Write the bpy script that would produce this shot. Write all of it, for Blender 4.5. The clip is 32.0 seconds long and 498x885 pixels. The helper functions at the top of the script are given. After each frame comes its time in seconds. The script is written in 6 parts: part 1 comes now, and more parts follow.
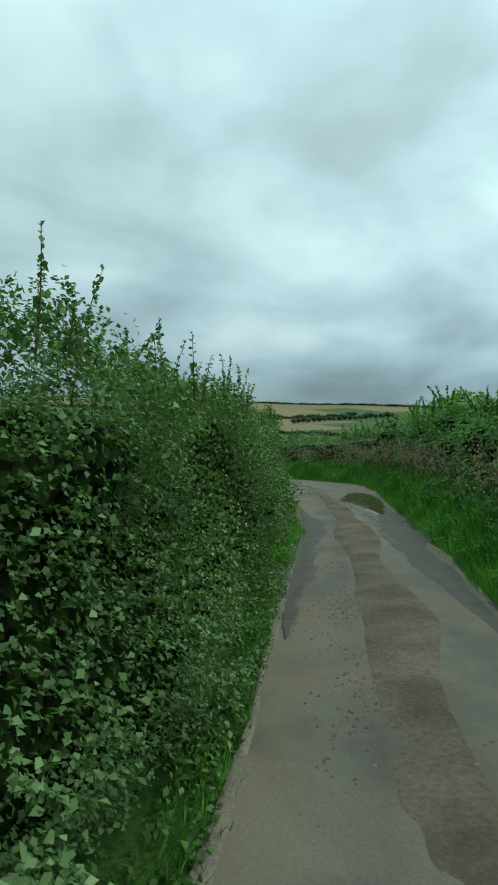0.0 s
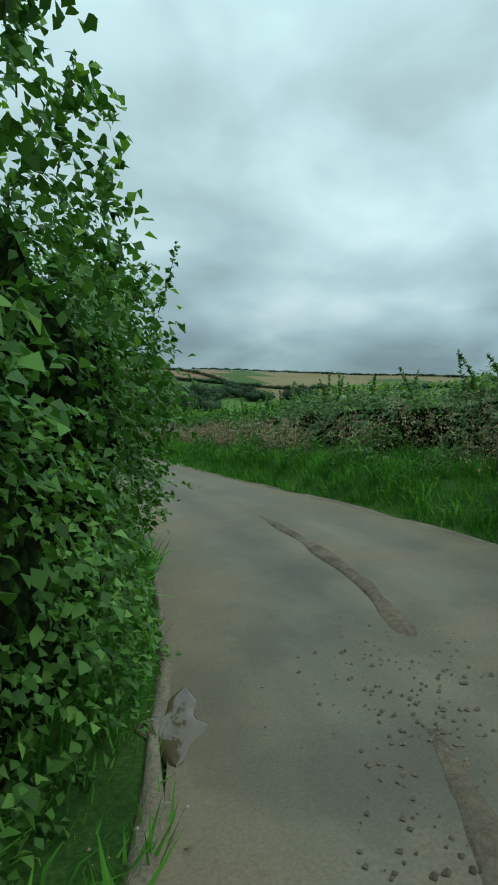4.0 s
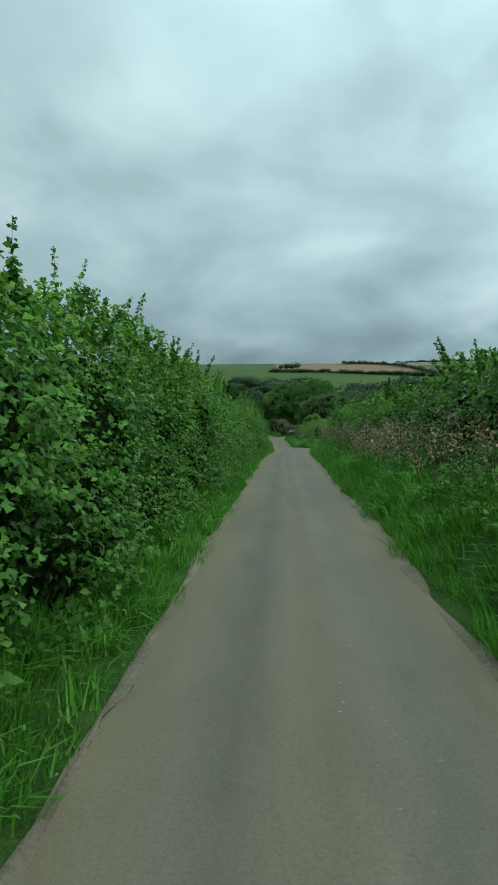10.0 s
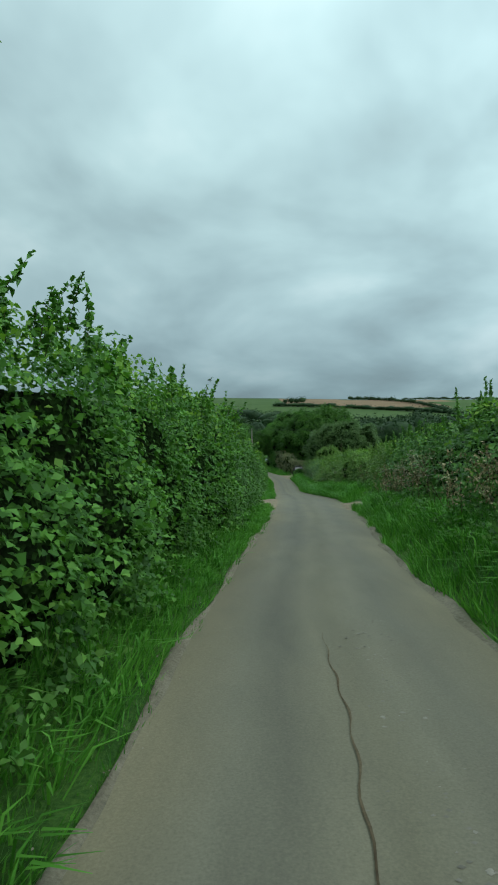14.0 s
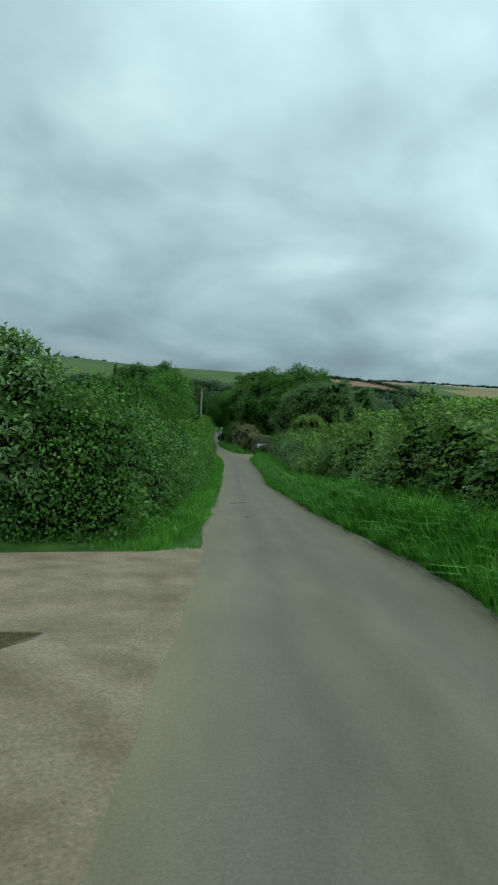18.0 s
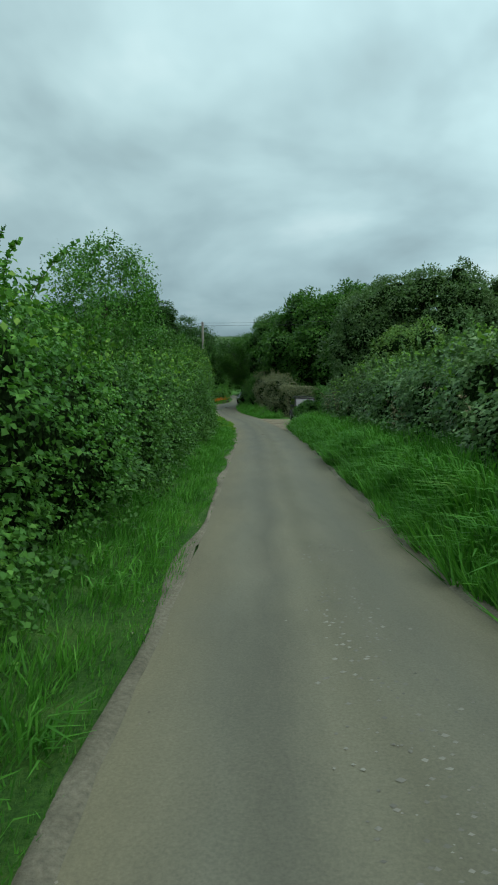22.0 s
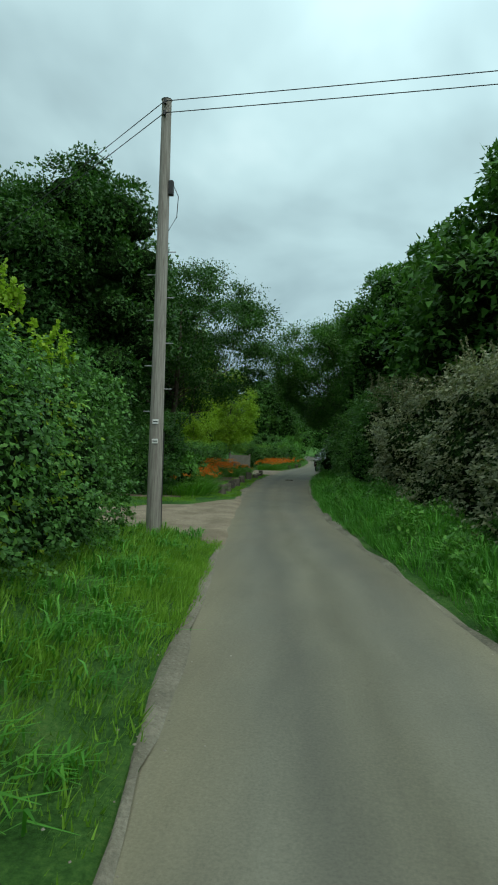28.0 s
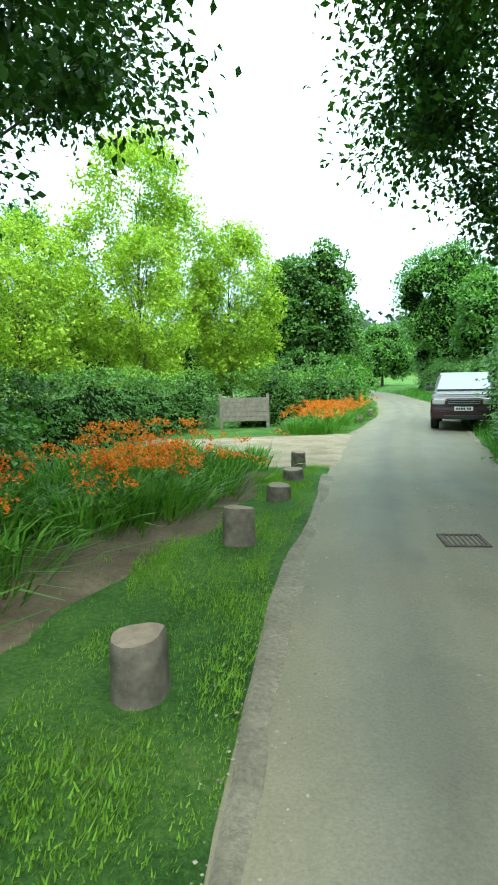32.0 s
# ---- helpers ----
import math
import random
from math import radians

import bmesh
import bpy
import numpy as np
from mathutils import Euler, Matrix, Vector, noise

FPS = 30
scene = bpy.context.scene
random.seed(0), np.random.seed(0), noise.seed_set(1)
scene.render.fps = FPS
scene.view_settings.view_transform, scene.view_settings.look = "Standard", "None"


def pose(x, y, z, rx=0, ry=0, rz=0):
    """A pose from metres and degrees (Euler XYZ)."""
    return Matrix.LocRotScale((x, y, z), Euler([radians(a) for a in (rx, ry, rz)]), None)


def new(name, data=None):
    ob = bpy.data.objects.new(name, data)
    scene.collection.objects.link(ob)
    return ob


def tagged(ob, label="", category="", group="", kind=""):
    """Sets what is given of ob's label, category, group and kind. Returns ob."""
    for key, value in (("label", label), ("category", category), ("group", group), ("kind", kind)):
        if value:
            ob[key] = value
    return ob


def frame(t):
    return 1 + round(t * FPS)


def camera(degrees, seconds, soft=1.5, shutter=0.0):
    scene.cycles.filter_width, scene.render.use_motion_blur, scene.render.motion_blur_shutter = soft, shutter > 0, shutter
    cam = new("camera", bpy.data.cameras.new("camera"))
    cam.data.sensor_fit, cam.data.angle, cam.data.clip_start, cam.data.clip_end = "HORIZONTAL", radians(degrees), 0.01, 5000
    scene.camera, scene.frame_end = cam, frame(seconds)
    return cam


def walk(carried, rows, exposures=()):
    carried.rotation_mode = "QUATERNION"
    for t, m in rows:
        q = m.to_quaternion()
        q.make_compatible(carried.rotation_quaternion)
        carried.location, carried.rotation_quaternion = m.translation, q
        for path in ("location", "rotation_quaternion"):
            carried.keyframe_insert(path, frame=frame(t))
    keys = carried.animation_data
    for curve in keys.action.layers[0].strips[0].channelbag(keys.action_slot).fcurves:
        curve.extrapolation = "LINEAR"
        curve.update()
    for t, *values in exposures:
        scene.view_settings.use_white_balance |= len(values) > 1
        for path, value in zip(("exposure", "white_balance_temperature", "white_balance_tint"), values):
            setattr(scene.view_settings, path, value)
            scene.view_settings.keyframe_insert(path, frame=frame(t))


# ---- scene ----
# ---- camera and its drive ----
cam = camera(45.56, 32.0, soft=1.9)
PATH = [
    (0.0, 0.00, 0.00, -0.00, 88.60, 0.26, -24.00),
    (0.5, 1.48, 2.26, -0.13, 90.08, 0.95, -23.67),
    (1.0, 2.90, 4.50, -0.27, 89.63, 1.70, -23.68),
    (1.5, 4.24, 6.71, -0.42, 89.17, 1.39, -23.30),
    (2.0, 5.50, 8.93, -0.56, 88.78, 0.44, -22.49),
    (2.5, 6.75, 11.13, -0.66, 88.34, -1.33, -21.33),
    (3.0, 8.01, 13.34, -0.72, 87.05, -1.17, -21.23),
    (3.5, 9.17, 15.60, -0.77, 86.10, -0.68, -21.33),
    (4.0, 10.15, 17.97, -0.81, 85.83, -0.20, -18.98),
    (4.5, 10.96, 20.49, -0.87, 86.03, 0.25, -15.22),
    (5.0, 11.58, 23.18, -0.94, 86.50, 1.03, -11.15),
    (5.5, 12.02, 26.02, -1.05, 87.02, 2.01, -7.81),
    (6.0, 12.30, 29.02, -1.17, 87.40, 1.29, -6.29),
    (6.5, 12.49, 32.15, -1.32, 87.71, -0.06, -4.05),
    (7.0, 12.66, 35.38, -1.46, 88.23, -1.67, -0.42),
    (7.5, 12.81, 38.71, -1.62, 87.71, -2.70, 4.29),
    (8.0, 12.96, 42.09, -1.79, 86.05, 0.03, 5.97),
    (8.5, 13.11, 45.54, -1.97, 85.41, 0.80, 5.29),
    (9.0, 13.28, 49.01, -2.16, 84.89, 0.23, 4.93),
    (9.5, 13.45, 52.51, -2.34, 85.49, 1.23, 2.34),
    (10.0, 13.64, 56.03, -2.52, 85.95, 1.68, 0.10),
    (10.5, 13.81, 59.54, -2.70, 83.28, 1.84, 0.73),
    (11.0, 13.95, 63.04, -2.89, 82.47, 1.35, 1.19),
    (11.5, 14.09, 66.52, -3.08, 82.33, 1.51, 1.22),
    (12.0, 14.25, 69.97, -3.27, 83.29, 1.81, 1.10),
    (12.5, 14.42, 73.40, -3.46, 84.26, 1.53, 0.53),
    (13.0, 14.57, 76.82, -3.62, 86.27, 1.03, 0.39),
    (13.5, 14.72, 80.23, -3.77, 88.48, 1.39, 0.38),
    (14.0, 14.89, 83.63, -3.92, 89.41, 0.68, 0.48),
    (14.5, 15.09, 87.02, -4.07, 89.52, -0.05, 0.49),
    (15.0, 15.30, 90.42, -4.23, 89.25, -0.94, 0.21),
    (15.5, 15.51, 93.84, -4.40, 89.07, -2.04, -0.53),
    (16.0, 15.72, 97.28, -4.58, 89.42, -1.71, -1.95),
    (16.5, 15.91, 100.76, -4.79, 89.36, -1.54, -2.59),
    (17.0, 16.08, 104.30, -5.02, 88.52, -1.76, -2.73),
    (17.5, 16.27, 107.91, -5.27, 87.89, -2.08, -2.98),
    (18.0, 16.48, 111.60, -5.53, 87.13, -2.57, -3.28),
    (18.5, 16.75, 115.38, -5.81, 86.35, -2.16, -3.14),
    (19.0, 17.04, 119.25, -6.10, 85.84, -0.69, -3.12),
    (19.5, 17.30, 123.17, -6.38, 83.84, -0.42, -2.71),
    (20.0, 17.49, 127.07, -6.64, 83.29, 0.98, -2.31),
    (20.5, 17.64, 130.84, -6.93, 83.31, 0.81, -1.91),
    (21.0, 17.74, 134.44, -7.24, 83.34, -0.06, -0.87),
    (21.5, 17.80, 137.89, -7.54, 83.03, 0.47, -0.89),
    (22.0, 17.82, 141.28, -7.83, 84.03, 1.11, -0.83),
    (22.5, 17.85, 144.68, -8.11, 85.19, 1.80, -0.76),
    (23.0, 17.88, 148.20, -8.31, 86.05, 1.83, -0.67),
    (23.5, 17.90, 151.87, -8.41, 86.91, 0.35, -0.49),
    (24.0, 17.99, 155.64, -8.47, 87.17, -1.19, 0.47),
    (24.5, 18.10, 159.44, -8.53, 86.92, -1.70, 1.57),
    (25.0, 18.18, 163.22, -8.62, 87.22, 0.04, 1.44),
    (25.5, 18.22, 166.93, -8.72, 88.28, -0.29, 1.76),
    (26.0, 18.21, 170.57, -8.84, 89.08, -0.15, 2.18),
    (26.5, 18.15, 174.14, -8.95, 89.64, -0.12, 2.82),
    (27.0, 18.05, 177.65, -9.06, 89.97, -0.46, 3.78),
    (27.5, 17.91, 181.08, -9.15, 90.09, -1.28, 5.14),
    (28.0, 17.75, 184.46, -9.20, 90.01, -1.84, 7.01),
    (28.5, 17.58, 187.77, -9.24, 89.82, -1.46, 8.19),
    (29.0, 17.33, 191.04, -9.30, 89.26, -1.78, 9.15),
    (29.5, 16.98, 194.31, -9.36, 88.37, -1.28, 9.79),
    (30.0, 16.54, 197.62, -9.40, 87.27, -0.52, 9.88),
    (30.5, 16.08, 201.04, -9.43, 86.57, -0.83, 10.39),
    (31.0, 15.67, 204.54, -9.43, 86.43, 1.30, 10.54),
    (31.5, 15.26, 208.02, -9.48, 85.10, 1.65, 10.41),
    (32.0, 14.90, 211.48, -9.54, 83.70, 1.13, 9.84),
]
EXPOSURES = [(0.0, 0.0), (9.8, -0.05), (10.5, 0.2), (11.6, 0.2), (12.6, 0.05), (13.3, 0.0), (23.5, 0.0), (25.0, 0.1), (27.5, 0.05), (28.0, 0.1), (29.0, 0.38), (30.0, 1.05), (31.0, 1.78), (32.0, 2.05)]
walk(cam, [(t, pose(x, y, z, rx, ry, rz)) for t, x, y, z, rx, ry, rz in PATH], EXPOSURES)
# ---- world and sun ----
world = bpy.data.worlds.new("overcast_sky")
scene.world = world
world.use_nodes = True
wt = world.node_tree
wt.nodes.clear()


def wnode(kind, **kw):
    n = wt.nodes.new(kind)
    for k, v in kw.items():
        n.inputs[k].default_value = v
    return n


def wlink(a, b):
    wt.links.new(a, b)


def wmath(op, a, b=0.5, clamp=False):
    n = wt.nodes.new("ShaderNodeMath")
    n.operation, n.use_clamp = op, clamp
    for i, v in enumerate((a, b)):
        if isinstance(v, (int, float)):
            n.inputs[i].default_value = v
        else:
            wlink(v, n.inputs[i])
    return n.outputs[0]


def wramp(fac, stops):
    n = wt.nodes.new("ShaderNodeValToRGB")
    while len(n.color_ramp.elements) < len(stops):
        n.color_ramp.elements.new(0.5)
    for e, (p, c) in zip(n.color_ramp.elements, stops):
        e.position, e.color = p, (*c, 1)
    wlink(fac, n.inputs[0])
    return n.outputs[0]


coord = wnode("ShaderNodeTexCoord")
sep = wnode("ShaderNodeSeparateXYZ")
wlink(coord.outputs["Generated"], sep.inputs[0])
up = wmath("MAXIMUM", sep.outputs["Z"], 0.0)
den = wmath("ADD", up, 0.34)
flat = wnode("ShaderNodeCombineXYZ")
wlink(wmath("DIVIDE", sep.outputs["X"], den), flat.inputs[0])
wlink(wmath("DIVIDE", sep.outputs["Y"], den), flat.inputs[1])
big = wnode("ShaderNodeTexNoise", Scale=1.7, Detail=5.0, Roughness=0.48, Distortion=0.3)
wlink(flat.outputs[0], big.inputs["Vector"])
fine = wnode("ShaderNodeTexNoise", Scale=3.4, Detail=3.0, Roughness=0.5, Distortion=0.2)
wlink(flat.outputs[0], fine.inputs["Vector"])
cover = wmath("ADD", wmath("MULTIPLY", big.outputs["Fac"], 0.78), wmath("MULTIPLY", fine.outputs["Fac"], 0.22))
clouds = wramp(cover, [(0.34, (0.37, 0.52, 0.55)), (0.44, (0.46, 0.655, 0.69)), (0.55, (0.585, 0.82, 0.85)), (0.66, (0.77, 1.0, 1.02))])
veil = wramp(up, [(0.0, (0.36, 0.39, 0.42)), (0.06, (0.43, 0.46, 0.49)), (0.17, (0.70, 0.72, 0.74)), (0.36, (0.97, 0.98, 0.98)), (0.7, (1.3, 1.3, 1.3))])
over = wt.nodes.new("ShaderNodeMixRGB")
over.blend_type = "MULTIPLY"
over.inputs[0].default_value = 1.0
glow = wmath("ADD", wmath("MULTIPLY", sep.outputs["X"], 0.38), 0.97)
lit = wt.nodes.new("ShaderNodeVectorMath")
lit.operation = "SCALE"
wlink(clouds, lit.inputs[0])
wlink(glow, lit.inputs["Scale"])
wlink(lit.outputs[0], over.inputs[1])
wlink(veil, over.inputs[2])
sky = wt.nodes.new("ShaderNodeTexSky")
sky.sky_type, sky.sun_disc = "NISHITA", False
sky.sun_elevation, sky.sun_rotation = radians(54), radians(142)
thin = wt.nodes.new("ShaderNodeMixRGB")
thin.blend_type = "MULTIPLY"
thin.inputs[0].default_value = 1.0
thin.inputs[2].default_value = (0.1, 0.1, 0.1, 1)
wlink(sky.outputs[0], thin.inputs[1])
lay = wt.nodes.new("ShaderNodeMixRGB")
lay.inputs[0].default_value = 0.95
wlink(thin.outputs[0], lay.inputs[1])
wlink(over.outputs[0], lay.inputs[2])
back = wnode("ShaderNodeBackground", Strength=1.0)
wlink(lay.outputs[0], back.inputs[0])
wlink(back.outputs[0], wnode("ShaderNodeOutputWorld").inputs[0])

sun_data = bpy.data.lights.new("sun", "SUN")
sun_data.energy, sun_data.angle, sun_data.color = 1.4, radians(75), (1.0, 0.98, 0.93)
sun = new("sun", sun_data)
sun.rotation_euler = (radians(36), 0, radians(38))

# ---- materials ----


class Mat:
    """A node material built step by step."""

    def __init__(self, name):
        self.m = bpy.data.materials.new(name)
        self.m.use_nodes = True
        self.t = self.m.node_tree
        self.b = self.t.nodes["Principled BSDF"]
        self.o = self.t.nodes["Material Output"]

    def n(self, kind, **kw):
        n = self.t.nodes.new(kind)
        for k, v in kw.items():
            n.inputs[k].default_value = v
        return n

    def l(self, a, b):
        self.t.links.new(a, b)

    def coord(self, which="Object"):
        return self.n("ShaderNodeTexCoord").outputs[which]

    def noise(self, scale, detail=4.0, rough=0.55, vec=None):
        n = self.n("ShaderNodeTexNoise", Scale=scale, Detail=detail, Roughness=rough)
        self.l(vec if vec is not None else self.coord(), n.inputs["Vector"])
        return n.outputs["Fac"]

    def ramp(self, fac, stops):
        n = self.n("ShaderNodeValToRGB")
        while len(n.color_ramp.elements) < len(stops):
            n.color_ramp.elements.new(0.5)
        for e, (p, c) in zip(n.color_ramp.elements, stops):
            e.position = p
            e.color = (*c, 1) if len(c) == 3 else c
        self.l(fac, n.inputs[0])
        return n.outputs[0]

    def math(self, op, a, b=0.5, clamp=False):
        n = self.n("ShaderNodeMath")
        n.operation, n.use_clamp = op, clamp
        for i, v in enumerate((a, b)):
            if isinstance(v, (int, float)):
                n.inputs[i].default_value = v
            else:
                self.l(v, n.inputs[i])
        return n.outputs[0]

    def mix(self, fac, a, b, mode="MIX"):
        n = self.n("ShaderNodeMixRGB")
        n.blend_type = mode
        for i, v in ((0, fac), (1, a), (2, b)):
            if isinstance(v, (int, float)):
                n.inputs[i].default_value = v
            elif isinstance(v, tuple):
                n.inputs[i].default_value = (*v, 1)
            else:
                self.l(v, n.inputs[i])
        return n.outputs[0]

    def base(self, v):
        if isinstance(v, tuple):
            self.b.inputs["Base Color"].default_value = (*v, 1)
        else:
            self.l(v, self.b.inputs["Base Color"])
        return self

    def rough(self, v, metal=0.0, spec=0.5):
        if isinstance(v, (int, float)):
            self.b.inputs["Roughness"].default_value = v
        else:
            self.l(v, self.b.inputs["Roughness"])
        self.b.inputs["Metallic"].default_value = metal
        self.b.inputs["Specular IOR Level"].default_value = spec
        return self

    def bump(self, h, strength=0.4, dist=0.02):
        n = self.n("ShaderNodeBump", Strength=strength, Distance=dist)
        self.l(h, n.inputs["Height"])
        self.l(n.outputs[0], self.b.inputs["Normal"])
        return self


def leaf_mat(name, stops, through_light=0.28, rough=0.42, patch=0.45):
    """Leaves: each takes a tone of its own, and whole patches drift in tone."""
    M = Mat(name)
    island = M.n("ShaderNodeNewGeometry").outputs["Random Per Island"]
    big = M.noise(0.9, 3.0)
    f = M.math("ADD", M.math("MULTIPLY", island, 1 - patch), M.math("MULTIPLY", M.math("ADD", M.math("MULTIPLY", big, 2.2), -0.6), patch))
    c = M.ramp(f, stops)
    M.base(c).rough(rough, spec=0.18)
    tr = M.n("ShaderNodeBsdfTranslucent")
    M.l(M.mix(1.0, c, (1.0, 1.15, 0.55), "MULTIPLY"), tr.inputs[0])
    mx = M.n("ShaderNodeMixShader", Fac=through_light)
    M.l(M.b.outputs[0], mx.inputs[1])
    M.l(tr.outputs[0], mx.inputs[2])
    M.l(mx.outputs[0], M.o.inputs[0])
    return M.m


def plain(name, c, rough=0.5, metal=0.0, var=0.25, scale=6.0, bump=0.0, spec=0.5):
    M = Mat(name)
    f = M.noise(scale, 5.0)
    lo = tuple(max(0.0, v * (1 - var)) for v in c)
    hi = tuple(min(1.0, v * (1 + var)) for v in c)
    M.base(M.ramp(f, [(0.3, lo), (0.7, hi)])).rough(rough, metal, spec)
    if bump:
        M.bump(M.noise(scale * 5, 4.0), bump, 0.01)
    return M.m


HEDGE = leaf_mat("hedge_leaf", [(0.0, (0.021, 0.060, 0.014)), (0.35, (0.052, 0.140, 0.029)), (0.7, (0.100, 0.245, 0.048)), (1.0, (0.215, 0.400, 0.095))])
HEDGE_GREY = leaf_mat("greyish_hedge_leaf", [(0.0, (0.038, 0.080, 0.030)), (0.4, (0.095, 0.190, 0.066)), (0.75, (0.180, 0.310, 0.118)), (1.0, (0.340, 0.450, 0.215))])
HAZEL = leaf_mat("hazel_leaf", [(0.0, (0.025, 0.080, 0.014)), (0.4, (0.064, 0.186, 0.030)), (0.75, (0.122, 0.306, 0.048)), (1.0, (0.245, 0.465, 0.092))])
OAK = leaf_mat("oak_leaf", [(0.0, (0.018, 0.056, 0.010)), (0.4, (0.046, 0.132, 0.022)), (0.8, (0.096, 0.232, 0.036)), (1.0, (0.190, 0.350, 0.066))])
# oak leaf tones darkened: canopy shade put into the leaf colour
SHADE_LEAF = leaf_mat("shade_darkened_leaf", [(0.0, (0.012, 0.040, 0.010)), (0.4, (0.030, 0.090, 0.018)), (0.8, (0.066, 0.168, 0.030)), (1.0, (0.130, 0.260, 0.052))])
WILLOW = leaf_mat("willow_leaf", [(0.0, (0.037, 0.076, 0.027)), (0.5, (0.086, 0.165, 0.054)), (1.0, (0.206, 0.324, 0.130))])
LIME = leaf_mat("lime_green_leaf", [(0.0, (0.125, 0.235, 0.020)), (0.5, (0.26, 0.415, 0.035)), (1.0, (0.45, 0.58, 0.07))], 0.45)
SALLOW = leaf_mat("fresh_sallow_leaf", [(0.0, (0.067, 0.142, 0.028)), (0.5, (0.133, 0.257, 0.057)), (1.0, (0.266, 0.399, 0.114))])
IVY = leaf_mat("ivy_leaf", [(0.0, (0.016, 0.044, 0.014)), (0.5, (0.042, 0.103, 0.028)), (1.0, (0.095, 0.203, 0.054))], 0.15, 0.35)
RUSSET = leaf_mat("russet_shrub_leaf", [(0.0, (0.062, 0.090, 0.045)), (0.5, (0.180, 0.205, 0.110)), (1.0, (0.370, 0.355, 0.215))])
GRASS = leaf_mat("grass_blade", [(0.0, (0.034, 0.128, 0.018)), (0.45, (0.082, 0.275, 0.037)), (0.85, (0.155, 0.415, 0.062)), (1.0, (0.310, 0.450, 0.130))], 0.3, 0.5)
MOWN = leaf_mat("mown_grass_blade", [(0.0, (0.080, 0.175, 0.018)), (0.45, (0.160, 0.335, 0.035)), (0.85, (0.250, 0.450, 0.060)), (1.0, (0.340, 0.430, 0.120))], 0.3, 0.5)
STRAP = leaf_mat("strap_leaf", [(0.0, (0.035, 0.115, 0.015)), (0.5, (0.082, 0.235, 0.026)), (1.0, (0.176, 0.405, 0.047))], 0.3, 0.42)
DRY = leaf_mat("dry_seed_head", [(0.0, (0.13, 0.098, 0.060)), (0.5, (0.31, 0.26, 0.145)), (1.0, (0.52, 0.47, 0.30))], 0.1, 0.8)
PALE = leaf_mat("pale_umbel", [(0.0, (0.25, 0.23, 0.17)), (1.0, (0.52, 0.49, 0.41))], 0.15, 0.8)
ORANGE = leaf_mat("orange_floret", [(0.0, (0.62, 0.09, 0.01)), (0.5, (0.82, 0.21, 0.02)), (1.0, (0.90, 0.36, 0.05))], 0.35, 0.5)
# pale leaf tone: new growth, and light on hedge tops put into colour
LIT_NEW_TIP = leaf_mat("lit_new_tip_leaf", [(0.0, (0.081, 0.189, 0.027)), (0.5, (0.153, 0.324, 0.045)), (1.0, (0.297, 0.468, 0.090))], 0.35)
WOODS = leaf_mat("distant_leaf", [(0.0, (0.012, 0.030, 0.013)), (0.5, (0.026, 0.058, 0.023)), (1.0, (0.052, 0.098, 0.038))], 0.1, 0.7)


# near-black greens: shade inside hedges and crowns, put into the colour
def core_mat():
    M = Mat("inner_leaf_shade")
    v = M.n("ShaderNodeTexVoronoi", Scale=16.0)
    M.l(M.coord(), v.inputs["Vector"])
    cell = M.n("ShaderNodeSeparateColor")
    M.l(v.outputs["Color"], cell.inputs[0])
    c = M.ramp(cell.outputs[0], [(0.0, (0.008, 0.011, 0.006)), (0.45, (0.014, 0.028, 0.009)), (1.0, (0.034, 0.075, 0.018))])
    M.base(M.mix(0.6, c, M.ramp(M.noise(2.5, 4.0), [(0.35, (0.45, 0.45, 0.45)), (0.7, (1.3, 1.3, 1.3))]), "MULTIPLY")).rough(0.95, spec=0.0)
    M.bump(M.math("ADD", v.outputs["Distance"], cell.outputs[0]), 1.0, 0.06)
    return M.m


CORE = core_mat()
BARK = plain("bark", (0.075, 0.062, 0.047), 0.92, var=0.45, scale=7.0, bump=0.8, spec=0.2)
TWIG = plain("twig", (0.080, 0.068, 0.040), 0.9, var=0.3, scale=9.0, spec=0.2)


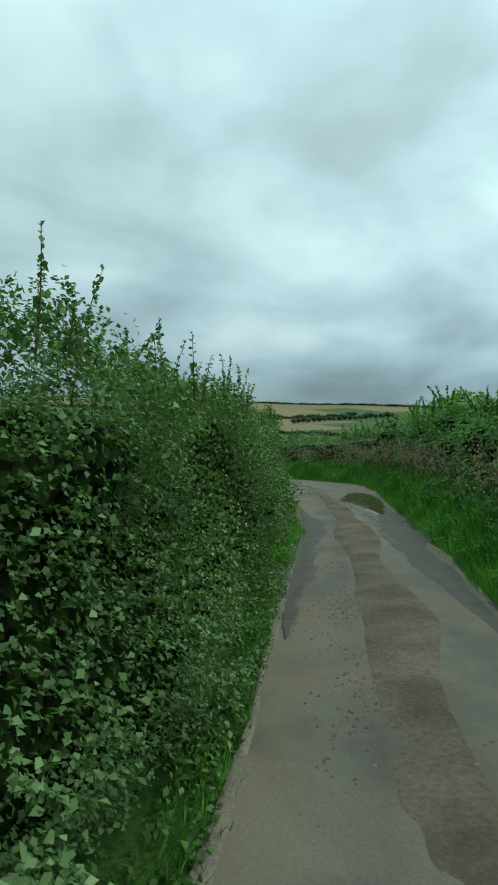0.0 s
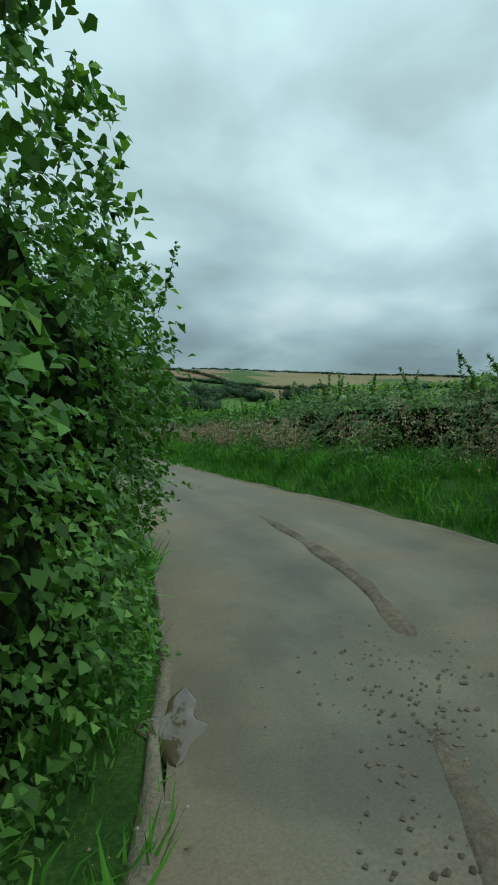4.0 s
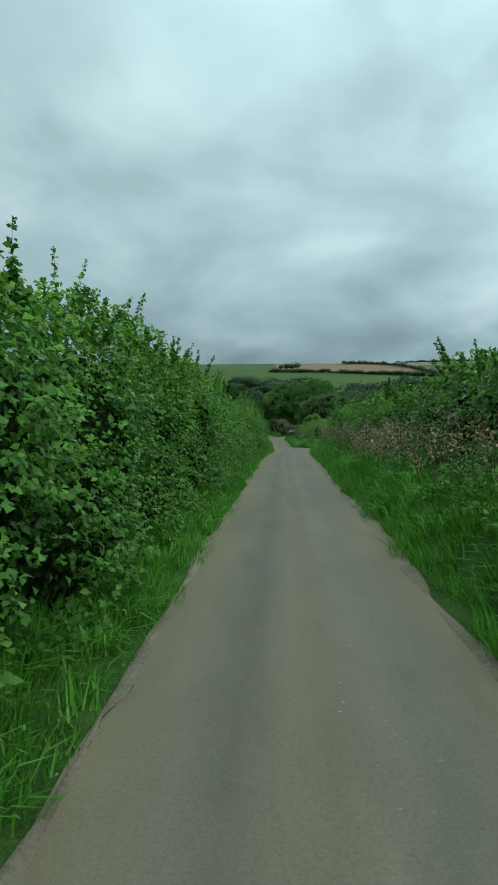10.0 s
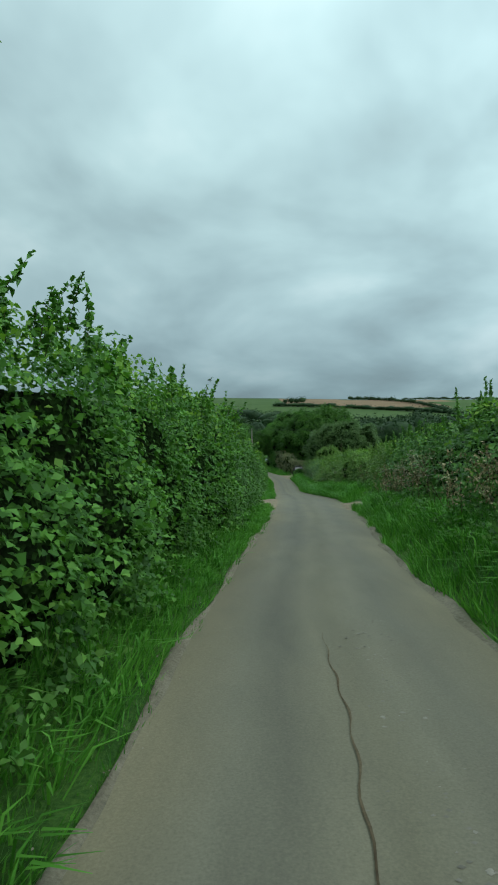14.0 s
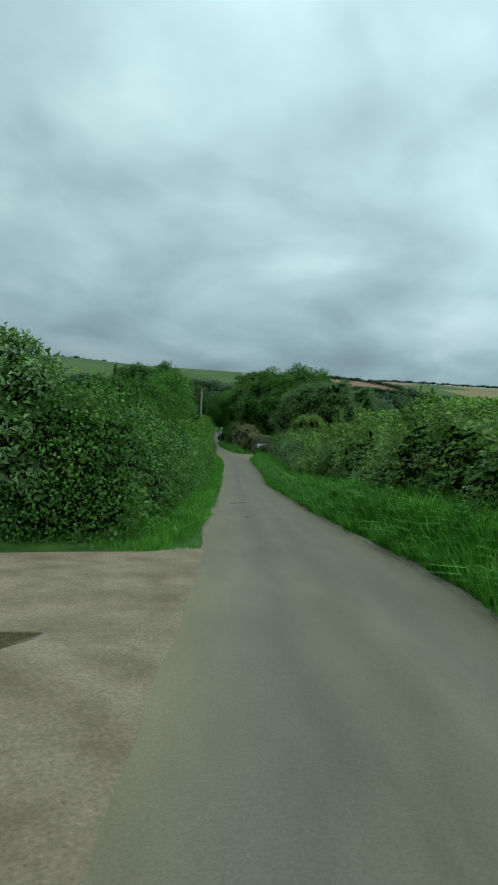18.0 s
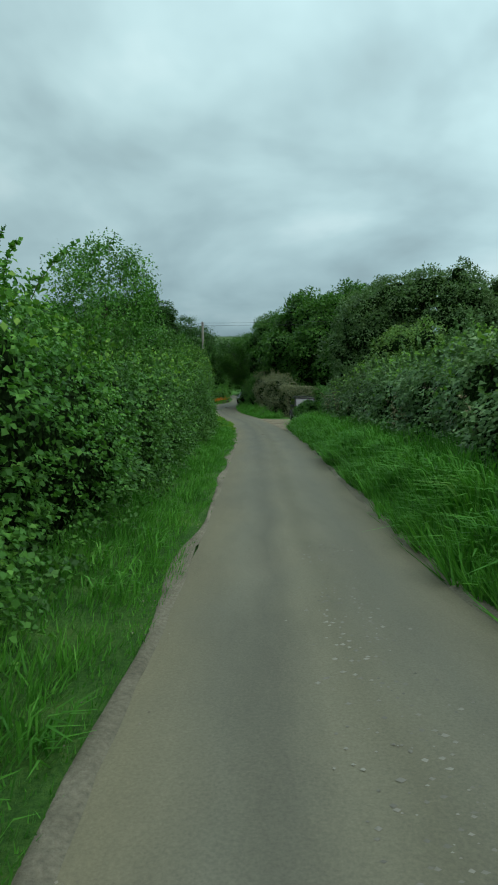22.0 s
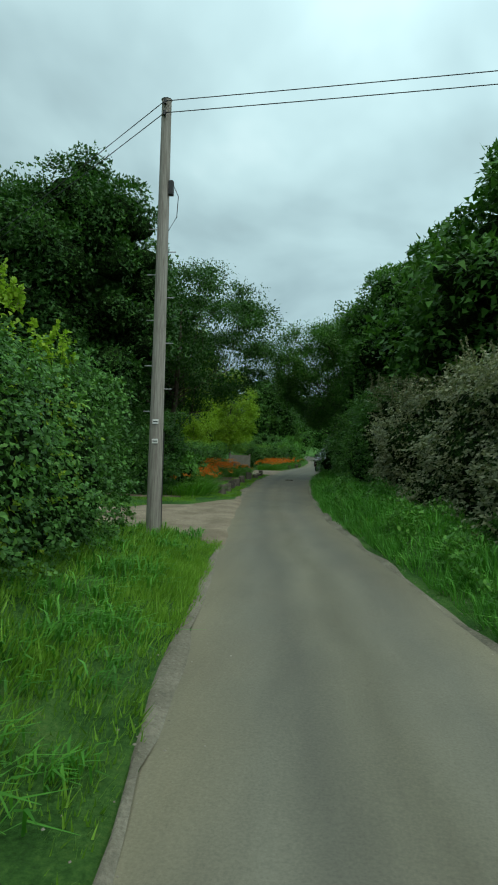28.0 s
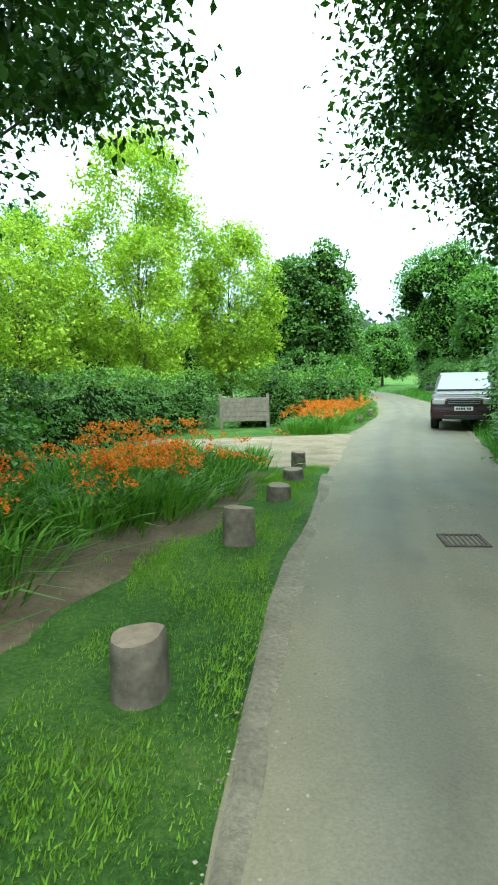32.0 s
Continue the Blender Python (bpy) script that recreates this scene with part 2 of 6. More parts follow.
def road_mat():
    M = Mat("worn_lane_asphalt")
    uv = M.n("ShaderNodeSeparateXYZ")
    M.l(M.coord("UV"), uv.inputs[0])
    grit = M.noise(55.0, 5.0, 0.7)
    along = M.n("ShaderNodeMapping")
    along.inputs["Scale"].default_value = (1.0, 0.22, 1.0)
    M.l(M.coord(), along.inputs[0])
    blot = M.noise(0.9, 6.0, 0.62, along.outputs[0])
    mid = M.noise(3.0, 5.0, 0.6, along.outputs[0])
    u = uv.outputs["X"]
    wob = M.math("ADD", u, M.math("MULTIPLY", M.math("SUBTRACT", M.noise(0.35, 3.0), 0.5), 0.22))
    c = M.ramp(blot, [(0.3, (0.132, 0.126, 0.092)), (0.5, (0.163, 0.156, 0.114)), (0.72, (0.200, 0.191, 0.140))])
    # dry mud down the middle, darker rolled wheel tracks
    track = M.ramp(wob, [(0.05, (1.15, 1.08, 0.95)), (0.22, (1, 1, 1)), (0.33, (0.80, 0.80, 0.81)), (0.44, (1.02, 1.0, 0.95)), (0.52, (0.90, 0.88, 0.82)), (0.62, (1.03, 1.02, 1)), (0.74, (0.92, 0.92, 0.93)), (0.95, (1.12, 1.06, 0.95))])
    c = M.mix(1.0, c, track, "MULTIPLY")
    patchy = M.ramp(mid, [(0.45, (1, 1, 1)), (0.72, (0.88, 0.88, 0.88))])
    c = M.mix(1.0, c, patchy, "MULTIPLY")
    c = M.mix(0.55, c, M.ramp(grit, [(0.3, (0.62, 0.62, 0.62)), (0.7, (1.3, 1.3, 1.3))]), "MULTIPLY")
    # dried mud and darker worn patches on the bend at the top of the hill
    top = M.ramp(uv.outputs["Y"], [(0.0, (1, 1, 1)), (0.125, (1, 1, 1)), (0.16, (0.12, 0.12, 0.12)), (0.55, (0.12, 0.12, 0.12)), (0.60, (0.45, 0.45, 0.45)), (0.9, (0.3, 0.3, 0.3))])
    worn = M.ramp(M.noise(0.8, 6.0, 0.62), [(0.44, (0, 0, 0)), (0.58, (1, 1, 1))])
    c = M.mix(M.mix(1.0, top, worn, "MULTIPLY"), c, M.mix(1.0, c, (0.74, 0.75, 0.77), "MULTIPLY"))
    mud = M.ramp(M.noise(0.45, 6.0, 0.68), [(0.50, (0, 0, 0)), (0.64, (0.8, 0.8, 0.8))])
    c = M.mix(M.mix(1.0, top, mud, "MULTIPLY"), c, M.ramp(grit, [(0.35, (0.13, 0.10, 0.065)), (0.7, (0.24, 0.195, 0.13))]))
    M.base(c)
    M.rough(M.ramp(blot, [(0.3, (0.66, 0.66, 0.66)), (0.7, (0.85, 0.85, 0.85))]), spec=0.35)
    M.bump(grit, 0.35, 0.006)
    return M.m


def soil_mat(name, a, b, gritty=30.0):
    M = Mat(name)
    g = M.noise(gritty, 6.0, 0.7)
    n = M.noise(1.6, 4.0)
    c = M.ramp(n, [(0.3, a), (0.7, b)])
    c = M.mix(0.7, c, M.ramp(g, [(0.3, (0.5, 0.5, 0.5)), (0.7, (1.4, 1.4, 1.4))]), "MULTIPLY")
    M.base(c).rough(0.95, spec=0.2).bump(g, 0.8, 0.03)
    return M.m


ROAD = road_mat()
SOIL = soil_mat("gritty_verge_soil", (0.150, 0.136, 0.098), (0.265, 0.240, 0.178))
BED = soil_mat("flower_bed_soil", (0.075, 0.056, 0.034), (0.15, 0.12, 0.075), 12.0)
APRON = soil_mat("stony_gateway_earth", (0.185, 0.15, 0.10), (0.325, 0.27, 0.19), 30.0)


def turf_mat():
    M = Mat("turf")
    mix = M.math("ADD", M.math("MULTIPLY", M.noise(1.1, 4.0), 0.45), M.math("MULTIPLY", M.noise(26.0, 6.0, 0.75), 0.55))
    c = M.ramp(mix, [(0.34, (0.016, 0.052, 0.010)), (0.47, (0.044, 0.125, 0.022)), (0.56, (0.080, 0.185, 0.034)), (0.68, (0.160, 0.215, 0.065))])
    M.base(c).rough(0.95, spec=0.15).bump(M.noise(60.0, 5.0, 0.7), 1.0, 0.04)
    return M.m


TURF = turf_mat()


def field_mat(name, a, b, scale=0.02):
    M = Mat(name)
    n = M.noise(scale, 5.0, 0.6)
    g = M.noise(scale * 22, 4.0, 0.6)
    c = M.ramp(n, [(0.3, a), (0.7, b)])
    M.base(M.mix(0.5, c, M.ramp(g, [(0.3, (0.75, 0.75, 0.75)), (0.7, (1.2, 1.2, 1.2))]), "MULTIPLY")).rough(0.95, spec=0.1)
    return M.m


PASTURE = field_mat("pasture", (0.05, 0.095, 0.03), (0.075, 0.125, 0.042))
MEADOW = field_mat("bright_meadow", (0.062, 0.135, 0.032), (0.088, 0.17, 0.044))
STUBBLE = field_mat("ripe_field", (0.16, 0.145, 0.07), (0.22, 0.19, 0.10))
PLOUGH = field_mat("bare_brown_field", (0.19, 0.13, 0.08), (0.25, 0.175, 0.11))
DOWN = field_mat("downland", (0.05, 0.078, 0.042), (0.07, 0.098, 0.055))

# ---- the plan: the lane runs roughly along y ----
LY = [-60, -30, 3.6, 11.4, 19.5, 23.5, 28, 34.5, 41.5, 48, 55, 70, 82, 90, 102, 106, 117, 127, 140, 152, 165, 177, 185, 191, 197, 204, 210, 216, 222, 228, 233, 238, 249, 258, 267, 285, 320]
LX = [-36, -18.6, 1.6, 6.35, 10.4, 11.2, 11.6, 11.8, 12.02, 12.15, 12.47, 13.2, 13.81, 14.25, 15.3, 15.55, 16.05, 16.5, 16.95, 17.25, 17.6, 17.6, 17.15, 16.45, 15.7, 15.02, 14.52, 14.32, 14.47, 14.7, 15.4, 16.1, 16.4, 16.1, 15.3, 12, 2]
RY = [-60, -30, 4.4, 7.4, 12, 16.2, 20, 23, 27, 34.5, 42, 50, 57, 63, 82, 95, 103, 110, 116, 120, 123, 127, 132, 152, 165, 177, 185, 190.4, 200.5, 210, 219, 223, 228, 233, 246, 261, 285, 320]
RX = [-33, -14.9, 4.75, 6.85, 9.6, 12.2, 14.4, 15.6, 15.75, 15.33, 15.08, 14.92, 15.12, 15.5, 16.7, 17.45, 18.4, 19.0, 19.65, 19.95, 19.85, 19.65, 19.75, 20.05, 20.4, 20.4, 19.9, 19.4, 17.85, 17.25, 17.2, 17.5, 18.1, 18.6, 19.4, 18.5, 15.1, 5]
ZY = [-60, -30, 0, 4.5, 8.9, 13.3, 18, 23.2, 29, 35.4, 42, 49, 56, 63, 70, 76.8, 83.6, 90.4, 97.3, 104.3, 111.6, 119, 127, 134.4, 141.3, 148.2, 155.6, 163, 170.6, 177.6, 184.5, 191, 197.6, 204.5, 211.5, 240, 320]
ZZ = [1.0, 0.0, -1.7, -1.97, -2.26, -2.42, -2.51, -2.64, -2.87, -3.16, -3.49, -3.86, -4.22, -4.59, -4.97, -5.32, -5.62, -5.93, -6.28, -6.72, -7.23, -7.8, -8.34, -8.94, -9.53, -10.01, -10.17, -10.32, -10.54, -10.76, -10.9, -11.0, -11.1, -11.13, -11.24, -11.25, -11.0]


def smooth_table(ks, vs, width):
    """A fine table of a line of values, with its corners rounded off."""
    ys = np.arange(-60, 320.01, 0.25)
    v = np.interp(ys, ks, vs)
    k = np.hanning(int(width / 0.25) | 1)
    pad = len(k) // 2
    v = np.convolve(np.pad(v, pad, mode="reflect", reflect_type="odd"), k / k.sum(), "valid")
    return ys, v


TL, TR, TZ = smooth_table(LY, LX, 5), smooth_table(RY, RX, 5), smooth_table(ZY, ZZ, 8)


def XL(y):
    return np.interp(y, *TL)


def XR(y):
    return np.interp(y, *TR)


def ZR(y):
    return np.interp(y, *TZ)


def wave(x, y, z=0.0, seed=0, size=1.0):
    """Smooth noise of about -1 to 1 from a few crossed waves."""
    r = np.random.RandomState(seed + 11)
    out = 0
    for _ in range(7):
        a, b, c = r.normal(size=3)
        p = r.uniform(0, 6.28)
        out = out + np.sin((a * x + b * y + c * z) * 1.6 / size + p)
    return out / 3.4


def sstep(v, a, b):
    t = np.clip((v - a) / (b - a), 0, 1)
    return t * t * (3 - 2 * t)


# bank beside the lane: how far and how high it rises, along y
BL_Y, BL_H = [-60, 106, 113, 122, 130, 190, 196, 320], [0.55, 0.55, 0.02, 0.02, 0.4, 0.35, 0.0, 0.0]
BR_Y, BR_H = [-60, 0, 100, 107.5, 109.5, 113, 115.5, 122, 174, 178, 190, 196, 320], [0.9, 0.95, 0.95, 0.7, 0.1, 0.1, 0.7, 0.85, 0.8, 0.02, 0.02, 0.6, 0.35]


def ridge(az):
    """Height in degrees of the skyline as seen from the lane."""
    return np.interp(az, [-180, -60, -20, -12, -7, 2, 9, 18, 24, 30, 36, 44, 60, 100, 180], [2, 3.2, 3.85, 3.75, 3.45, 3.3, 3.1, 2.8, 2.6, 2.5, 2.45, 2.1, 1.8, 1.6, 2])


def height(x, y):
    """Height of the ground at x, y (arrays)."""
    x, y = np.asarray(x, float), np.asarray(y, float)
    yc = np.clip(y, -60, 320)
    l, r, z = XL(yc), XR(yc), ZR(yc)
    dl, dr = l - x, x - r
    inside = np.maximum(dl, dr)
    h = z - 0.14 * (1 - sstep(inside, -0.25, 0.12)) - 0.015
    h = h + np.interp(yc, BL_Y, BL_H) * sstep(dl, 0.35, 2.0) + np.interp(yc, BR_Y, BR_H) * (0.62 * sstep(dr, 0.2, 0.95) + 0.38 * sstep(dr, 0.8, 2.2))
    h = h + 0.05 * wave(x, y, seed=3, size=1.2) * sstep(inside, 0.2, 0.8)
    # fields beyond: down to the valley floor, then up to the downs
    cx, cy = x - 15.0, y - 60.0
    rad = np.hypot(cx, cy)
    az = np.degrees(np.arctan2(cx, cy))
    far = np.tan(np.radians(ridge(az))) * 1000 - 2
    floor = -9.0 + 0.012 * np.clip(-cy, 0, 400) + 1.6 * wave(x, y, seed=5, size=90)
    slope = sstep(rad, 170, 1000) ** 1.25
    away = floor + (far - floor) * slope + 2.5 * wave(x, y, seed=8, size=160) * sstep(rad, 200, 500) * (1 - sstep(rad, 800, 1000))
    out = np.maximum(dl, dr)
    k = np.maximum(sstep(out, 9, 70), np.maximum(sstep(-y, 45, 90), sstep(y, 285, 330)))
    return h * (1 - k) + away * k


# ---- mesh helpers ----


def raw_mesh(name, verts, quads, mat, uv=None, smooth=False):
    me = bpy.data.meshes.new(name)
    verts, quads = np.asarray(verts, np.float32), np.asarray(quads, np.int32)
    n, k = quads.shape
    me.vertices.add(len(verts))
    me.vertices.foreach_set("co", verts.ravel())
    me.loops.add(n * k)
    me.loops.foreach_set("vertex_index", quads.ravel())
    me.polygons.add(n)
    me.polygons.foreach_set("loop_start", np.arange(0, n * k, k, dtype=np.int32))
    if smooth:
        me.polygons.foreach_set("use_smooth", np.ones(n, bool))
    if uv is not None:
        layer = me.uv_layers.new(name="UVMap")
        layer.data.foreach_set("uv", np.asarray(uv, np.float32)[quads.ravel()].ravel())
    me.update(calc_edges=True)
    me.materials.append(mat)
    return me


def grid_mesh(name, P, mat, uv=None, smooth=True):
    """P: rows x cols x 3."""
    r, c = P.shape[:2]
    i = np.arange(r * c).reshape(r, c)
    q = np.stack([i[:-1, :-1], i[:-1, 1:], i[1:, 1:], i[1:, :-1]], -1).reshape(-1, 4)
    return raw_mesh(name, P.reshape(-1, 3), q, mat, uv, smooth)


def child(name, me, parent, label="", kind=""):
    ob = new(name, me)
    ob.parent = parent
    return tagged(ob, label, kind=kind)


def thing(name, label, category, at=(0, 0, 0), turn=0.0, group="", kind=""):
    ob = new(name)
    ob.matrix_basis = pose(*at, 0, 0, turn)
    ob.empty_display_size = 0.2
    return tagged(ob, label, category, group, kind)


def part(name, bm, mat, parent, label="", smooth=False):
    me = bpy.data.meshes.new(name)
    bm.to_mesh(me)
    bm.free()
    if smooth:
        for p in me.polygons:
            p.use_smooth = True
    me.materials.append(mat)
    return child(name, me, parent, label)


def unit(v):
    return v / np.maximum(np.linalg.norm(v, axis=-1, keepdims=True), 1e-9)


def leaf_mesh(name, P, D, N, length, width, mat, fold=0.12, far=False, oval=False):
    """Pointed leaves: at P, growing along D, facing N; one kite each, creased along its rib; far ones three-cornered."""
    n = len(P)
    D = unit(D)
    S = unit(np.cross(D, N))
    U = np.cross(S, D)
    L, W = np.broadcast_to(length, n)[:, None], np.broadcast_to(width, n)[:, None]
    a = P
    m = P + D * L * 0.48 + U * W * fold * 2
    if far:
        V = np.stack([P + S * W * 0.5, P + D * L * 0.9, P - S * W * 0.5], 1).reshape(-1, 3)
        return raw_mesh(name, V, np.arange(3 * n).reshape(-1, 3), mat)
    if oval:
        o = P + D * L * 0.74 + U * W * fold
        V = np.stack([a, m + S * W * 0.5, o + S * W * 0.34, P + D * L - U * W * fold, m - S * W * 0.46], 1).reshape(-1, 3)
        return raw_mesh(name, V, np.arange(5 * n).reshape(-1, 5), mat)
    V = np.stack([a, m + S * W * 0.5, P + D * L, m - S * W * 0.5], 1).reshape(-1, 3)
    return raw_mesh(name, V, np.arange(4 * n).reshape(-1, 4), mat)


def grass_mesh(name, P, D, bend, length, width, mat):
    """Grass: one narrow three-cornered blade, tip bent over towards bend."""
    n = len(P)
    L, W = np.broadcast_to(length, n)[:, None], np.broadcast_to(width, n)[:, None]
    D = unit(D)
    S = unit(np.cross(D, bend + 1e-4))
    t = P + D * L * 0.86 + bend * L * 0.40
    V = np.stack([P + S * W * 0.45, t, P - S * W * 0.45], 1).reshape(-1, 3)
    return raw_mesh(name, V, np.arange(3 * n).reshape(-1, 3), mat)


def blade_mesh(name, P, D, bend, length, width, mat):
    """Strap leaves: two quads each, bent over towards bend."""
    n = len(P)
    L, W = np.broadcast_to(length, n)[:, None], np.broadcast_to(width, n)[:, None]
    D = unit(D)
    S = unit(np.cross(D, bend + 1e-4))
    m = P + D * L * 0.55 + bend * L * 0.10
    t = P + D * L * 0.86 + bend * L * 0.48
    V = np.stack([P - S * W * 0.4, P + S * W * 0.4, m + S * W * 0.5, m - S * W * 0.5, t + S * W * 0.08, t - S * W * 0.08], 1).reshape(-1, 3)
    b = np.arange(n)[:, None] * 6
    q = np.concatenate([b + [0, 1, 2, 3], b + [3, 2, 4, 5]], 0)
    return raw_mesh(name, V, q, mat)


def ball(sub):
    bm = bmesh.new()
    bmesh.ops.create_icosphere(bm, subdivisions=sub, radius=1.0)
    v = np.array([q.co[:] for q in bm.verts])
    f = np.array([[q.index for q in p.verts] for p in bm.faces])
    bm.free()
    return v, f


def mass_mesh(name, C, size, mat, seed, sub=2):
    """Dark inner masses of a crown: lumpy uneven bodies at C, of half sizes size (n x 3)."""
    bv, bf = ball(sub)
    n, k = len(C), len(bv)
    i = np.repeat(np.arange(n), k)
    v = np.tile(bv, (n, 1))
    lump = 1 + 0.25 * np.clip(wave(v[:, 0] * 2 + i * 1.7, v[:, 1] * 2, v[:, 2] * 2, seed=seed, size=0.8), -1, 1) + 0.10 * wave(v[:, 0] * 6 + i, v[:, 1] * 6, v[:, 2] * 6, seed=seed + 1, size=0.8)
    V = C[i] + v * size[i] * lump[:, None]
    F = (bf[None] + (np.arange(n) * k)[:, None, None]).reshape(-1, 3)
    return raw_mesh(name, V, F, mat)


def tube_mesh(name, lines, mat, sides=6):
    """Tapered limbs: each line is a list of (point, radius)."""
    V, Q, base = [], [], 0
    for pts in lines:
        p = np.array([q[0] for q in pts], float)
        r = np.array([q[1] for q in pts], float)
        t = unit(np.gradient(p, axis=0))
        ref = np.where(np.abs(t[:, 2:3]) > 0.9, [[1.0, 0, 0]], [[0, 0, 1.0]])
        s = unit(np.cross(t, ref))
        u = np.cross(s, t)
        a = np.linspace(0, 2 * np.pi, sides, endpoint=False)
        ring = p[:, None] + r[:, None, None] * (np.cos(a)[None, :, None] * s[:, None] + np.sin(a)[None, :, None] * u[:, None])
        V.append(ring.reshape(-1, 3))
        for i in range(len(p) - 1):
            for j in range(sides):
                k = (j + 1) % sides
                Q.append((base + i * sides + j, base + i * sides + k, base + (i + 1) * sides + k, base + (i + 1) * sides + j))
        base += len(p) * sides
    return raw_mesh(name, np.concatenate(V), Q, mat, smooth=True)


def bm_box(sx, sy, sz, at=(0, 0, 0), bevel=0.0, seg=2, m=None):
    bm = bmesh.new()
    bmesh.ops.create_cube(bm, size=1.0, matrix=Matrix.Translation(at) @ (m or Matrix()) @ Matrix.Diagonal((sx, sy, sz, 1)))
    if bevel:
        bmesh.ops.bevel(bm, geom=bm.edges[:], offset=bevel, segments=seg, affect="EDGES", profile=0.6)
    return bm


def bm_tube(r1, r2, h, at=(0, 0, 0), seg=20, m=None, bevel=0.0):
    bm = bmesh.new()
    bmesh.ops.create_cone(bm, cap_ends=True, segments=seg, radius1=r1, radius2=r2, depth=h, matrix=Matrix.Translation(at) @ (m or Matrix()))
    if bevel:
        rim = [e for e in bm.edges if len(e.link_faces) == 2 and any(len(f.verts) > 4 for f in e.link_faces)]
        bmesh.ops.bevel(bm, geom=rim, offset=bevel, segments=2, affect="EDGES")
    return bm


# ---- ground, lane, verges ----
near = np.concatenate([np.arange(-0.3, 0.3, 0.1), np.arange(0.3, 2.6, 0.25), np.arange(2.6, 8, 0.6), np.arange(8, 40, 4)])
gx = np.concatenate([-np.geomspace(2600, 45, 26), -near[::-1], near + 1000.0, np.geomspace(45, 2600, 28) + 1000.0])
gy = np.unique(np.concatenate([-np.geomspace(60, 2400, 20), np.arange(-60, -10, 5), np.arange(-10, 262, 1.0), np.arange(262, 330, 5), np.geomspace(330, 2800, 34)]))
GO, GY = np.meshgrid(gx, gy)
on_right = GO > 600
GO = np.where(on_right, GO - 1000.0, GO)
gyc = np.clip(GY, -60, 320)
follow = 1 - sstep(np.abs(GO), 30, 400)
GX = np.where(on_right, XR(gyc) * follow + 17 * (1 - follow), XL(gyc) * follow + 14 * (1 - follow)) + GO
ground_me = grid_mesh("ground", np.stack([GX, GY, height(GX, GY)], -1), TURF)
ground = tagged(new("ground", ground_me), "green turf and farmland rolling up to distant downs", "ground", kind="structure")
for m in (PASTURE, MEADOW, STUBBLE, PLOUGH, DOWN):
    ground_me.materials.append(m)
ci = (GX[:-1, :-1] + GX[1:, 1:]) / 2
cj = (GY[:-1, :-1] + GY[1:, 1:]) / 2
frad, faz = np.hypot(ci - 15, cj - 60), np.degrees(np.arctan2(ci - 15, cj - 60))
which = np.where(frad > 850, 5, 1)
which[(frad > 190) & (frad <= 420)] = 2
which[(frad > 640) & (frad < 850) & (faz > 2.5) & (faz < 16.5)] = 4
which[(frad > 420) & (frad < 900) & (faz > 21) & (faz < 34)] = 3
which[(frad > 720) & (frad < 900) & (faz > 34) & (faz < 44)] = 3
out = np.maximum(XL(np.clip(cj, -60, 320)) - ci, ci - XR(np.clip(cj, -60, 320)))
which[(out < 6) & (cj > -60) & (cj < 300)] = 0
ground_me.polygons.foreach_set("material_index", which.ravel().astype(np.int32))

ry = np.arange(-50, 318, 0.5)
NU = 13
ru = np.linspace(0, 1, NU)
edge_l = XL(ry) + 0.035 * wave(ry, ry * 0.3, seed=21, size=0.8)
edge_r = XR(ry) + 0.045 * wave(ry, ry * 0.3, seed=22, size=0.9)
RXX = edge_l[:, None] * (1 - ru) + edge_r[:, None] * ru
RYY = np.repeat(ry[:, None], NU, 1)
crown = 0.04 * (1 - (2 * ru - 1) ** 2)[None, :]
RZZ = ZR(RYY) + crown - 0.025 + 0.008 * wave(RXX, RYY, seed=30, size=0.7)
road = tagged(new("road", grid_mesh("road", np.stack([RXX, RYY, RZZ], -1), ROAD, uv=np.stack([np.repeat(ru[None], len(ry), 0), (RYY + 30) / 400.0 * 1.0], -1).reshape(-1, 2))),
              "narrow single-track lane of worn grey-beige asphalt", "road", kind="structure")


def strip(name, ya, yb, inner, outer, mat, label, lift=0.0, step=0.5, cols=4):
    """A ribbon of ground between two lines given as functions of y."""
    ys = np.arange(ya, yb + 0.01, step)
    w = np.concatenate([np.linspace(0, 0.1, 6), np.linspace(0.1, 1, cols)[1:]])
    cols = len(w)
    X = inner(ys)[:, None] * (1 - w) + outer(ys)[:, None] * w
    Y = np.repeat(ys[:, None], cols, 1)
    Z = height(X, Y) + lift
    deep = np.maximum(np.minimum(X - XL(Y), XR(Y) - X), 0)
    Z = Z - (lift + 0.02) * (1 - np.minimum(w / 0.1, 1)) * (deep == 0)
    wide = np.maximum(deep[:, :1], 0.05)
    Z = np.where((X > XL(Y) - 0.35) & (X < XR(Y) + 0.35), np.maximum(Z, ZR(Y) + 0.003) * (deep == 0) + (ZR(Y) + 0.003 - 0.036 * deep / wide) * (deep > 0), Z)
    Z[:, -1] -= lift + 0.05
    Z[0] -= lift + 0.05
    Z[-1] -= lift + 0.05
    return tagged(new(name, grid_mesh(name, np.stack([X, Y, Z], -1), mat)), label, "ground", kind="structure")


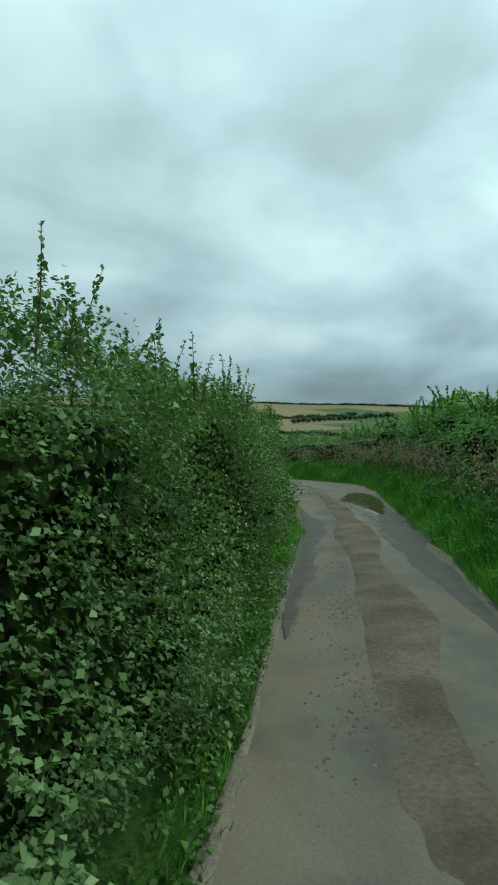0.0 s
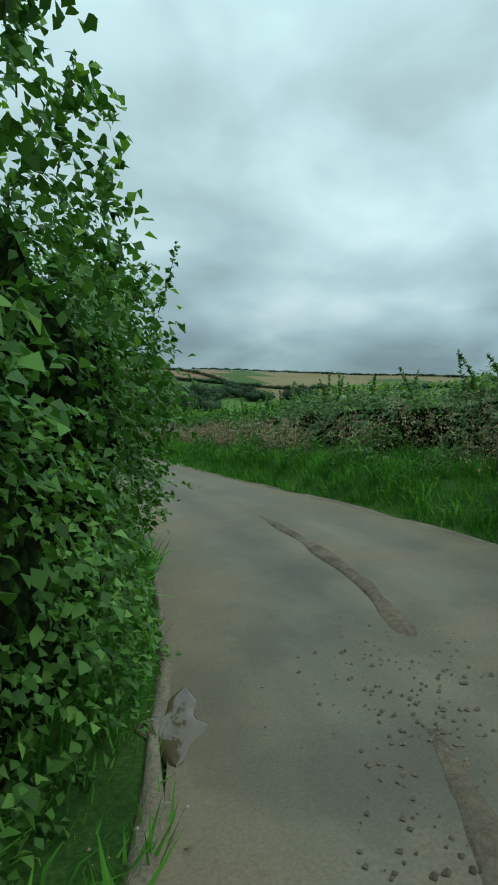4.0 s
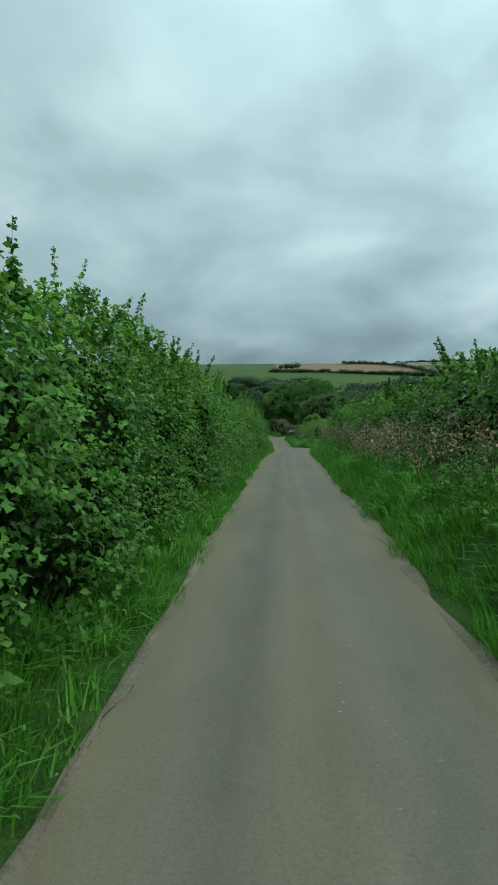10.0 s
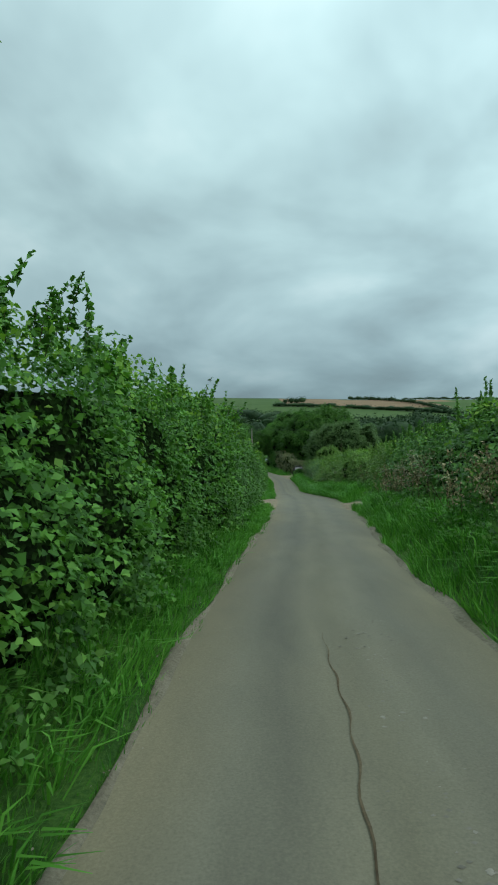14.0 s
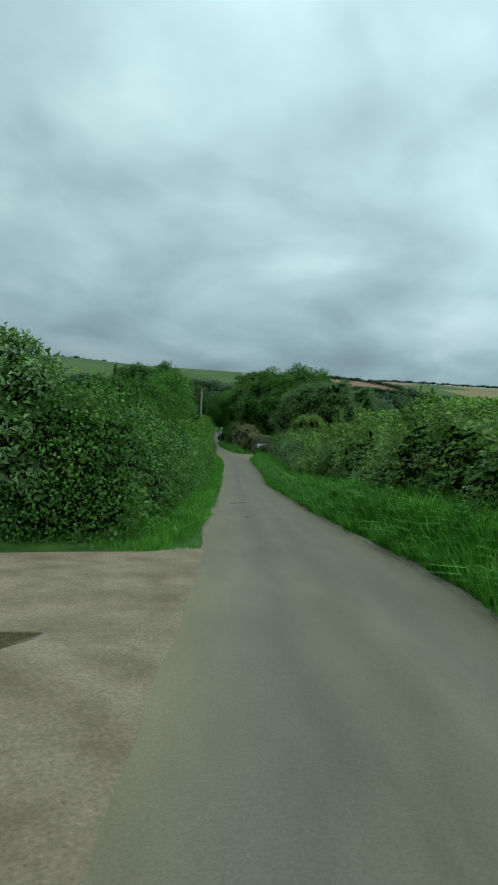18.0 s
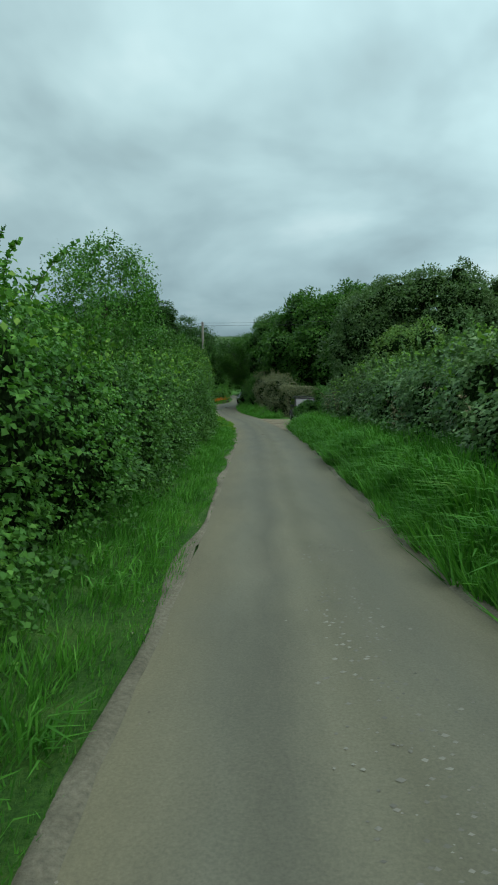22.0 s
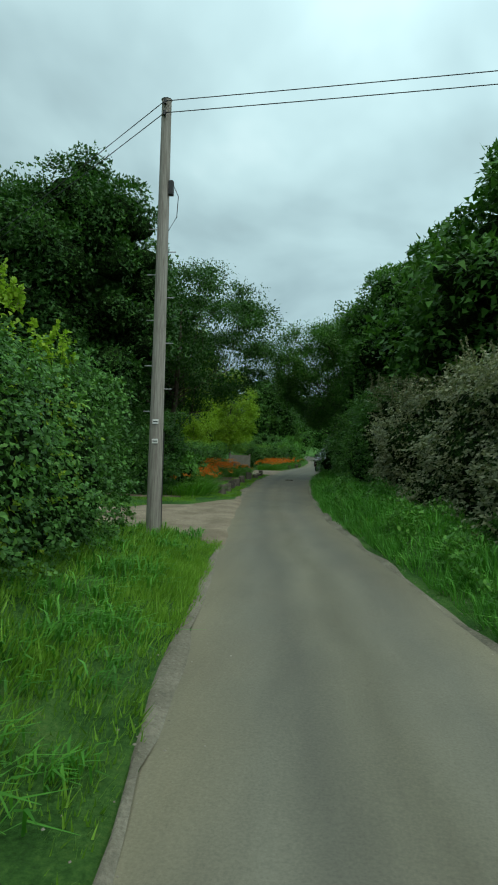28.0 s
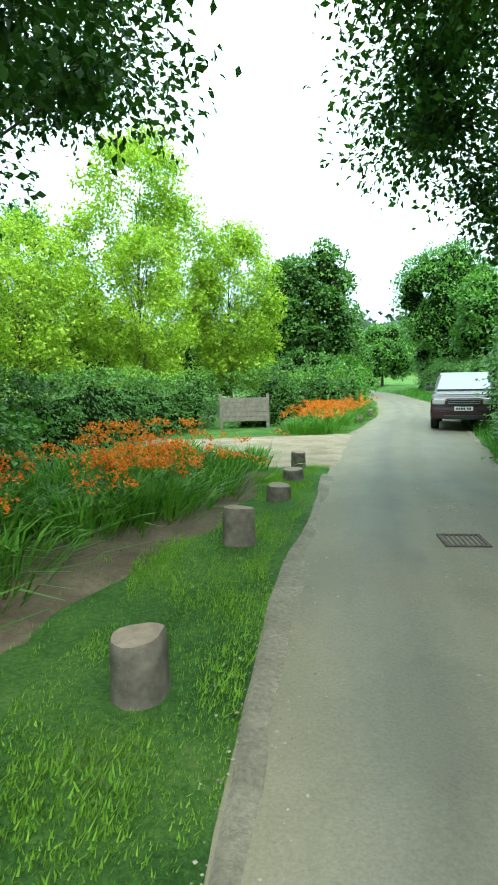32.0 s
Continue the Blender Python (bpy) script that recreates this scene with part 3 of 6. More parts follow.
for a, c in ((-40, 110.5), (122, 195.2), (204.2, 222.6), (228.8, 300)):
    strip("verge_soil_left", a, c, lambda y: XL(y) + 0.05 + 0.05 * wave(y, y * 0.3, seed=45, size=0.7) + 0.16 * sstep(y, 202, 206), lambda y: XL(y) - 0.10 - 0.12 * wave(y, y * 0.2, seed=40, size=1.1) - 0.04 * sstep(y, 122, 135) * (1 - sstep(y, 196, 206)), SOIL, "gritty pale soil along the lane edge", 0.022, 0.5, 4)
for a, c in ((-40, 107.6), (117.4, 175.5), (189.4, 300)):
    strip("verge_soil_right", a, c, lambda y: XR(y) - 0.10 - 0.06 * wave(y, y * 0.3, seed=46, size=0.7), lambda y: XR(y) + 0.13 + 0.14 * wave(y, y * 0.2, seed=41, size=1.1), SOIL, "gritty pale soil along the lane edge", 0.022, 0.5, 4)
strip("flower_bed", 203.6, 222.2, lambda y: XL(y) - np.interp(y, [203.6, 206, 209, 213, 215.5, 218, 222], [1.9, 1.15, 1.35, 1.5, 1.4, 0.95, 0.8]) - 0.12 * wave(y, y * 0.3, seed=44, size=0.9), lambda y: XL(y) - 4.6, BED, "dark soil and leaf litter of the flower bed", 0.03, 0.25, 12)
strip("gateway_left", 109, 122.5, lambda y: XL(y) + 0.20, lambda y: XL(y) - 7.5 * sstep(y, 110, 114) * (1 - sstep(y, 119.5, 122.5)) - 0.3, APRON, "stony bare earth of a field gateway", 0.03, 0.25, 16)
strip("gateway_right", 108, 115, lambda y: XR(y) - 0.20, lambda y: XR(y) + 0.9 * sstep(y, 108, 110.5) * (1 - sstep(y, 112.5, 115)) + 0.15, APRON, "dusty bare earth of a lay-by", 0.03, 0.25, 10)
strip("passing_place", 174.5, 190, lambda y: XR(y) - 0.20, lambda y: XR(y) + 3.6 * sstep(y, 174.5, 179) * (1 - sstep(y, 186, 190)) + 0.2, APRON, "dusty bare earth of a passing place", 0.03, 0.25, 10)
strip("driveway_left", 195.0, 206.0, lambda y: XL(y) + 0.20, lambda y: XL(y) - np.interp(y, [195, 196.05, 196.8, 198, 199, 199.8, 200.5, 202, 203.3, 204.2, 206], [0.02, 0.6, 1.74, 9, 14, 8, 3.2, 1.7, 0.8, 0.15, 0.02]) - 0.06 * wave(y, y * 0.4, seed=47, size=0.5), APRON, "pale compacted driveway leaving the lane", 0.03, 0.25, 24)
strip("driveway_garden", 222.5, 229, lambda y: XL(y) + 0.20, lambda y: XL(y) - 9 * sstep(y, 222.3, 224) * (1 - sstep(y, 226, 229)) - 0.1, APRON, "pale driveway beside the flower bed", 0.03, 0.25, 18)

# ---- hedges ----


def hedge(ya, yb, side, base, tall, thick, mat, label, seed, dense=400, leaf=0.085, shoots=1.2, shoot_len=0.7, line=None, ends=(True, True), lumps=0.36, lean=0.35, core_mat=CORE, tip_dense=0):
    """A hedge along the lane: solid core with its inner shade coloured in, a skin of single leaves, loose shoots on
    top.
    base and tall are functions of y: the gap to the lane's edge, the height over the lane."""
    rs = np.random.RandomState(seed)
    edge = line or (XL if side < 0 else XR)
    own = thing("hedge", label, "hedge", (float(edge(ya) + side * base(ya)), ya, float(ZR(np.clip(ya, -60, 320)))))
    off = np.array(own.location)

    def skin(y, s, inset, seed_w):
        b, h = base(y), tall(y)
        h = h * (1 + 0.10 * wave(y, 0 * y, seed=seed_w + 1, size=1.7) + 0.05 * wave(y, 0 * y, seed=seed_w + 2, size=0.5))
        full = h + thick
        d = s * full
        r = 0.35
        up = np.minimum(d, h)
        over = np.maximum(d - h, 0)
        k = np.clip((up - (h - r)) / r, 0, 1)
        z = up - 0.12 * k * k
        dist = b + lean * (up / np.maximum(h, 0.1)) ** 1.3 + 0.22 * k * k + over - 0.32 * np.sin(np.clip(up / h, 0, 1) * 3.1) * 0.6
        lump = lumps * wave(y, z * 1.2, over, seed=seed_w, size=0.85) + 0.12 * wave(y, z, over, seed=seed_w + 5, size=0.28)
        on_top = np.clip(over / 0.2, 0, 1)
        dist = dist + (lump + inset) * (1 - on_top)
        z = z + (lump * 0.5 - inset) * on_top - inset * 0.6 * k
        x = edge(y) + side * dist
        ground_z = np.maximum(height(x, y), ZR(y) - 0.05)
        zz = ZR(y) + z
        return x, y, np.maximum(zz, ground_z - 0.05), on_top, k

    # core: a solid sheet coloured dark as the shade behind the leaves
    ys = np.arange(ya, yb + 0.01, 0.4)
    ss = np.linspace(0, 1, 16)
    Y, S = np.meshgrid(ys, ss, indexing="ij")
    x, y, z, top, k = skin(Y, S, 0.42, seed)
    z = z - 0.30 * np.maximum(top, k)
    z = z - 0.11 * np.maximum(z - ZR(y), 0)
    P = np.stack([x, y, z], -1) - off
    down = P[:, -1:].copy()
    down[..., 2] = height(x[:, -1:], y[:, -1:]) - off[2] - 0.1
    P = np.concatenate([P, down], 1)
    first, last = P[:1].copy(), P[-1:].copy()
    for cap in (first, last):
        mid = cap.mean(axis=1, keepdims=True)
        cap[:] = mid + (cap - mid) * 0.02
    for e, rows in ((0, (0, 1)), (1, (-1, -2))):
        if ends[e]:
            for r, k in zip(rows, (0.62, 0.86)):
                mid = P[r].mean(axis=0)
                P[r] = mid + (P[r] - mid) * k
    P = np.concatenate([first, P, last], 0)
    child("shade_core", grid_mesh("shade_core", P, core_mat, smooth=False), own, "solid core coloured as the twigs and shade inside the hedge")
    # leaves
    hm = float(np.mean(tall(ys)))
    area = (yb - ya) * (hm + 0.55 * thick)
    n = int(area * dense)
    # leafy side twigs reaching out of the core, their leaves lying flat in two rows
    per = 10
    m = int(n * 0.62) // per
    lone = n - m * per
    y = rs.uniform(ya - 0.1, yb + 0.1, m)
    s = rs.uniform(0.0, 1 - 0.45 * thick / (hm + thick), m)
    x, y, z, top, k = skin(y, s, 0, seed)
    face = unit(np.stack([-side * (1 - 0.8 * top) + 0 * x, 0 * x, 0.12 + 0.9 * top + 0.5 * k], -1))
    way = unit(face + rs.normal(0, 0.42, (m, 3)) + np.array([0, 0, 0.12]))
    reach = leaf * rs.uniform(2.2, 5.0, m)
    root = np.stack([x, y, z], -1) - face * rs.uniform(0.10, 0.34, (m, 1))
    flat = unit(np.cross(way, [0, 0, 1.0]))
    i = np.repeat(np.arange(m), per)
    n = m * per
    t = np.tile(np.linspace(0.05, 1.0, per), m)[:, None] + rs.normal(0, 0.05, (n, 1))
    hand = np.tile(np.where(np.arange(per) % 2, 1.0, -1.0), m)[:, None]
    P = root[i] + way[i] * reach[i][:, None] * t + flat[i] * hand * leaf * 0.16 + rs.normal(0, 0.18 * leaf, (n, 3)) - np.array([0, 0, 1.0]) * reach[i][:, None] * 0.30 * t ** 2
    N = np.array([0, 0, 0.75]) + 0.75 * face[i] + rs.normal(0, 0.38, (n, 3))
    D = flat[i] * hand * 0.9 + way[i] * 0.7 + rs.normal(0, 0.25, (n, 3)) + np.array([0, 0, -0.22])
    L = leaf * rs.uniform(0.65, 1.3, n)
    sets = [(P, D, N, L)]
    # single leaves filling in between the twigs, more of them towards the top
    y = rs.uniform(ya - 0.1, yb + 0.1, lone)
    s = np.clip(rs.uniform(0.0, 1.0, lone) ** 0.8 * (1 - 0.30 * thick / (hm + thick)), 0, 1)
    x, y, z, top, k = skin(y, s, 0, seed)
    face = unit(np.stack([-side * (1 - 0.8 * top) + 0 * x, 0 * x, 0.30 + 0.9 * top + 0.5 * k], -1))
    N = face * 0.9 + np.array([0, 0, 0.4]) + rs.normal(0, 0.45, (lone, 3))
    D = rs.normal(0, 1, (lone, 3)) + np.array([0, 0, -0.35])
    D = D - 0.75 * (D * unit(N)).sum(1, keepdims=True) * unit(N)
    sets.append((np.stack([x, y, z], -1) - face * rs.uniform(0.0, 0.32, (lone, 1)) * (1 + 1.3 * np.maximum(np.maximum(top, k), s ** 3)[:, None]), D, N, leaf * rs.uniform(0.8, 1.5, lone)))
    for e, ye in ((0, ya), (1, yb)):
        if ends[e]:
            m = int((hm * thick) * dense * 1.8)
            s2, w2 = rs.uniform(0, 1, m), rs.uniform(0, 1, m)
            xx, yy, zz, _, _ = skin(np.full(m, ye), s2 * hm / (hm + thick), 0, seed)
            g = np.stack([xx + side * w2 * (thick + 0.65), yy + rs.normal(0, 0.14, m) + (1 if e else -1) * (0.30 * np.sin(w2 * 3.14) - 0.05), zz - 0.2 * w2], -1)
            nn = np.array([0, 1.0 if e else -1.0, 0.4]) + rs.normal(0, 0.5, (m, 3))
            sets.append((g, rs.normal(0, 1, (m, 3)) + [0, 0, -0.35], nn, leaf * rs.uniform(0.6, 1.3, m)))
    # shoots
    lines = []
    k = int((yb - ya) * shoots)
    if k:
        y = rs.uniform(ya, yb, k)
        x, y, z, _, _ = skin(y, np.full(k, 1.0) * (hm * rs.uniform(0.86, 1.05, k)) / (hm + thick), 0, seed)
        for i in range(k):
            ln = shoot_len * rs.uniform(0.35, 1.25)
            d = np.array([rs.normal(0, 0.2) - side * 0.12, rs.normal(0, 0.22), 1.0])
            a = np.array([x[i], y[i], z[i] - 0.15])
            bend = rs.normal(0, 0.14, 3)
            f = np.linspace(0, 1, 5)
            pts = a + d * ln * f[:, None] + bend * (f ** 2)[:, None] * ln
            lines.append([(pts[j] - off, 0.0045 * (1 - 0.75 * f[j])) for j in range(5)])
            m = int(14 + ln * 80)
            t = rs.uniform(0.1, 1, m)
            pp = np.stack([np.interp(t, f, pts[:, c]) for c in range(3)], -1)
            dd = rs.normal(0, 1, (m, 3)) + [0, 0, 0.35]
            sets.append((pp, dd, rs.normal(0, 0.6, (m, 3)) + [0, 0, 0.8], leaf * rs.uniform(0.7, 1.25, m) * (1.2 - 0.5 * t)))
        child("shoot", tube_mesh("shoot", lines, TWIG, 4), own, "thin upright shoots", kind="stuff")
    # paler top leaves: light from above and new growth, both by colour
    if tip_dense:
        n = int(area * tip_dense)
        y, s = rs.uniform(ya, yb, n), 1 - 0.45 * thick / (hm + thick) - np.abs(rs.normal(0, 0.16, n))
        y = y[(wave(y, s * 5, seed=seed + 9, size=0.5) > -0.2)]
        s = np.clip(s[:len(y)], 0.1, 1)
        x, y, z, top, k = skin(y, s, -0.05, seed)
        n = len(y)
        L = leaf * rs.uniform(0.7, 1.4, n)
        N = np.stack([np.full(n, -side * 0.5), 0 * y, 0.8 + 0 * y], -1) + rs.normal(0, 0.4, (n, 3))
        child("lit_new_tips", leaf_mesh("lit_new_tips", np.stack([x, y, z], -1) - off, rs.normal(0, 1, (n, 3)) + [0, 0, -0.2], N, L, L * 0.7, LIT_NEW_TIP), own, "pale leaves near the top, new growth with top light coloured in", kind="stuff")
    P, D, N, L = (np.concatenate([q[i] for q in sets]) for i in range(4))
    child("foliage", leaf_mesh("foliage", P - off, D, N, L, L * rs.uniform(0.62, 0.9, len(L)), mat, far=side > 0, oval=side < 0 and 8 < ya < 100), own, kind="stuff")
    return own


def const(v):
    return lambda y: v + 0.0 * np.asarray(y, float)


def line_of(ys, vs):
    return lambda y: np.interp(y, ys, vs)


LEFT_TALL = line_of([-8, 3, 8, 12, 17, 20, 27, 33, 39, 44, 48, 55, 63, 70, 80, 86, 92, 98, 102, 105, 108, 113], [2.6, 2.6, 2.65, 2.75, 2.95, 3.1, 3.2, 3.2, 3.6, 3.3, 3.05, 3.25, 3.3, 3.5, 3.45, 3.15, 3.15, 3.35, 3.0, 2.9, 2.7, 2.5])
LEFT_BASE = line_of([-8, 5, 9, 13, 17.5, 19.5, 22.5, 26, 30, 60, 95, 113], [0.22, 0.35, 0.7, 0.85, 0.8, 0.45, 0.32, 0.5, 0.72, 0.7, 0.8, 0.9])
cuts = [-2, 3.6, 8.5, 19, 30, 44, 58, 72, 86, 99, 113]
looks = [HEDGE_GREY, HEDGE_GREY, HEDGE_GREY, HEDGE, HAZEL, HEDGE, HAZEL, HAZEL, HAZEL, HEDGE]
DENSE, LEAF = (2700, 2100, 1250, 640, 480), (0.033, 0.037, 0.049, 0.063, 0.073)
for i, (a, b) in enumerate(zip(cuts, cuts[1:])):
    hedge(a, b, -1, LEFT_BASE, LEFT_TALL, 1.3, looks[i], "tall unclipped mixed hedge of hazel and bramble beside the lane", 100 + i, dense=DENSE[i] if i < 5 else 410,
          leaf=LEAF[i] if i < 5 else 0.078, shoots=(9.0, 9.0, 6.0, 5.0)[min(i, 3)], shoot_len=(0.36, 0.36, 0.38, 0.52)[min(i, 3)], ends=(False, i == len(cuts) - 2), lean=0.12 if i == 3 else 0.3, tip_dense=(30, 30, 30, 40)[i] if i < 4 else 70)
L2_TALL = line_of([121, 127, 132, 136, 140, 149, 154, 159, 163, 166, 170, 174], [3.1, 2.95, 2.75, 2.9, 3.2, 3.4, 2.9, 3.1, 3.4, 3.7, 4.2, 4.5])
L2_BASE = line_of([121, 126, 150, 166, 174, 179, 184, 190, 194], [1.4, 1.3, 1.15, 1.2, 1.4, 1.8, 1.9, 1.75, 1.6])
for i, (a, b, m) in enumerate(((122.5, 136, HEDGE), (136, 150, HAZEL), (150, 163, HEDGE), (163, 173.6, HEDGE))):
    hedge(a, b, -1, L2_BASE, L2_TALL, 4.6 if i == 0 else 1.4, m, "dense roadside hedge of blackthorn and hawthorn above a grass verge", 130 + i, dense=420, leaf=0.072, lumps=0.2, shoots=5, shoot_len=0.6, ends=(i == 0, i == 3), tip_dense=45)
hedge(174.2, 194.4, -1, L2_BASE, const(3.15), 1.6, HEDGE, "clipped tall hedge with pale new growth on top", 140, dense=500, leaf=0.066, shoots=0, lumps=0.12, ends=(True, True))
hedge(174.6, 193, -1, lambda y: L2_BASE(y) + 0.3, const(3.4), 0.9, LIME, "pale yellow-green new growth topping the clipped hedge", 141, dense=60, leaf=0.08, shoots=9, shoot_len=0.35, lumps=0.12, ends=(False, False))

R_TALL = line_of([-8, 10, 20, 25, 28, 40, 48, 56, 66, 72, 80, 100, 110], [2.6, 3.0, 3.2, 3.05, 2.75, 2.3, 2.25, 2.65, 2.95, 3.05, 2.85, 2.8, 2.85])
R_BASE = line_of([-8, 0, 20, 40, 108], [2.2, 2.1, 2.0, 2.3, 1.7])
for i, (a, b) in enumerate(zip([-8, 8, 22, 38, 56, 74, 92], [8, 22, 38, 56, 74, 92, 109.5])):
    hedge(a, b, 1, R_BASE, R_TALL, 1.5, (HAZEL, HAZEL, HEDGE_GREY, HAZEL, HEDGE, HAZEL, HEDGE)[i], "low overgrown hedge on the bank behind tall weeds", 160 + i, dense=310, leaf=0.105, shoots=3.5, shoot_len=0.6, lumps=0.5, ends=(False, i == 6), tip_dense=30)
R2_TALL = line_of([115, 121, 130, 138, 144, 151, 160, 175], [3.0, 3.25, 3.1, 3.15, 2.9, 3.2, 3.0, 2.6])
R2_BASE = line_of([115, 125, 150, 168, 175], [2.1, 1.7, 1.75, 1.9, 2.2])
for i, (a, b) in enumerate(((115.5, 132), (132, 147), (147, 161), (161, 174))):
    hedge(a, b, 1, R2_BASE, R2_TALL, 1.6, (SALLOW, SALLOW, HEDGE_GREY, WILLOW)[i], "rough bushy hedge above a long grassy bank", 180 + i, dense=310, leaf=0.105, shoots=4.0, shoot_len=0.6, lumps=0.32, ends=(i == 0, i == 3), tip_dense=40)
hedge(107.5, 118.5, 1, const(2.3), const(3.0), 1.5, HEDGE, "overgrown hedge behind the lay-by", 189, dense=260, ends=(False, False))
hedge(184.5, 192, 1, const(4.6), const(2.7), 1.6, HEDGE, "green scrub hedge behind a passing place", 190, dense=300, ends=(True, True))
hedge(191, 205, 1, const(1.9), line_of([191, 196, 205], [3.0, 3.7, 4.0]), 2.0, RUSSET, "dark russet-leaved thicket above a grassy bank", 191, dense=360, lumps=0.45, shoots=2.5, shoot_len=0.6, ends=(True, False))
hedge(205, 219, 1, const(1.5), line_of([205, 212, 219], [4.0, 4.0, 4.6]), 1.8, HEDGE, "dark green thicket under the roadside trees", 192, dense=360, lumps=0.4, shoots=1, ends=(False, True))
hedge(220, 262, 1, line_of([220, 229, 232.5, 240, 243, 262], [0.55, 0.8, 2.5, 2.6, 1.6, 1.6]), line_of([220, 228, 232, 262], [3.4, 3.2, 2.6, 2.6]), 2.0, HEDGE, "roadside hedge round a parked car", 193, dense=190, leaf=0.12, lumps=0.4, ends=(False, False))
hedge(240, 300, -1, const(1.0), const(2.4), 1.8, HAZEL, "bright green hedge where the lane bends away", 194, dense=130, leaf=0.14, lumps=0.3, ends=(True, False))

# ---- grass ----


def grass(name, side, zones, label, seed, mat=GRASS):
    """Blades over zones of (ya, yb, near, far, per square metre, length): one sheet of grass."""
    rs = np.random.RandomState(seed)
    edge = XL if side < 0 else XR
    PS, DS, BS, LS = [], [], [], []
    for ya, yb, near, far, per, ln in zones:
        n = int((yb - ya) * (far - near) * per)
        y = rs.uniform(ya, yb, n)
        d = near + (far - near) * rs.uniform(0, 1, n)
        clump = wave(y, d * 1.5, seed=seed + 1, size=0.45)
        keep = rs.uniform(-1.2, 1.0, n) < clump + 0.55
        y, d, clump = y[keep], d[keep], clump[keep]
        d = d + 0.12 * wave(y, 0 * y, seed=seed + 2, size=0.8)
        x = edge(y) + side * d
        PS.append(np.stack([x, y, height(x, y) - 0.02], -1))
        m = len(y)
        DS.append(np.stack([rs.normal(-side * 0.08, 0.22, m), rs.normal(0, 0.22, m), np.ones(m)], -1))
        BS.append(np.stack([rs.normal(-side * 0.4, 0.45, m), rs.normal(0, 0.45, m), -0.2 + 0 * y], -1))
        LS.append(ln * rs.uniform(0.45, 1.25, m) * (1 + 0.35 * clump))
    P, D, B, L = (np.concatenate(q) for q in (PS, DS, BS, LS))
    me = grass_mesh(name, P, D, B, L, 0.014 + 0.040 * L, mat)
    return tagged(new(name, me), label, "grass", kind="stuff")


grass("verge_grass_left", -1, [(-4, 7, 0.0, 0.42, 900, 0.13), (7, 30, 0.02, 0.8, 520, 0.26), (30, 111, 0.0, 0.4, 620, 0.16), (30, 111, 0.2, 1.0, 560, 0.30), (111, 113, 0.3, 1.2, 400, 0.25), (122, 127, 0.2, 1.9, 600, 0.22), (122, 176, 0.08, 0.6, 1000, 0.12), (122, 176, 0.4, 1.5, 520, 0.24)], "lush green grass verge", 300)
grass("mown_verge_grass", -1, [(176, 195.0, 0.10, 0.9, 1100, 0.17), (176, 196.3, 0.8, 2.6, 700, 0.24), (195, 196, 0.62, 1.2, 900, 0.16), (191, 195.4, 0.04, 1.0, 1700, 0.15), (200.9, 203.4, 2.6, 5.0, 1100, 0.08), (202.6, 205, 1.35, 2.8, 1500, 0.08), (204.3, 206, 0.3, 1.5, 2200, 0.07), (205.5, 222.8, 0.12, 1.35, 3300, 0.065), (205, 222, 1.5, 2.4, 160, 0.10), (228.5, 240, 0.10, 0.9, 600, 0.07)], "bright mown grass along the garden edge", 302, MOWN)
grass("verge_grass_right", 1, [(-5, 30, 0.10, 1.9, 420, 0.30), (30, 107, 0.08, 1.5, 480, 0.32), (107, 118.5, 1.0, 2.2, 500, 0.45), (114.2, 118.5, 0.1, 1.0, 600, 0.38), (106.5, 108.4, 0.1, 1.0, 600, 0.34), (118.5, 175, 0.08, 1.7, 520, 0.52), (176, 190, 3.8, 4.6, 250, 0.4),
                               (190, 220, 0.12, 1.7, 480, 0.34), (222, 262, 0.15, 1.6, 220, 0.3)], "long lush grass on the roadside bank", 301)

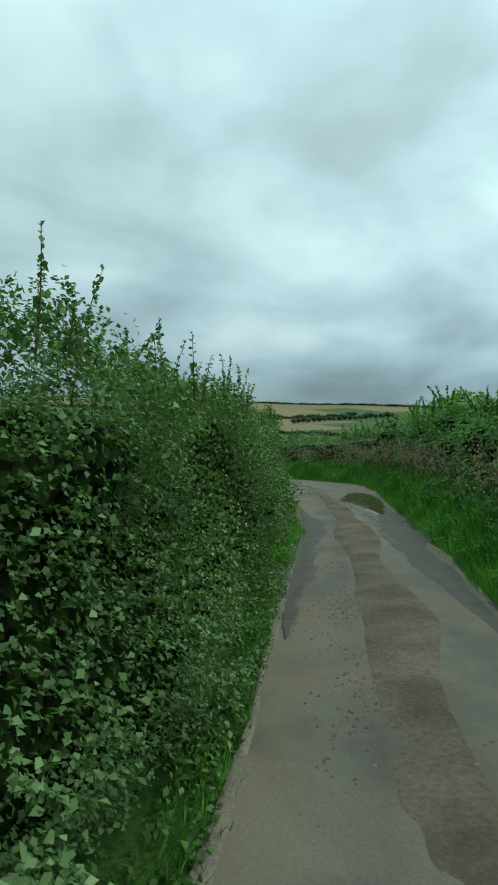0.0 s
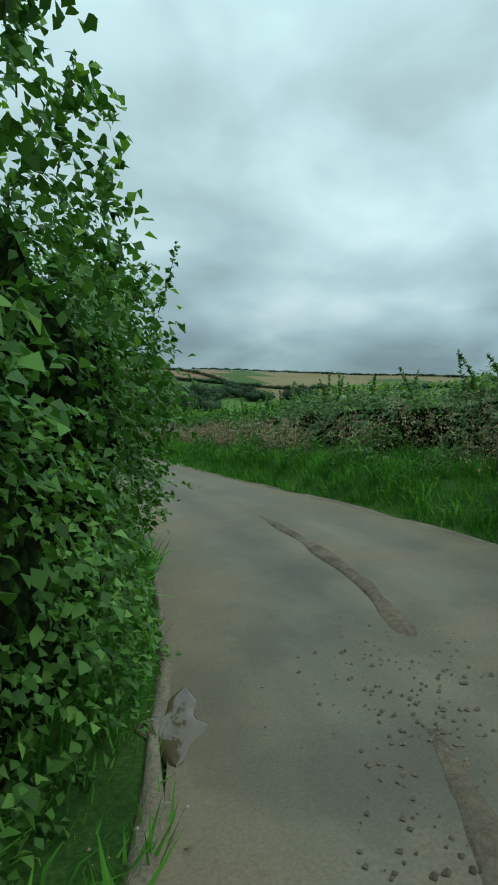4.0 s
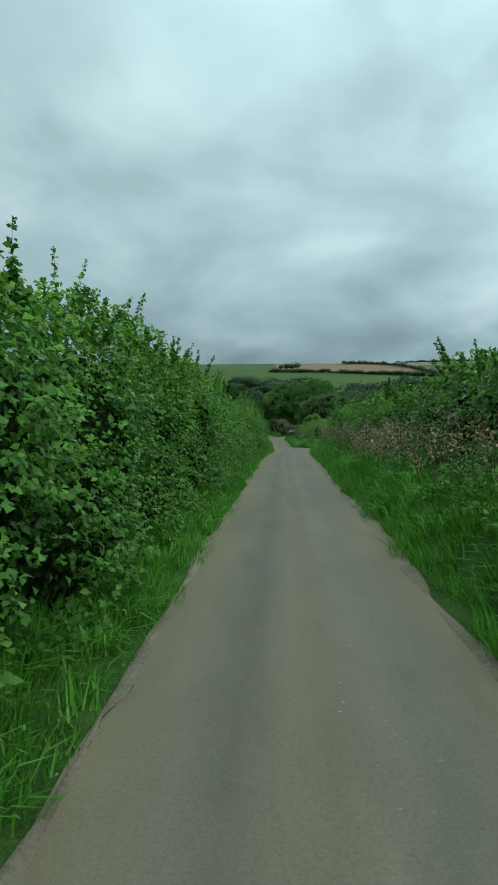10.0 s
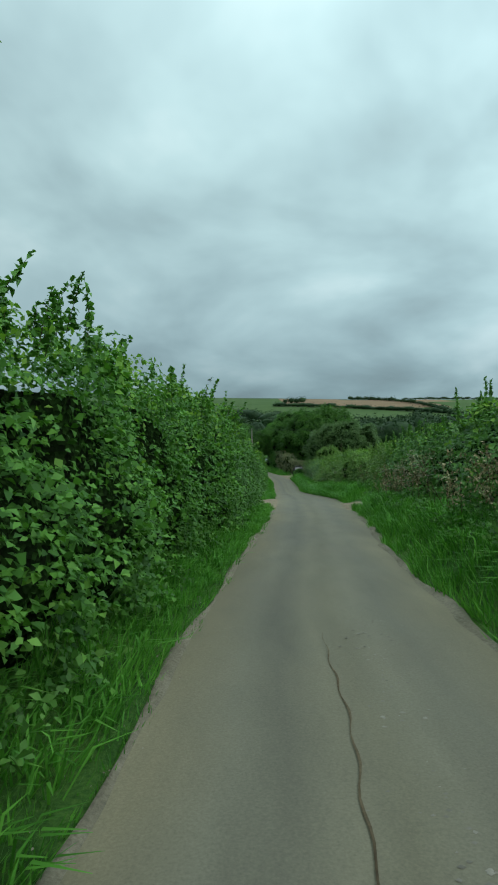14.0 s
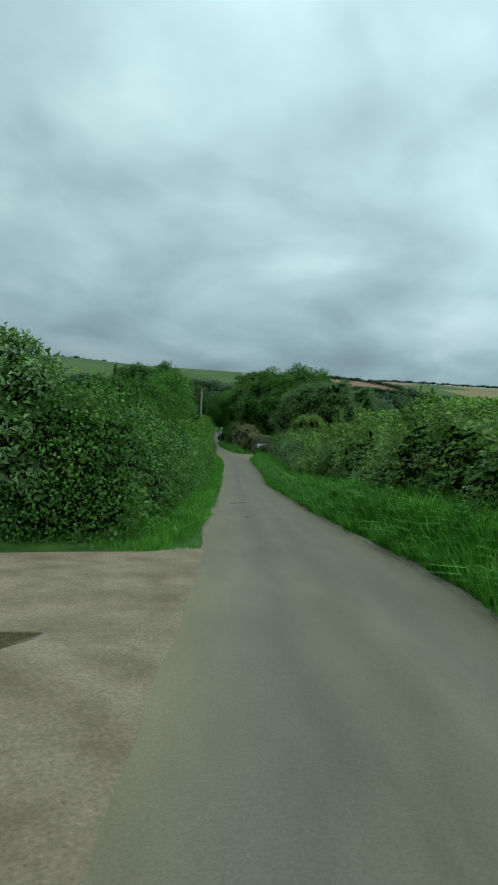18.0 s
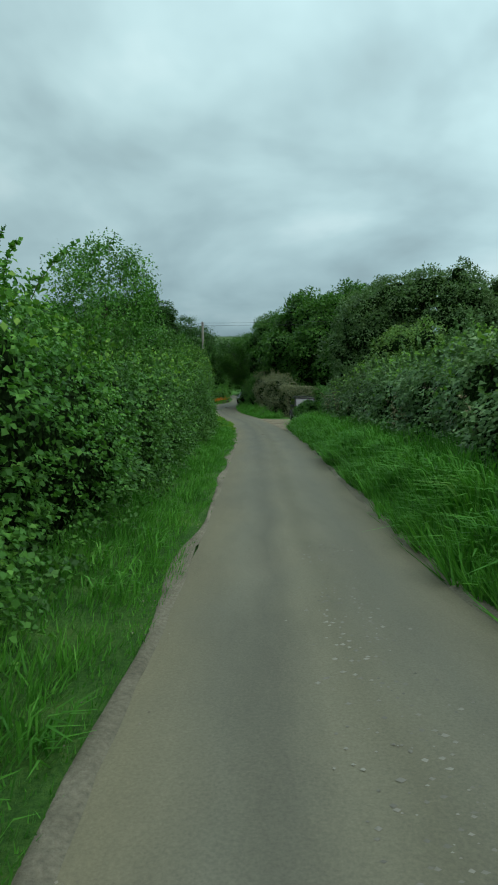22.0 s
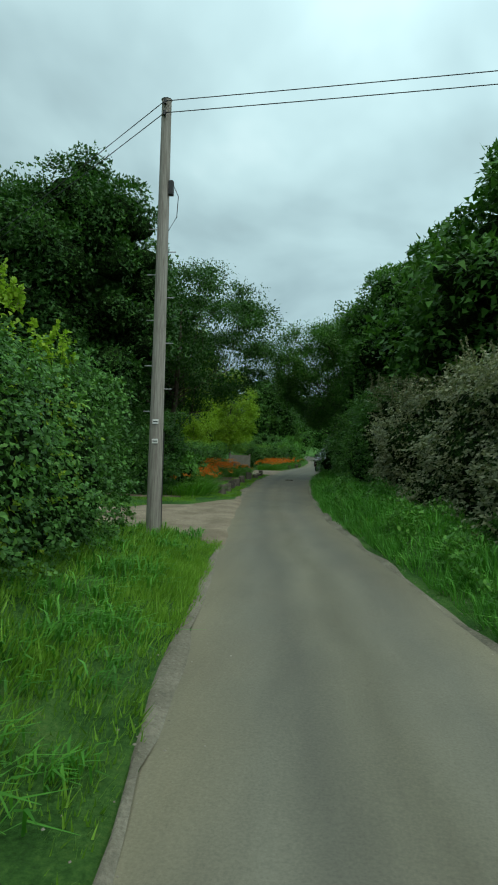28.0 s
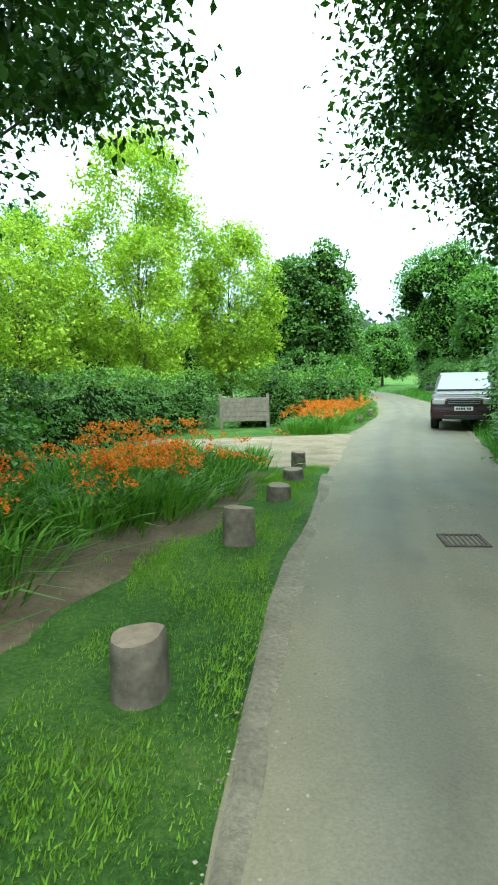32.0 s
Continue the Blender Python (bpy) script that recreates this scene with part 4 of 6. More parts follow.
# ---- tall dry weeds ----


def weeds(name, side, ya, yb, near, far, count, label, seed, pale=0.35, tall=1.25):
    """Dead hogweed, dock and willowherb: thin stalks with clustered heads."""
    rs = np.random.RandomState(seed)
    edge = XL if side < 0 else XR
    own = thing(name, label, "weeds", (float(edge((ya + yb) / 2)) + side * near, (ya + yb) / 2, float(height(edge((ya + yb) / 2) + side * near, (ya + yb) / 2))), kind="stuff")
    off = np.array(own.location)
    lines, heads, umb = [], [], []
    y = rs.uniform(ya, yb, count)
    dens = wave(y, 0 * y, seed=seed, size=1.4)
    y = y[rs.uniform(-1, 1, count) < dens + 0.5]
    d = rs.uniform(near, far, len(y))
    x = edge(y) + side * d
    z = height(x, y)
    for i in range(len(y)):
        h = tall * rs.uniform(0.55, 1.2)
        lean = np.array([rs.normal(-side * 0.10, 0.16), rs.normal(0, 0.16), 1.0])
        a = np.array([x[i], y[i], z[i]])
        b = a + lean * h
        lines.append([(a - off, 0.008), ((a + b) / 2 + rs.normal(0, 0.02, 3) - off, 0.006), (b - off, 0.004)])
        if rs.uniform() < pale:
            for _ in range(rs.randint(1, 4)):
                c = a + lean * h * rs.uniform(0.75, 1.0) + rs.normal(0, 0.09, 3)
                k = 16
                umb.append(np.stack([c[0] + rs.normal(0, 0.07, k), c[1] + rs.normal(0, 0.07, k), c[2] + rs.normal(0, 0.012, k)], -1))
        else:
            k = 30
            t = rs.uniform(0.35, 1.0, k)
            heads.append(a + lean * h * t[:, None] + rs.normal(0, 0.055, (k, 3)))
    child("stalk", tube_mesh("stalk", lines, TWIG, 3), own, "thin dry brown stalks", kind="stuff")
    for nm, sets, mat, ln in (("seed_head", heads, DRY, 0.075), ("umbel", umb, PALE, 0.035)):
        if sets:
            P = np.concatenate(sets) - off
            n = len(P)
            child(nm, leaf_mesh(nm, P, rs.normal(0, 1, (n, 3)) + [0, 0, 0.4], rs.normal(0, 1, (n, 3)), ln * rs.uniform(0.5, 1.2, n), ln * 0.5, mat), own, kind="stuff")
    return own


def bank_weeds(name, side, ya, yb, near, far, count, mat, label, seed, tall=0.5, leaf=0.085):
    """Nettles, docks and brambles: low leafy clumps among the grass."""
    rs = np.random.RandomState(seed)
    edge = XL if side < 0 else XR
    n = count
    y = rs.uniform(ya, yb, n)
    d = rs.uniform(near, far, n)
    m = wave(y, d * 1.4, seed=seed, size=0.55)
    keep = m > rs.uniform(-0.4, 0.9, n)
    y, d, m = y[keep], d[keep], m[keep]
    n = len(y)
    x = edge(y) + side * d
    z = height(x, y) + np.clip(tall * (0.25 + 0.6 * m), 0.04, 1.4) * rs.uniform(0.15, 1.0, n) ** 0.6
    N = np.stack([-side * 0.5 + 0 * x, 0 * x, 0.8 + 0 * x], -1) + rs.normal(0, 0.45, (n, 3))
    L = leaf * rs.uniform(0.5, 1.3, n)
    me = leaf_mesh(name, np.stack([x, y, z], -1), rs.normal(0, 1, (n, 3)) + [0, 0, -0.3], N, L, L * 0.65, mat)
    return tagged(new(name, me), label, "weeds", kind="stuff")


bank_weeds("bank_weeds", 1, -2, 106, 0.6, 2.2, 60000, HEDGE, "nettles and brambles among the grass of the bank", 430, 0.7)
bank_weeds("bank_weeds", 1, 118.5, 175, 0.7, 2.0, 36000, HAZEL, "docks and nettles among the grass of the bank", 431, 0.7)
bank_weeds("bank_weeds", 1, 190, 221, 0.4, 2.2, 34000, HAZEL, "docks and nettles among the grass of the bank", 432, 0.6)
def tussocks(name, side, ya, yb, near, far, count, ln, label, seed):
    """Clumps of long arching grass leaves hanging over towards the lane."""
    rs = np.random.RandomState(seed)
    edge = XL if side < 0 else XR
    y0, d0 = rs.uniform(ya, yb, count), rs.uniform(near, far, count)
    k = 28
    y = np.repeat(y0, k) + rs.normal(0, 0.09, count * k)
    x = edge(np.repeat(y0, k)) + side * np.repeat(d0, k) + rs.normal(0, 0.09, count * k)
    n = len(y)
    L = ln * np.repeat(rs.uniform(0.6, 1.3, count), k) * rs.uniform(0.5, 1.15, n)
    D = np.stack([rs.normal(-side * 0.12, 0.24, n), rs.normal(0, 0.24, n), np.ones(n)], -1)
    B = D * [1.4, 1.4, 0] + np.stack([np.full(n, -side * 0.2), rs.normal(0, 0.2, n), np.full(n, -0.65)], -1)
    me = blade_mesh(name, np.stack([x, y, height(x, y) - 0.02], -1), D, B, L, 0.010 + 0.022 * L, GRASS)
    return tagged(new(name, me), label, "grass", kind="stuff")


TU = "long arching tussock grass overhanging the lane edge"
tussocks("grass_tussocks", 1, 116, 176, 0.25, 1.2, 760, 0.80, TU, 440)
tussocks("grass_tussocks", 1, 2, 108, 0.3, 1.3, 620, 0.52, TU, 441)
tussocks("grass_tussocks", 1, 190, 220, 0.3, 1.3, 240, 0.52, TU, 442)
tussocks("grass_tussocks", -1, 123, 192, 0.35, 1.4, 260, 0.40, TU, 443)
tussocks("grass_tussocks", -1, 186, 196.4, 0.4, 2.4, 110, 0.36, TU, 445)
tussocks("grass_tussocks", -1, 8, 111, 0.16, 0.95, 620, 0.40, TU, 444)
bank_weeds("bank_weeds", 1, 106, 119, 1.0, 2.6, 12000, HAZEL, "docks and nettles among the grass of the bank", 435, 1.0)
bank_weeds("verge_weeds", -1, 15, 111, 0.4, 1.0, 19000, HEDGE, "ground ivy and nettles at the hedge foot", 433, 0.4)
bank_weeds("verge_weeds", -1, -3, 16, 0.02, 0.8, 26000, HEDGE_GREY, "low bramble and nettles spreading to the lane edge", 436, 0.5, 0.044)
bank_weeds("verge_weeds", -1, -3, 9, 0.0, 0.4, 9000, HEDGE, "plantain and low weeds along the lane edge", 437, 0.12, 0.05)
bank_weeds("verge_weeds", -1, 123, 184, 0.9, 2.0, 22000, HEDGE, "ground ivy and nettles at the hedge foot", 434, 0.35)
DW = "dead brown dock and hogweed standing on the bank"
for i, (a, b, c) in enumerate(((4, 16, 150), (16, 30, 300), (30, 46, 420), (46, 62, 300), (62, 80, 240), (80, 106, 260))):
    weeds("dry_weeds", 1, a, b, 0.95, 2.2, c, DW, 400 + i, pale=0.35, tall=(1.1, 1.15, 0.85, 0.85, 1.0, 1.1)[i])
weeds("dry_weeds", 1, 119, 172, 1.6, 2.9, 260, "pale seeding weeds in front of the hedge", 410, pale=0.5, tall=1.3)

# ---- trees ----


def tree(name, x, y, tall, rad, trunk_r, mat, label, seed, leaves=16000, leaf=0.2, low=0.3, lean=(0, 0), squash=1.0, clumps=26, group="", shift=(0, 0), twig_share=0.45, grain=(0.24, 0.42), core=0.62, flat=0.9, near=False):
    """A trunk with forking limbs, and a crown of many rounded leaf clumps set over an uneven dome, with gaps between
    them.
    core: share of each clump filled by a solid lump coloured as shaded leaf; flat: height of a clump against its width;
    near: four-cornered leaves and thinner limbs."""
    rs = np.random.RandomState(seed)
    z0 = float(height(x, y))
    own = thing(name, label, "tree", (x, y, z0 - 0.05), group=group)
    lean = np.array([lean[0], lean[1], 0.0])
    top = np.array([0, 0, tall]) + lean * tall
    half = tall * (1 - low) * 0.5
    cz = tall * low + half
    centre = lean * cz + np.array([shift[0], shift[1], cz])
    q = (np.arange(clumps) + 0.5) / clumps
    turn = np.arange(clumps) * 2.39996 + rs.normal(0, 0.25, clumps)
    up = np.clip(1 - 2 * q + rs.normal(0, 0.06, clumps), -0.98, 0.99)
    u = np.stack([np.cos(turn) * np.sqrt(1 - up ** 2), np.sin(turn) * np.sqrt(1 - up ** 2), up], -1)
    size = rs.uniform(*grain, clumps) * min(rad, half * 1.2)
    bulge = 1 + 0.13 * np.clip(wave(u[:, 0] * 1.6, u[:, 1] * 1.6, u[:, 2] * 1.6, seed=seed, size=0.9), -1.2, 1.2)
    rr = np.where(rs.uniform(size=clumps) < 0.8, rs.uniform(0.86, 1.0, clumps), rs.uniform(0.35, 0.8, clumps)) * bulge
    full = np.array([rad, rad * squash, half])
    C = centre + u * rr[:, None] * np.maximum(full - 0.8 * size[:, None], 0.3 * full)
    C[:, 2] = np.maximum(C[:, 2], tall * low * 0.8 + size * 0.4)
    f = np.linspace(0, 1, 6)
    bend = rs.normal(0, 0.05 * rad, 3) * [1, 1, 0]
    trunk = f[:, None] * (top * 0.72) + (np.sin(f * 3.1) * 1.0)[:, None] * bend
    lines = [[(trunk[i] - [0, 0, 0.2 if i == 0 else 0], trunk_r * (1.25 if i == 0 else 1) * (1 - 0.8 * f[i])) for i in range(6)]]
    limbs = []
    for c, s in zip(C, size):
        if rs.uniform() > twig_share:
            continue
        t = np.clip(c[2] / tall * rs.uniform(0.62, 0.9), 0.2, 0.95)
        a = np.array([np.interp(t, f, trunk[:, k]) for k in range(3)])
        r0 = trunk_r * (1 - 0.8 * t) * (0.22 if near else 0.34)
        m = (a + c) / 2 + rs.normal(0, 0.06 * rad, 3) + [0, 0, -0.05 * rad]
        limbs.append([(a, r0), (m, r0 * 0.6), (c, r0 * 0.22)])
        for _ in range(3):
            e = c + unit(rs.normal(size=3)) * s * 0.8
            limbs.append([(c * 0.7 + m * 0.3, r0 * 0.3), ((c + e) / 2 + rs.normal(0, 0.04 * rad, 3), r0 * 0.18), (e, r0 * 0.06)])
    child("trunk", tube_mesh("trunk", lines, BARK, 10), own, "rough grey-brown bark")
    if limbs:
        child("limb_tangle", tube_mesh("limb_tangle", limbs, BARK, 5), own, kind="stuff")
    w = size ** 2
    pick = rs.choice(len(C), leaves, p=w / w.sum())
    # dark lumps standing in for the shade between leaf clumps
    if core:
        child("inner_mass", mass_mesh("inner_mass", centre + (C - centre) * 0.93, size[:, None] * core * np.array([1.0, 1.0, flat]), CORE, seed, 2 if rad > 2.5 else 1), own, "solid lumps coloured as the shade among inner leaves", kind="stuff")
    out = unit((C - centre) / full)
    d = unit(rs.normal(size=(leaves, 3)) + (0.75 * out[pick] + np.array([0, 0, 0.35]) if core else 0))
    deep = rs.uniform(0.55 if core else 0.05, 1.0, (leaves, 1)) ** (1.0 if near else 0.6)
    lump = 1 + 0.25 * np.clip(wave(d[:, 0] * 2.5, d[:, 1] * 2.5, d[:, 2] * 2.5 + pick, seed=seed, size=0.8), -1.2, 1.0)[:, None]
    P = C[pick] + d * size[pick][:, None] * deep * lump * np.array([1.05, 1.05, flat])
    N = d * 0.7 + np.array([0, 0, 0.8]) + rs.normal(0, 0.35, (leaves, 3))
    D = rs.normal(0, 1, (leaves, 3)) + d * 0.9 + [0, 0, -0.25]
    L = leaf * rs.uniform(0.6, 1.35, leaves)
    child("crown", leaf_mesh("crown", P, D, N, L, L * (0.6 if near else 0.72), mat, far=not near), own, kind="stuff")
    return own


tree("oak_tree", 28.8, 205.5, 12.5, 8.6, 0.45, OAK, "broad rounded oak with a dense dark green crown", 501, 80000, 0.26, 0.0, clumps=150, twig_share=0.06, grain=(0.16, 0.30))
tree("willow_tree", 28.6, 176.0, 8.8, 6.0, 0.25, WILLOW, "bushy grey-green willow behind the passing place", 502, 70000, 0.13, 0.18, clumps=150, twig_share=0.1, grain=(0.15, 0.28))
tree("round_bush", 25.5, 168.0, 4.3, 2.3, 0.08, SALLOW, "pale green rounded sallow bush", 503, 18000, 0.10, 0.02, clumps=46, twig_share=0.1, grain=(0.24, 0.4))
tree("ash_tree", 12.2, 167.0, 8.8, 2.7, 0.12, HAZEL, "slender airy ash tree standing in the hedge", 504, 20000, 0.12, 0.22, clumps=60, grain=(0.22, 0.36), twig_share=0.6, core=0)
tree("hedgerow_tree", 11.6, 181.5, 6.8, 3.6, 0.16, OAK, "rounded dark green tree rising behind the clipped hedge", 505, 26000, 0.15, 0.05, clumps=60, twig_share=0.1, grain=(0.2, 0.36))
tree("tall_shrub", 24.6, 178.6, 4.6, 1.5, 0.10, WILLOW, "tall grey-leaved sallow beside the passing place", 506, 11000, 0.12, 0.06, clumps=34)
# trees by the driveway carry leaf colour darkened as canopy shade
tree("broadleaf_tree", 4.0, 207.0, 12.8, 6.0, 0.38, SHADE_LEAF, "tall dark broadleaf tree beside the driveway", 507, 56000, 0.18, 0.02, clumps=120, grain=(0.18, 0.32), twig_share=0.1)
tree("broadleaf_tree", 5.6, 214.5, 12.4, 5.6, 0.30, SHADE_LEAF, "dark broadleaf tree behind the flower bed", 508, 40000, 0.18, 0.06, clumps=100, twig_share=0.1, grain=(0.18, 0.32))
tree("beech_tree", 10.2, 212.6, 12.3, 7.7, 0.20, SHADE_LEAF, "leaning beech with a broad dark crown over the flower bed", 509, 150000, 0.125, 0.22, core=0, lean=(0.05, 0.06), shift=(-2.6, 2.3), clumps=190, twig_share=0.3, grain=(0.15, 0.28), flat=0.5, near=True)
tree("broadleaf_tree", 8.1, 206.9, 13.8, 3.7, 0.3, SHADE_LEAF, "tall dark green tree at the driveway corner", 524, 50000, 0.14, 0.06, clumps=100, twig_share=0.1, grain=(0.2, 0.34))
tree("broadleaf_tree", 2.0, 192, 10.0, 4.6, 0.3, OAK, "broadleaf tree behind the roadside hedge", 510, 20000, 0.22, 0.05, clumps=60, twig_share=0.1)
tree("oak_tree", 19.3, 219.4, 9.6, 4.2, 0.30, OAK, "ivy-clad oak leaning its branches over the lane", 511, 115000, 0.10, 0.2, core=0, lean=(-0.03, 0.0), shift=(-0.5, -0.6), clumps=120, twig_share=0.25, grain=(0.16, 0.30), flat=0.7, near=True)
tree("oak_tree", 22.3, 213.2, 11.3, 4.2, 0.32, OAK, "tall oak rising out of the roadside thicket", 525, 60000, 0.14, 0.05, clumps=90, twig_share=0.1, grain=(0.18, 0.32))
tree("oak_tree", 24.0, 229, 13.0, 5.0, 0.36, OAK, "tall oak behind the roadside thicket", 512, 24000, 0.22, 0.04, clumps=80, twig_share=0.1)
tree("lime_tree", 6.0, 236, 12.6, 3.1, 0.10, LIME, "slender yellow-green tree in the garden", 513, 34000, 0.15, 0.02, clumps=110, grain=(0.16, 0.30), twig_share=0.6, core=0)
tree("lime_tree", 9.3, 239, 9.2, 2.6, 0.09, LIME, "light yellow-green garden tree", 514, 30000, 0.14, 0.02, clumps=90, grain=(0.18, 0.32), twig_share=0.5, core=0)
tree("lime_tree", 7.4, 232.6, 7.4, 2.2, 0.05, LIME, "young thin-stemmed yellow-green garden tree", 522, 14000, 0.12, 0.08, clumps=60, grain=(0.16, 0.30), twig_share=0.7, core=0)
tree("small_tree", 1.2, 235.5, 9.5, 3.2, 0.09, HAZEL, "airy light green garden tree", 523, 18000, 0.17, 0.05, clumps=80, grain=(0.16, 0.30), twig_share=0.6, core=0)
tree("small_tree", 3.4, 231, 7.8, 3.2, 0.08, LIME, "small light green garden tree with thin stems", 515, 20000, 0.14, 0.06, clumps=80, grain=(0.16, 0.30), twig_share=0.6, core=0)
tree("small_tree", 12.2, 248, 9.8, 3.2, 0.18, OAK, "dark green tree at the end of the garden", 516, 16000, 0.22, 0.04, clumps=46, twig_share=0.1)
tree("broadleaf_tree", 22.6, 262, 12.0, 4.2, 0.2, HAZEL, "bright green tree beyond the parked car", 517, 22000, 0.22, 0.02, clumps=70, twig_share=0.1)
tree("broadleaf_tree", 24.5, 252, 8.5, 3.4, 0.16, HAZEL, "green hedgerow tree beyond the bend", 519, 12000, 0.24, 0.03, clumps=40, twig_share=0.1)
tree("broadleaf_tree", 28.5, 254, 8.0, 3.8, 0.16, HAZEL, "green hedgerow tree beyond the bend", 520, 12000, 0.26, 0.03, clumps=40, twig_share=0.1)
tree("broadleaf_tree", 18.0, 276, 6.5, 3.6, 0.16, HAZEL, "green hedgerow tree beyond the bend", 521, 10000, 0.26, 0.03, clumps=36, twig_share=0.1)
tree("broadleaf_tree", 13.5, 262, 6.0, 3.2, 0.16, HAZEL, "green tree where the lane bends away", 518, 10000, 0.22, 0.03, clumps=36, twig_share=0.1)


def ivy(x, y, z0, h, r, n, seed):
    """Ivy round a trunk."""
    rs = np.random.RandomState(seed)
    own = thing("ivy", "dark glossy ivy thickly wrapped round the oak trunk", "ivy", (x, y, z0))
    a, t = rs.uniform(0, 6.28, n), rs.uniform(0, 1, n)
    rr = r * (1.2 - 0.5 * t) * (1 + 0.3 * wave(np.cos(a) * 2, np.sin(a) * 2, t * 9, seed=seed, size=0.9)) + rs.normal(0, 0.05, n)
    P = np.stack([np.cos(a) * rr - 0.06 * h * t * 0.5, np.sin(a) * rr, t * h], -1)
    N = np.stack([np.cos(a), np.sin(a), 0.5 + 0 * a], -1) + rs.normal(0, 0.4, (n, 3))
    child("ivy_mantle", leaf_mesh("ivy_mantle", P, rs.normal(0, 0.6, (n, 3)) + [0, 0, -1], N, 0.10 * rs.uniform(0.6, 1.2, n), 0.08, IVY), own, kind="stuff")


ivy(19.3, 219.4, float(height(19.3, 219.4)), 6.0, 0.75, 9000, 530)


def shrub(x, y, tall, rad, mat, seed, label="dense green garden shrub", n=5600, leaf=0.125):
    tree("shrub", x, y, tall, rad, 0.05, mat, label, seed, n, leaf, 0.02, clumps=24, twig_share=0.3)


for i, (x, y, h, r, m) in enumerate(((10.6, 205.6, 2.5, 1.9, HAZEL), (12.2, 206.3, 1.8, 1.2, HAZEL), (7.0, 206.8, 2.8, 2.0, HEDGE), (3.6, 206, 2.8, 2.2, HEDGE), (-0.5, 205, 3.2, 2.6, HEDGE),
                                     (0.5, 226, 4.5, 2.8, HEDGE), (-3, 234, 6.5, 3.6, HAZEL), (1.0, 242, 5.2, 3.4, HEDGE), (6.0, 245, 4.6, 3.0, HAZEL), 
                                     (12.6, 241.5, 3.2, 2.2, HEDGE), (14.2, 247, 2.8, 2.0, HAZEL),  (13.4, 236.6, 2.0, 1.5, HEDGE), (4.5, 218, 3.2, 2.2, HEDGE), (-6, 244, 5.5, 3.4, HEDGE), (-1, 250, 5, 3.4, HAZEL), (4, 252, 4.6, 3.2, HEDGE), (9, 254, 4.4, 3.0, HAZEL), (-9, 228, 5.5, 3.4, HEDGE),
                                     (12.4, 123.2, 3.9, 1.9, HEDGE_GREY), (10.4, 124.8, 3.9, 2.2, HEDGE), (7.6, 126.0, 3.8, 2.4, HEDGE), (4.2, 127.0, 3.8, 2.6, HEDGE), (0.2, 128, 3.8, 2.8, HEDGE), (-1.5, 214, 3.8, 2.8, HEDGE), (-5, 220, 4.2, 3.0, HAZEL), (22.0, 176.6, 1.5, 0.9, HEDGE), (23.3, 178.2, 1.7, 1.0, HAZEL))):
    shrub(x, y, h, r, m, 540 + i, n=9500 if 120 < y < 130 else 5600)
for i, (x, y, h, r) in enumerate(((20.6, 223.5, 4.6, 2.2), (20.0, 227.6, 3.0, 1.3), (22.5, 236, 4.6, 2.6), (24.5, 241, 4.0, 2.4), (20.5, 214.5, 5.2, 2.4))):
    shrub(x, y, h, r, HEDGE, 570 + i, "dark green roadside thicket bush", 6000)

# ---- far woods and hedgerows ----


def woods(name, spots, label, seed, per=520, leaf=0.9):
    """Far trees, run together: one sheet of leaf clumps. spots: x, y, height, radius."""
    rs = np.random.RandomState(seed)
    spots = np.array(spots)
    n = len(spots)
    z = height(spots[:, 0], spots[:, 1])
    pick = np.repeat(np.arange(n), per)
    d = unit(rs.normal(size=(len(pick), 3)))
    h, r = spots[pick, 2], spots[pick, 3]
    lump = 1 + 0.25 * wave(d[:, 0] * 2 + pick, d[:, 1] * 2, d[:, 2] * 2, seed=seed, size=0.7)
    k = rs.uniform(0.7, 0.97, len(pick)) * lump
    P = np.stack([spots[pick, 0] + d[:, 0] * r * k, spots[pick, 1] + d[:, 1] * r * k, z[pick] + h * 0.5 + d[:, 2] * h * 0.5 * k], -1)
    L = leaf * rs.uniform(0.6, 1.4, len(pick)) * (h / 10) ** 0.5
    own = tagged(new(name), label, "woodland", kind="stuff")
    C = np.stack([spots[:, 0], spots[:, 1], z + spots[:, 2] * 0.45], -1)
    child("inner_mass", mass_mesh("inner_mass", C, np.stack([spots[:, 3], spots[:, 3], spots[:, 2] * 0.5], -1) * 0.74, WOODS, seed, 2 if leaf < 0.87 else 1), own, kind="stuff")
    child("foliage", leaf_mesh("foliage", P, rs.normal(0, 1, P.shape), d + rs.normal(0, 0.4, P.shape), L, L * 0.9, WOODS, far=True), own, kind="stuff")
    return own


def polar(az, rad):
    a = math.radians(az)
    return 15 + rad * math.sin(a), 60 + rad * math.cos(a)


rs = np.random.RandomState(7)
spots = []
for _ in range(75):
    az, rad = rs.uniform(-14, 17), rs.uniform(230, 380)
    spots.append((*polar(az, rad), rs.uniform(8, 14), rs.uniform(5, 9)))
for _ in range(26):
    az, rad = rs.uniform(13, 27), rs.uniform(400, 460)
    spots.append((*polar(az, rad), rs.uniform(7, 12), rs.uniform(5, 9)))
for _ in range(44):
    az, rad = rs.uniform(-14, 6), rs.uniform(430, 500)
    spots.append((*polar(az, rad), rs.uniform(6, 10), rs.uniform(9, 14)))
woods("valley_woods", spots, "dark green woods along the valley floor", 600, per=420, leaf=0.85)
spots = []


def row(a0, r0, a1, r1, n, tall, rad):
    for t in np.linspace(0, 1, n):
        k = rs.uniform(0.6, 1.3)
        spots.append((*polar(a0 + (a1 - a0) * t, r0 + (r1 - r0) * t), tall * k, rad * k))


row(2, 640, 24, 560, 64, 4.5, 6)
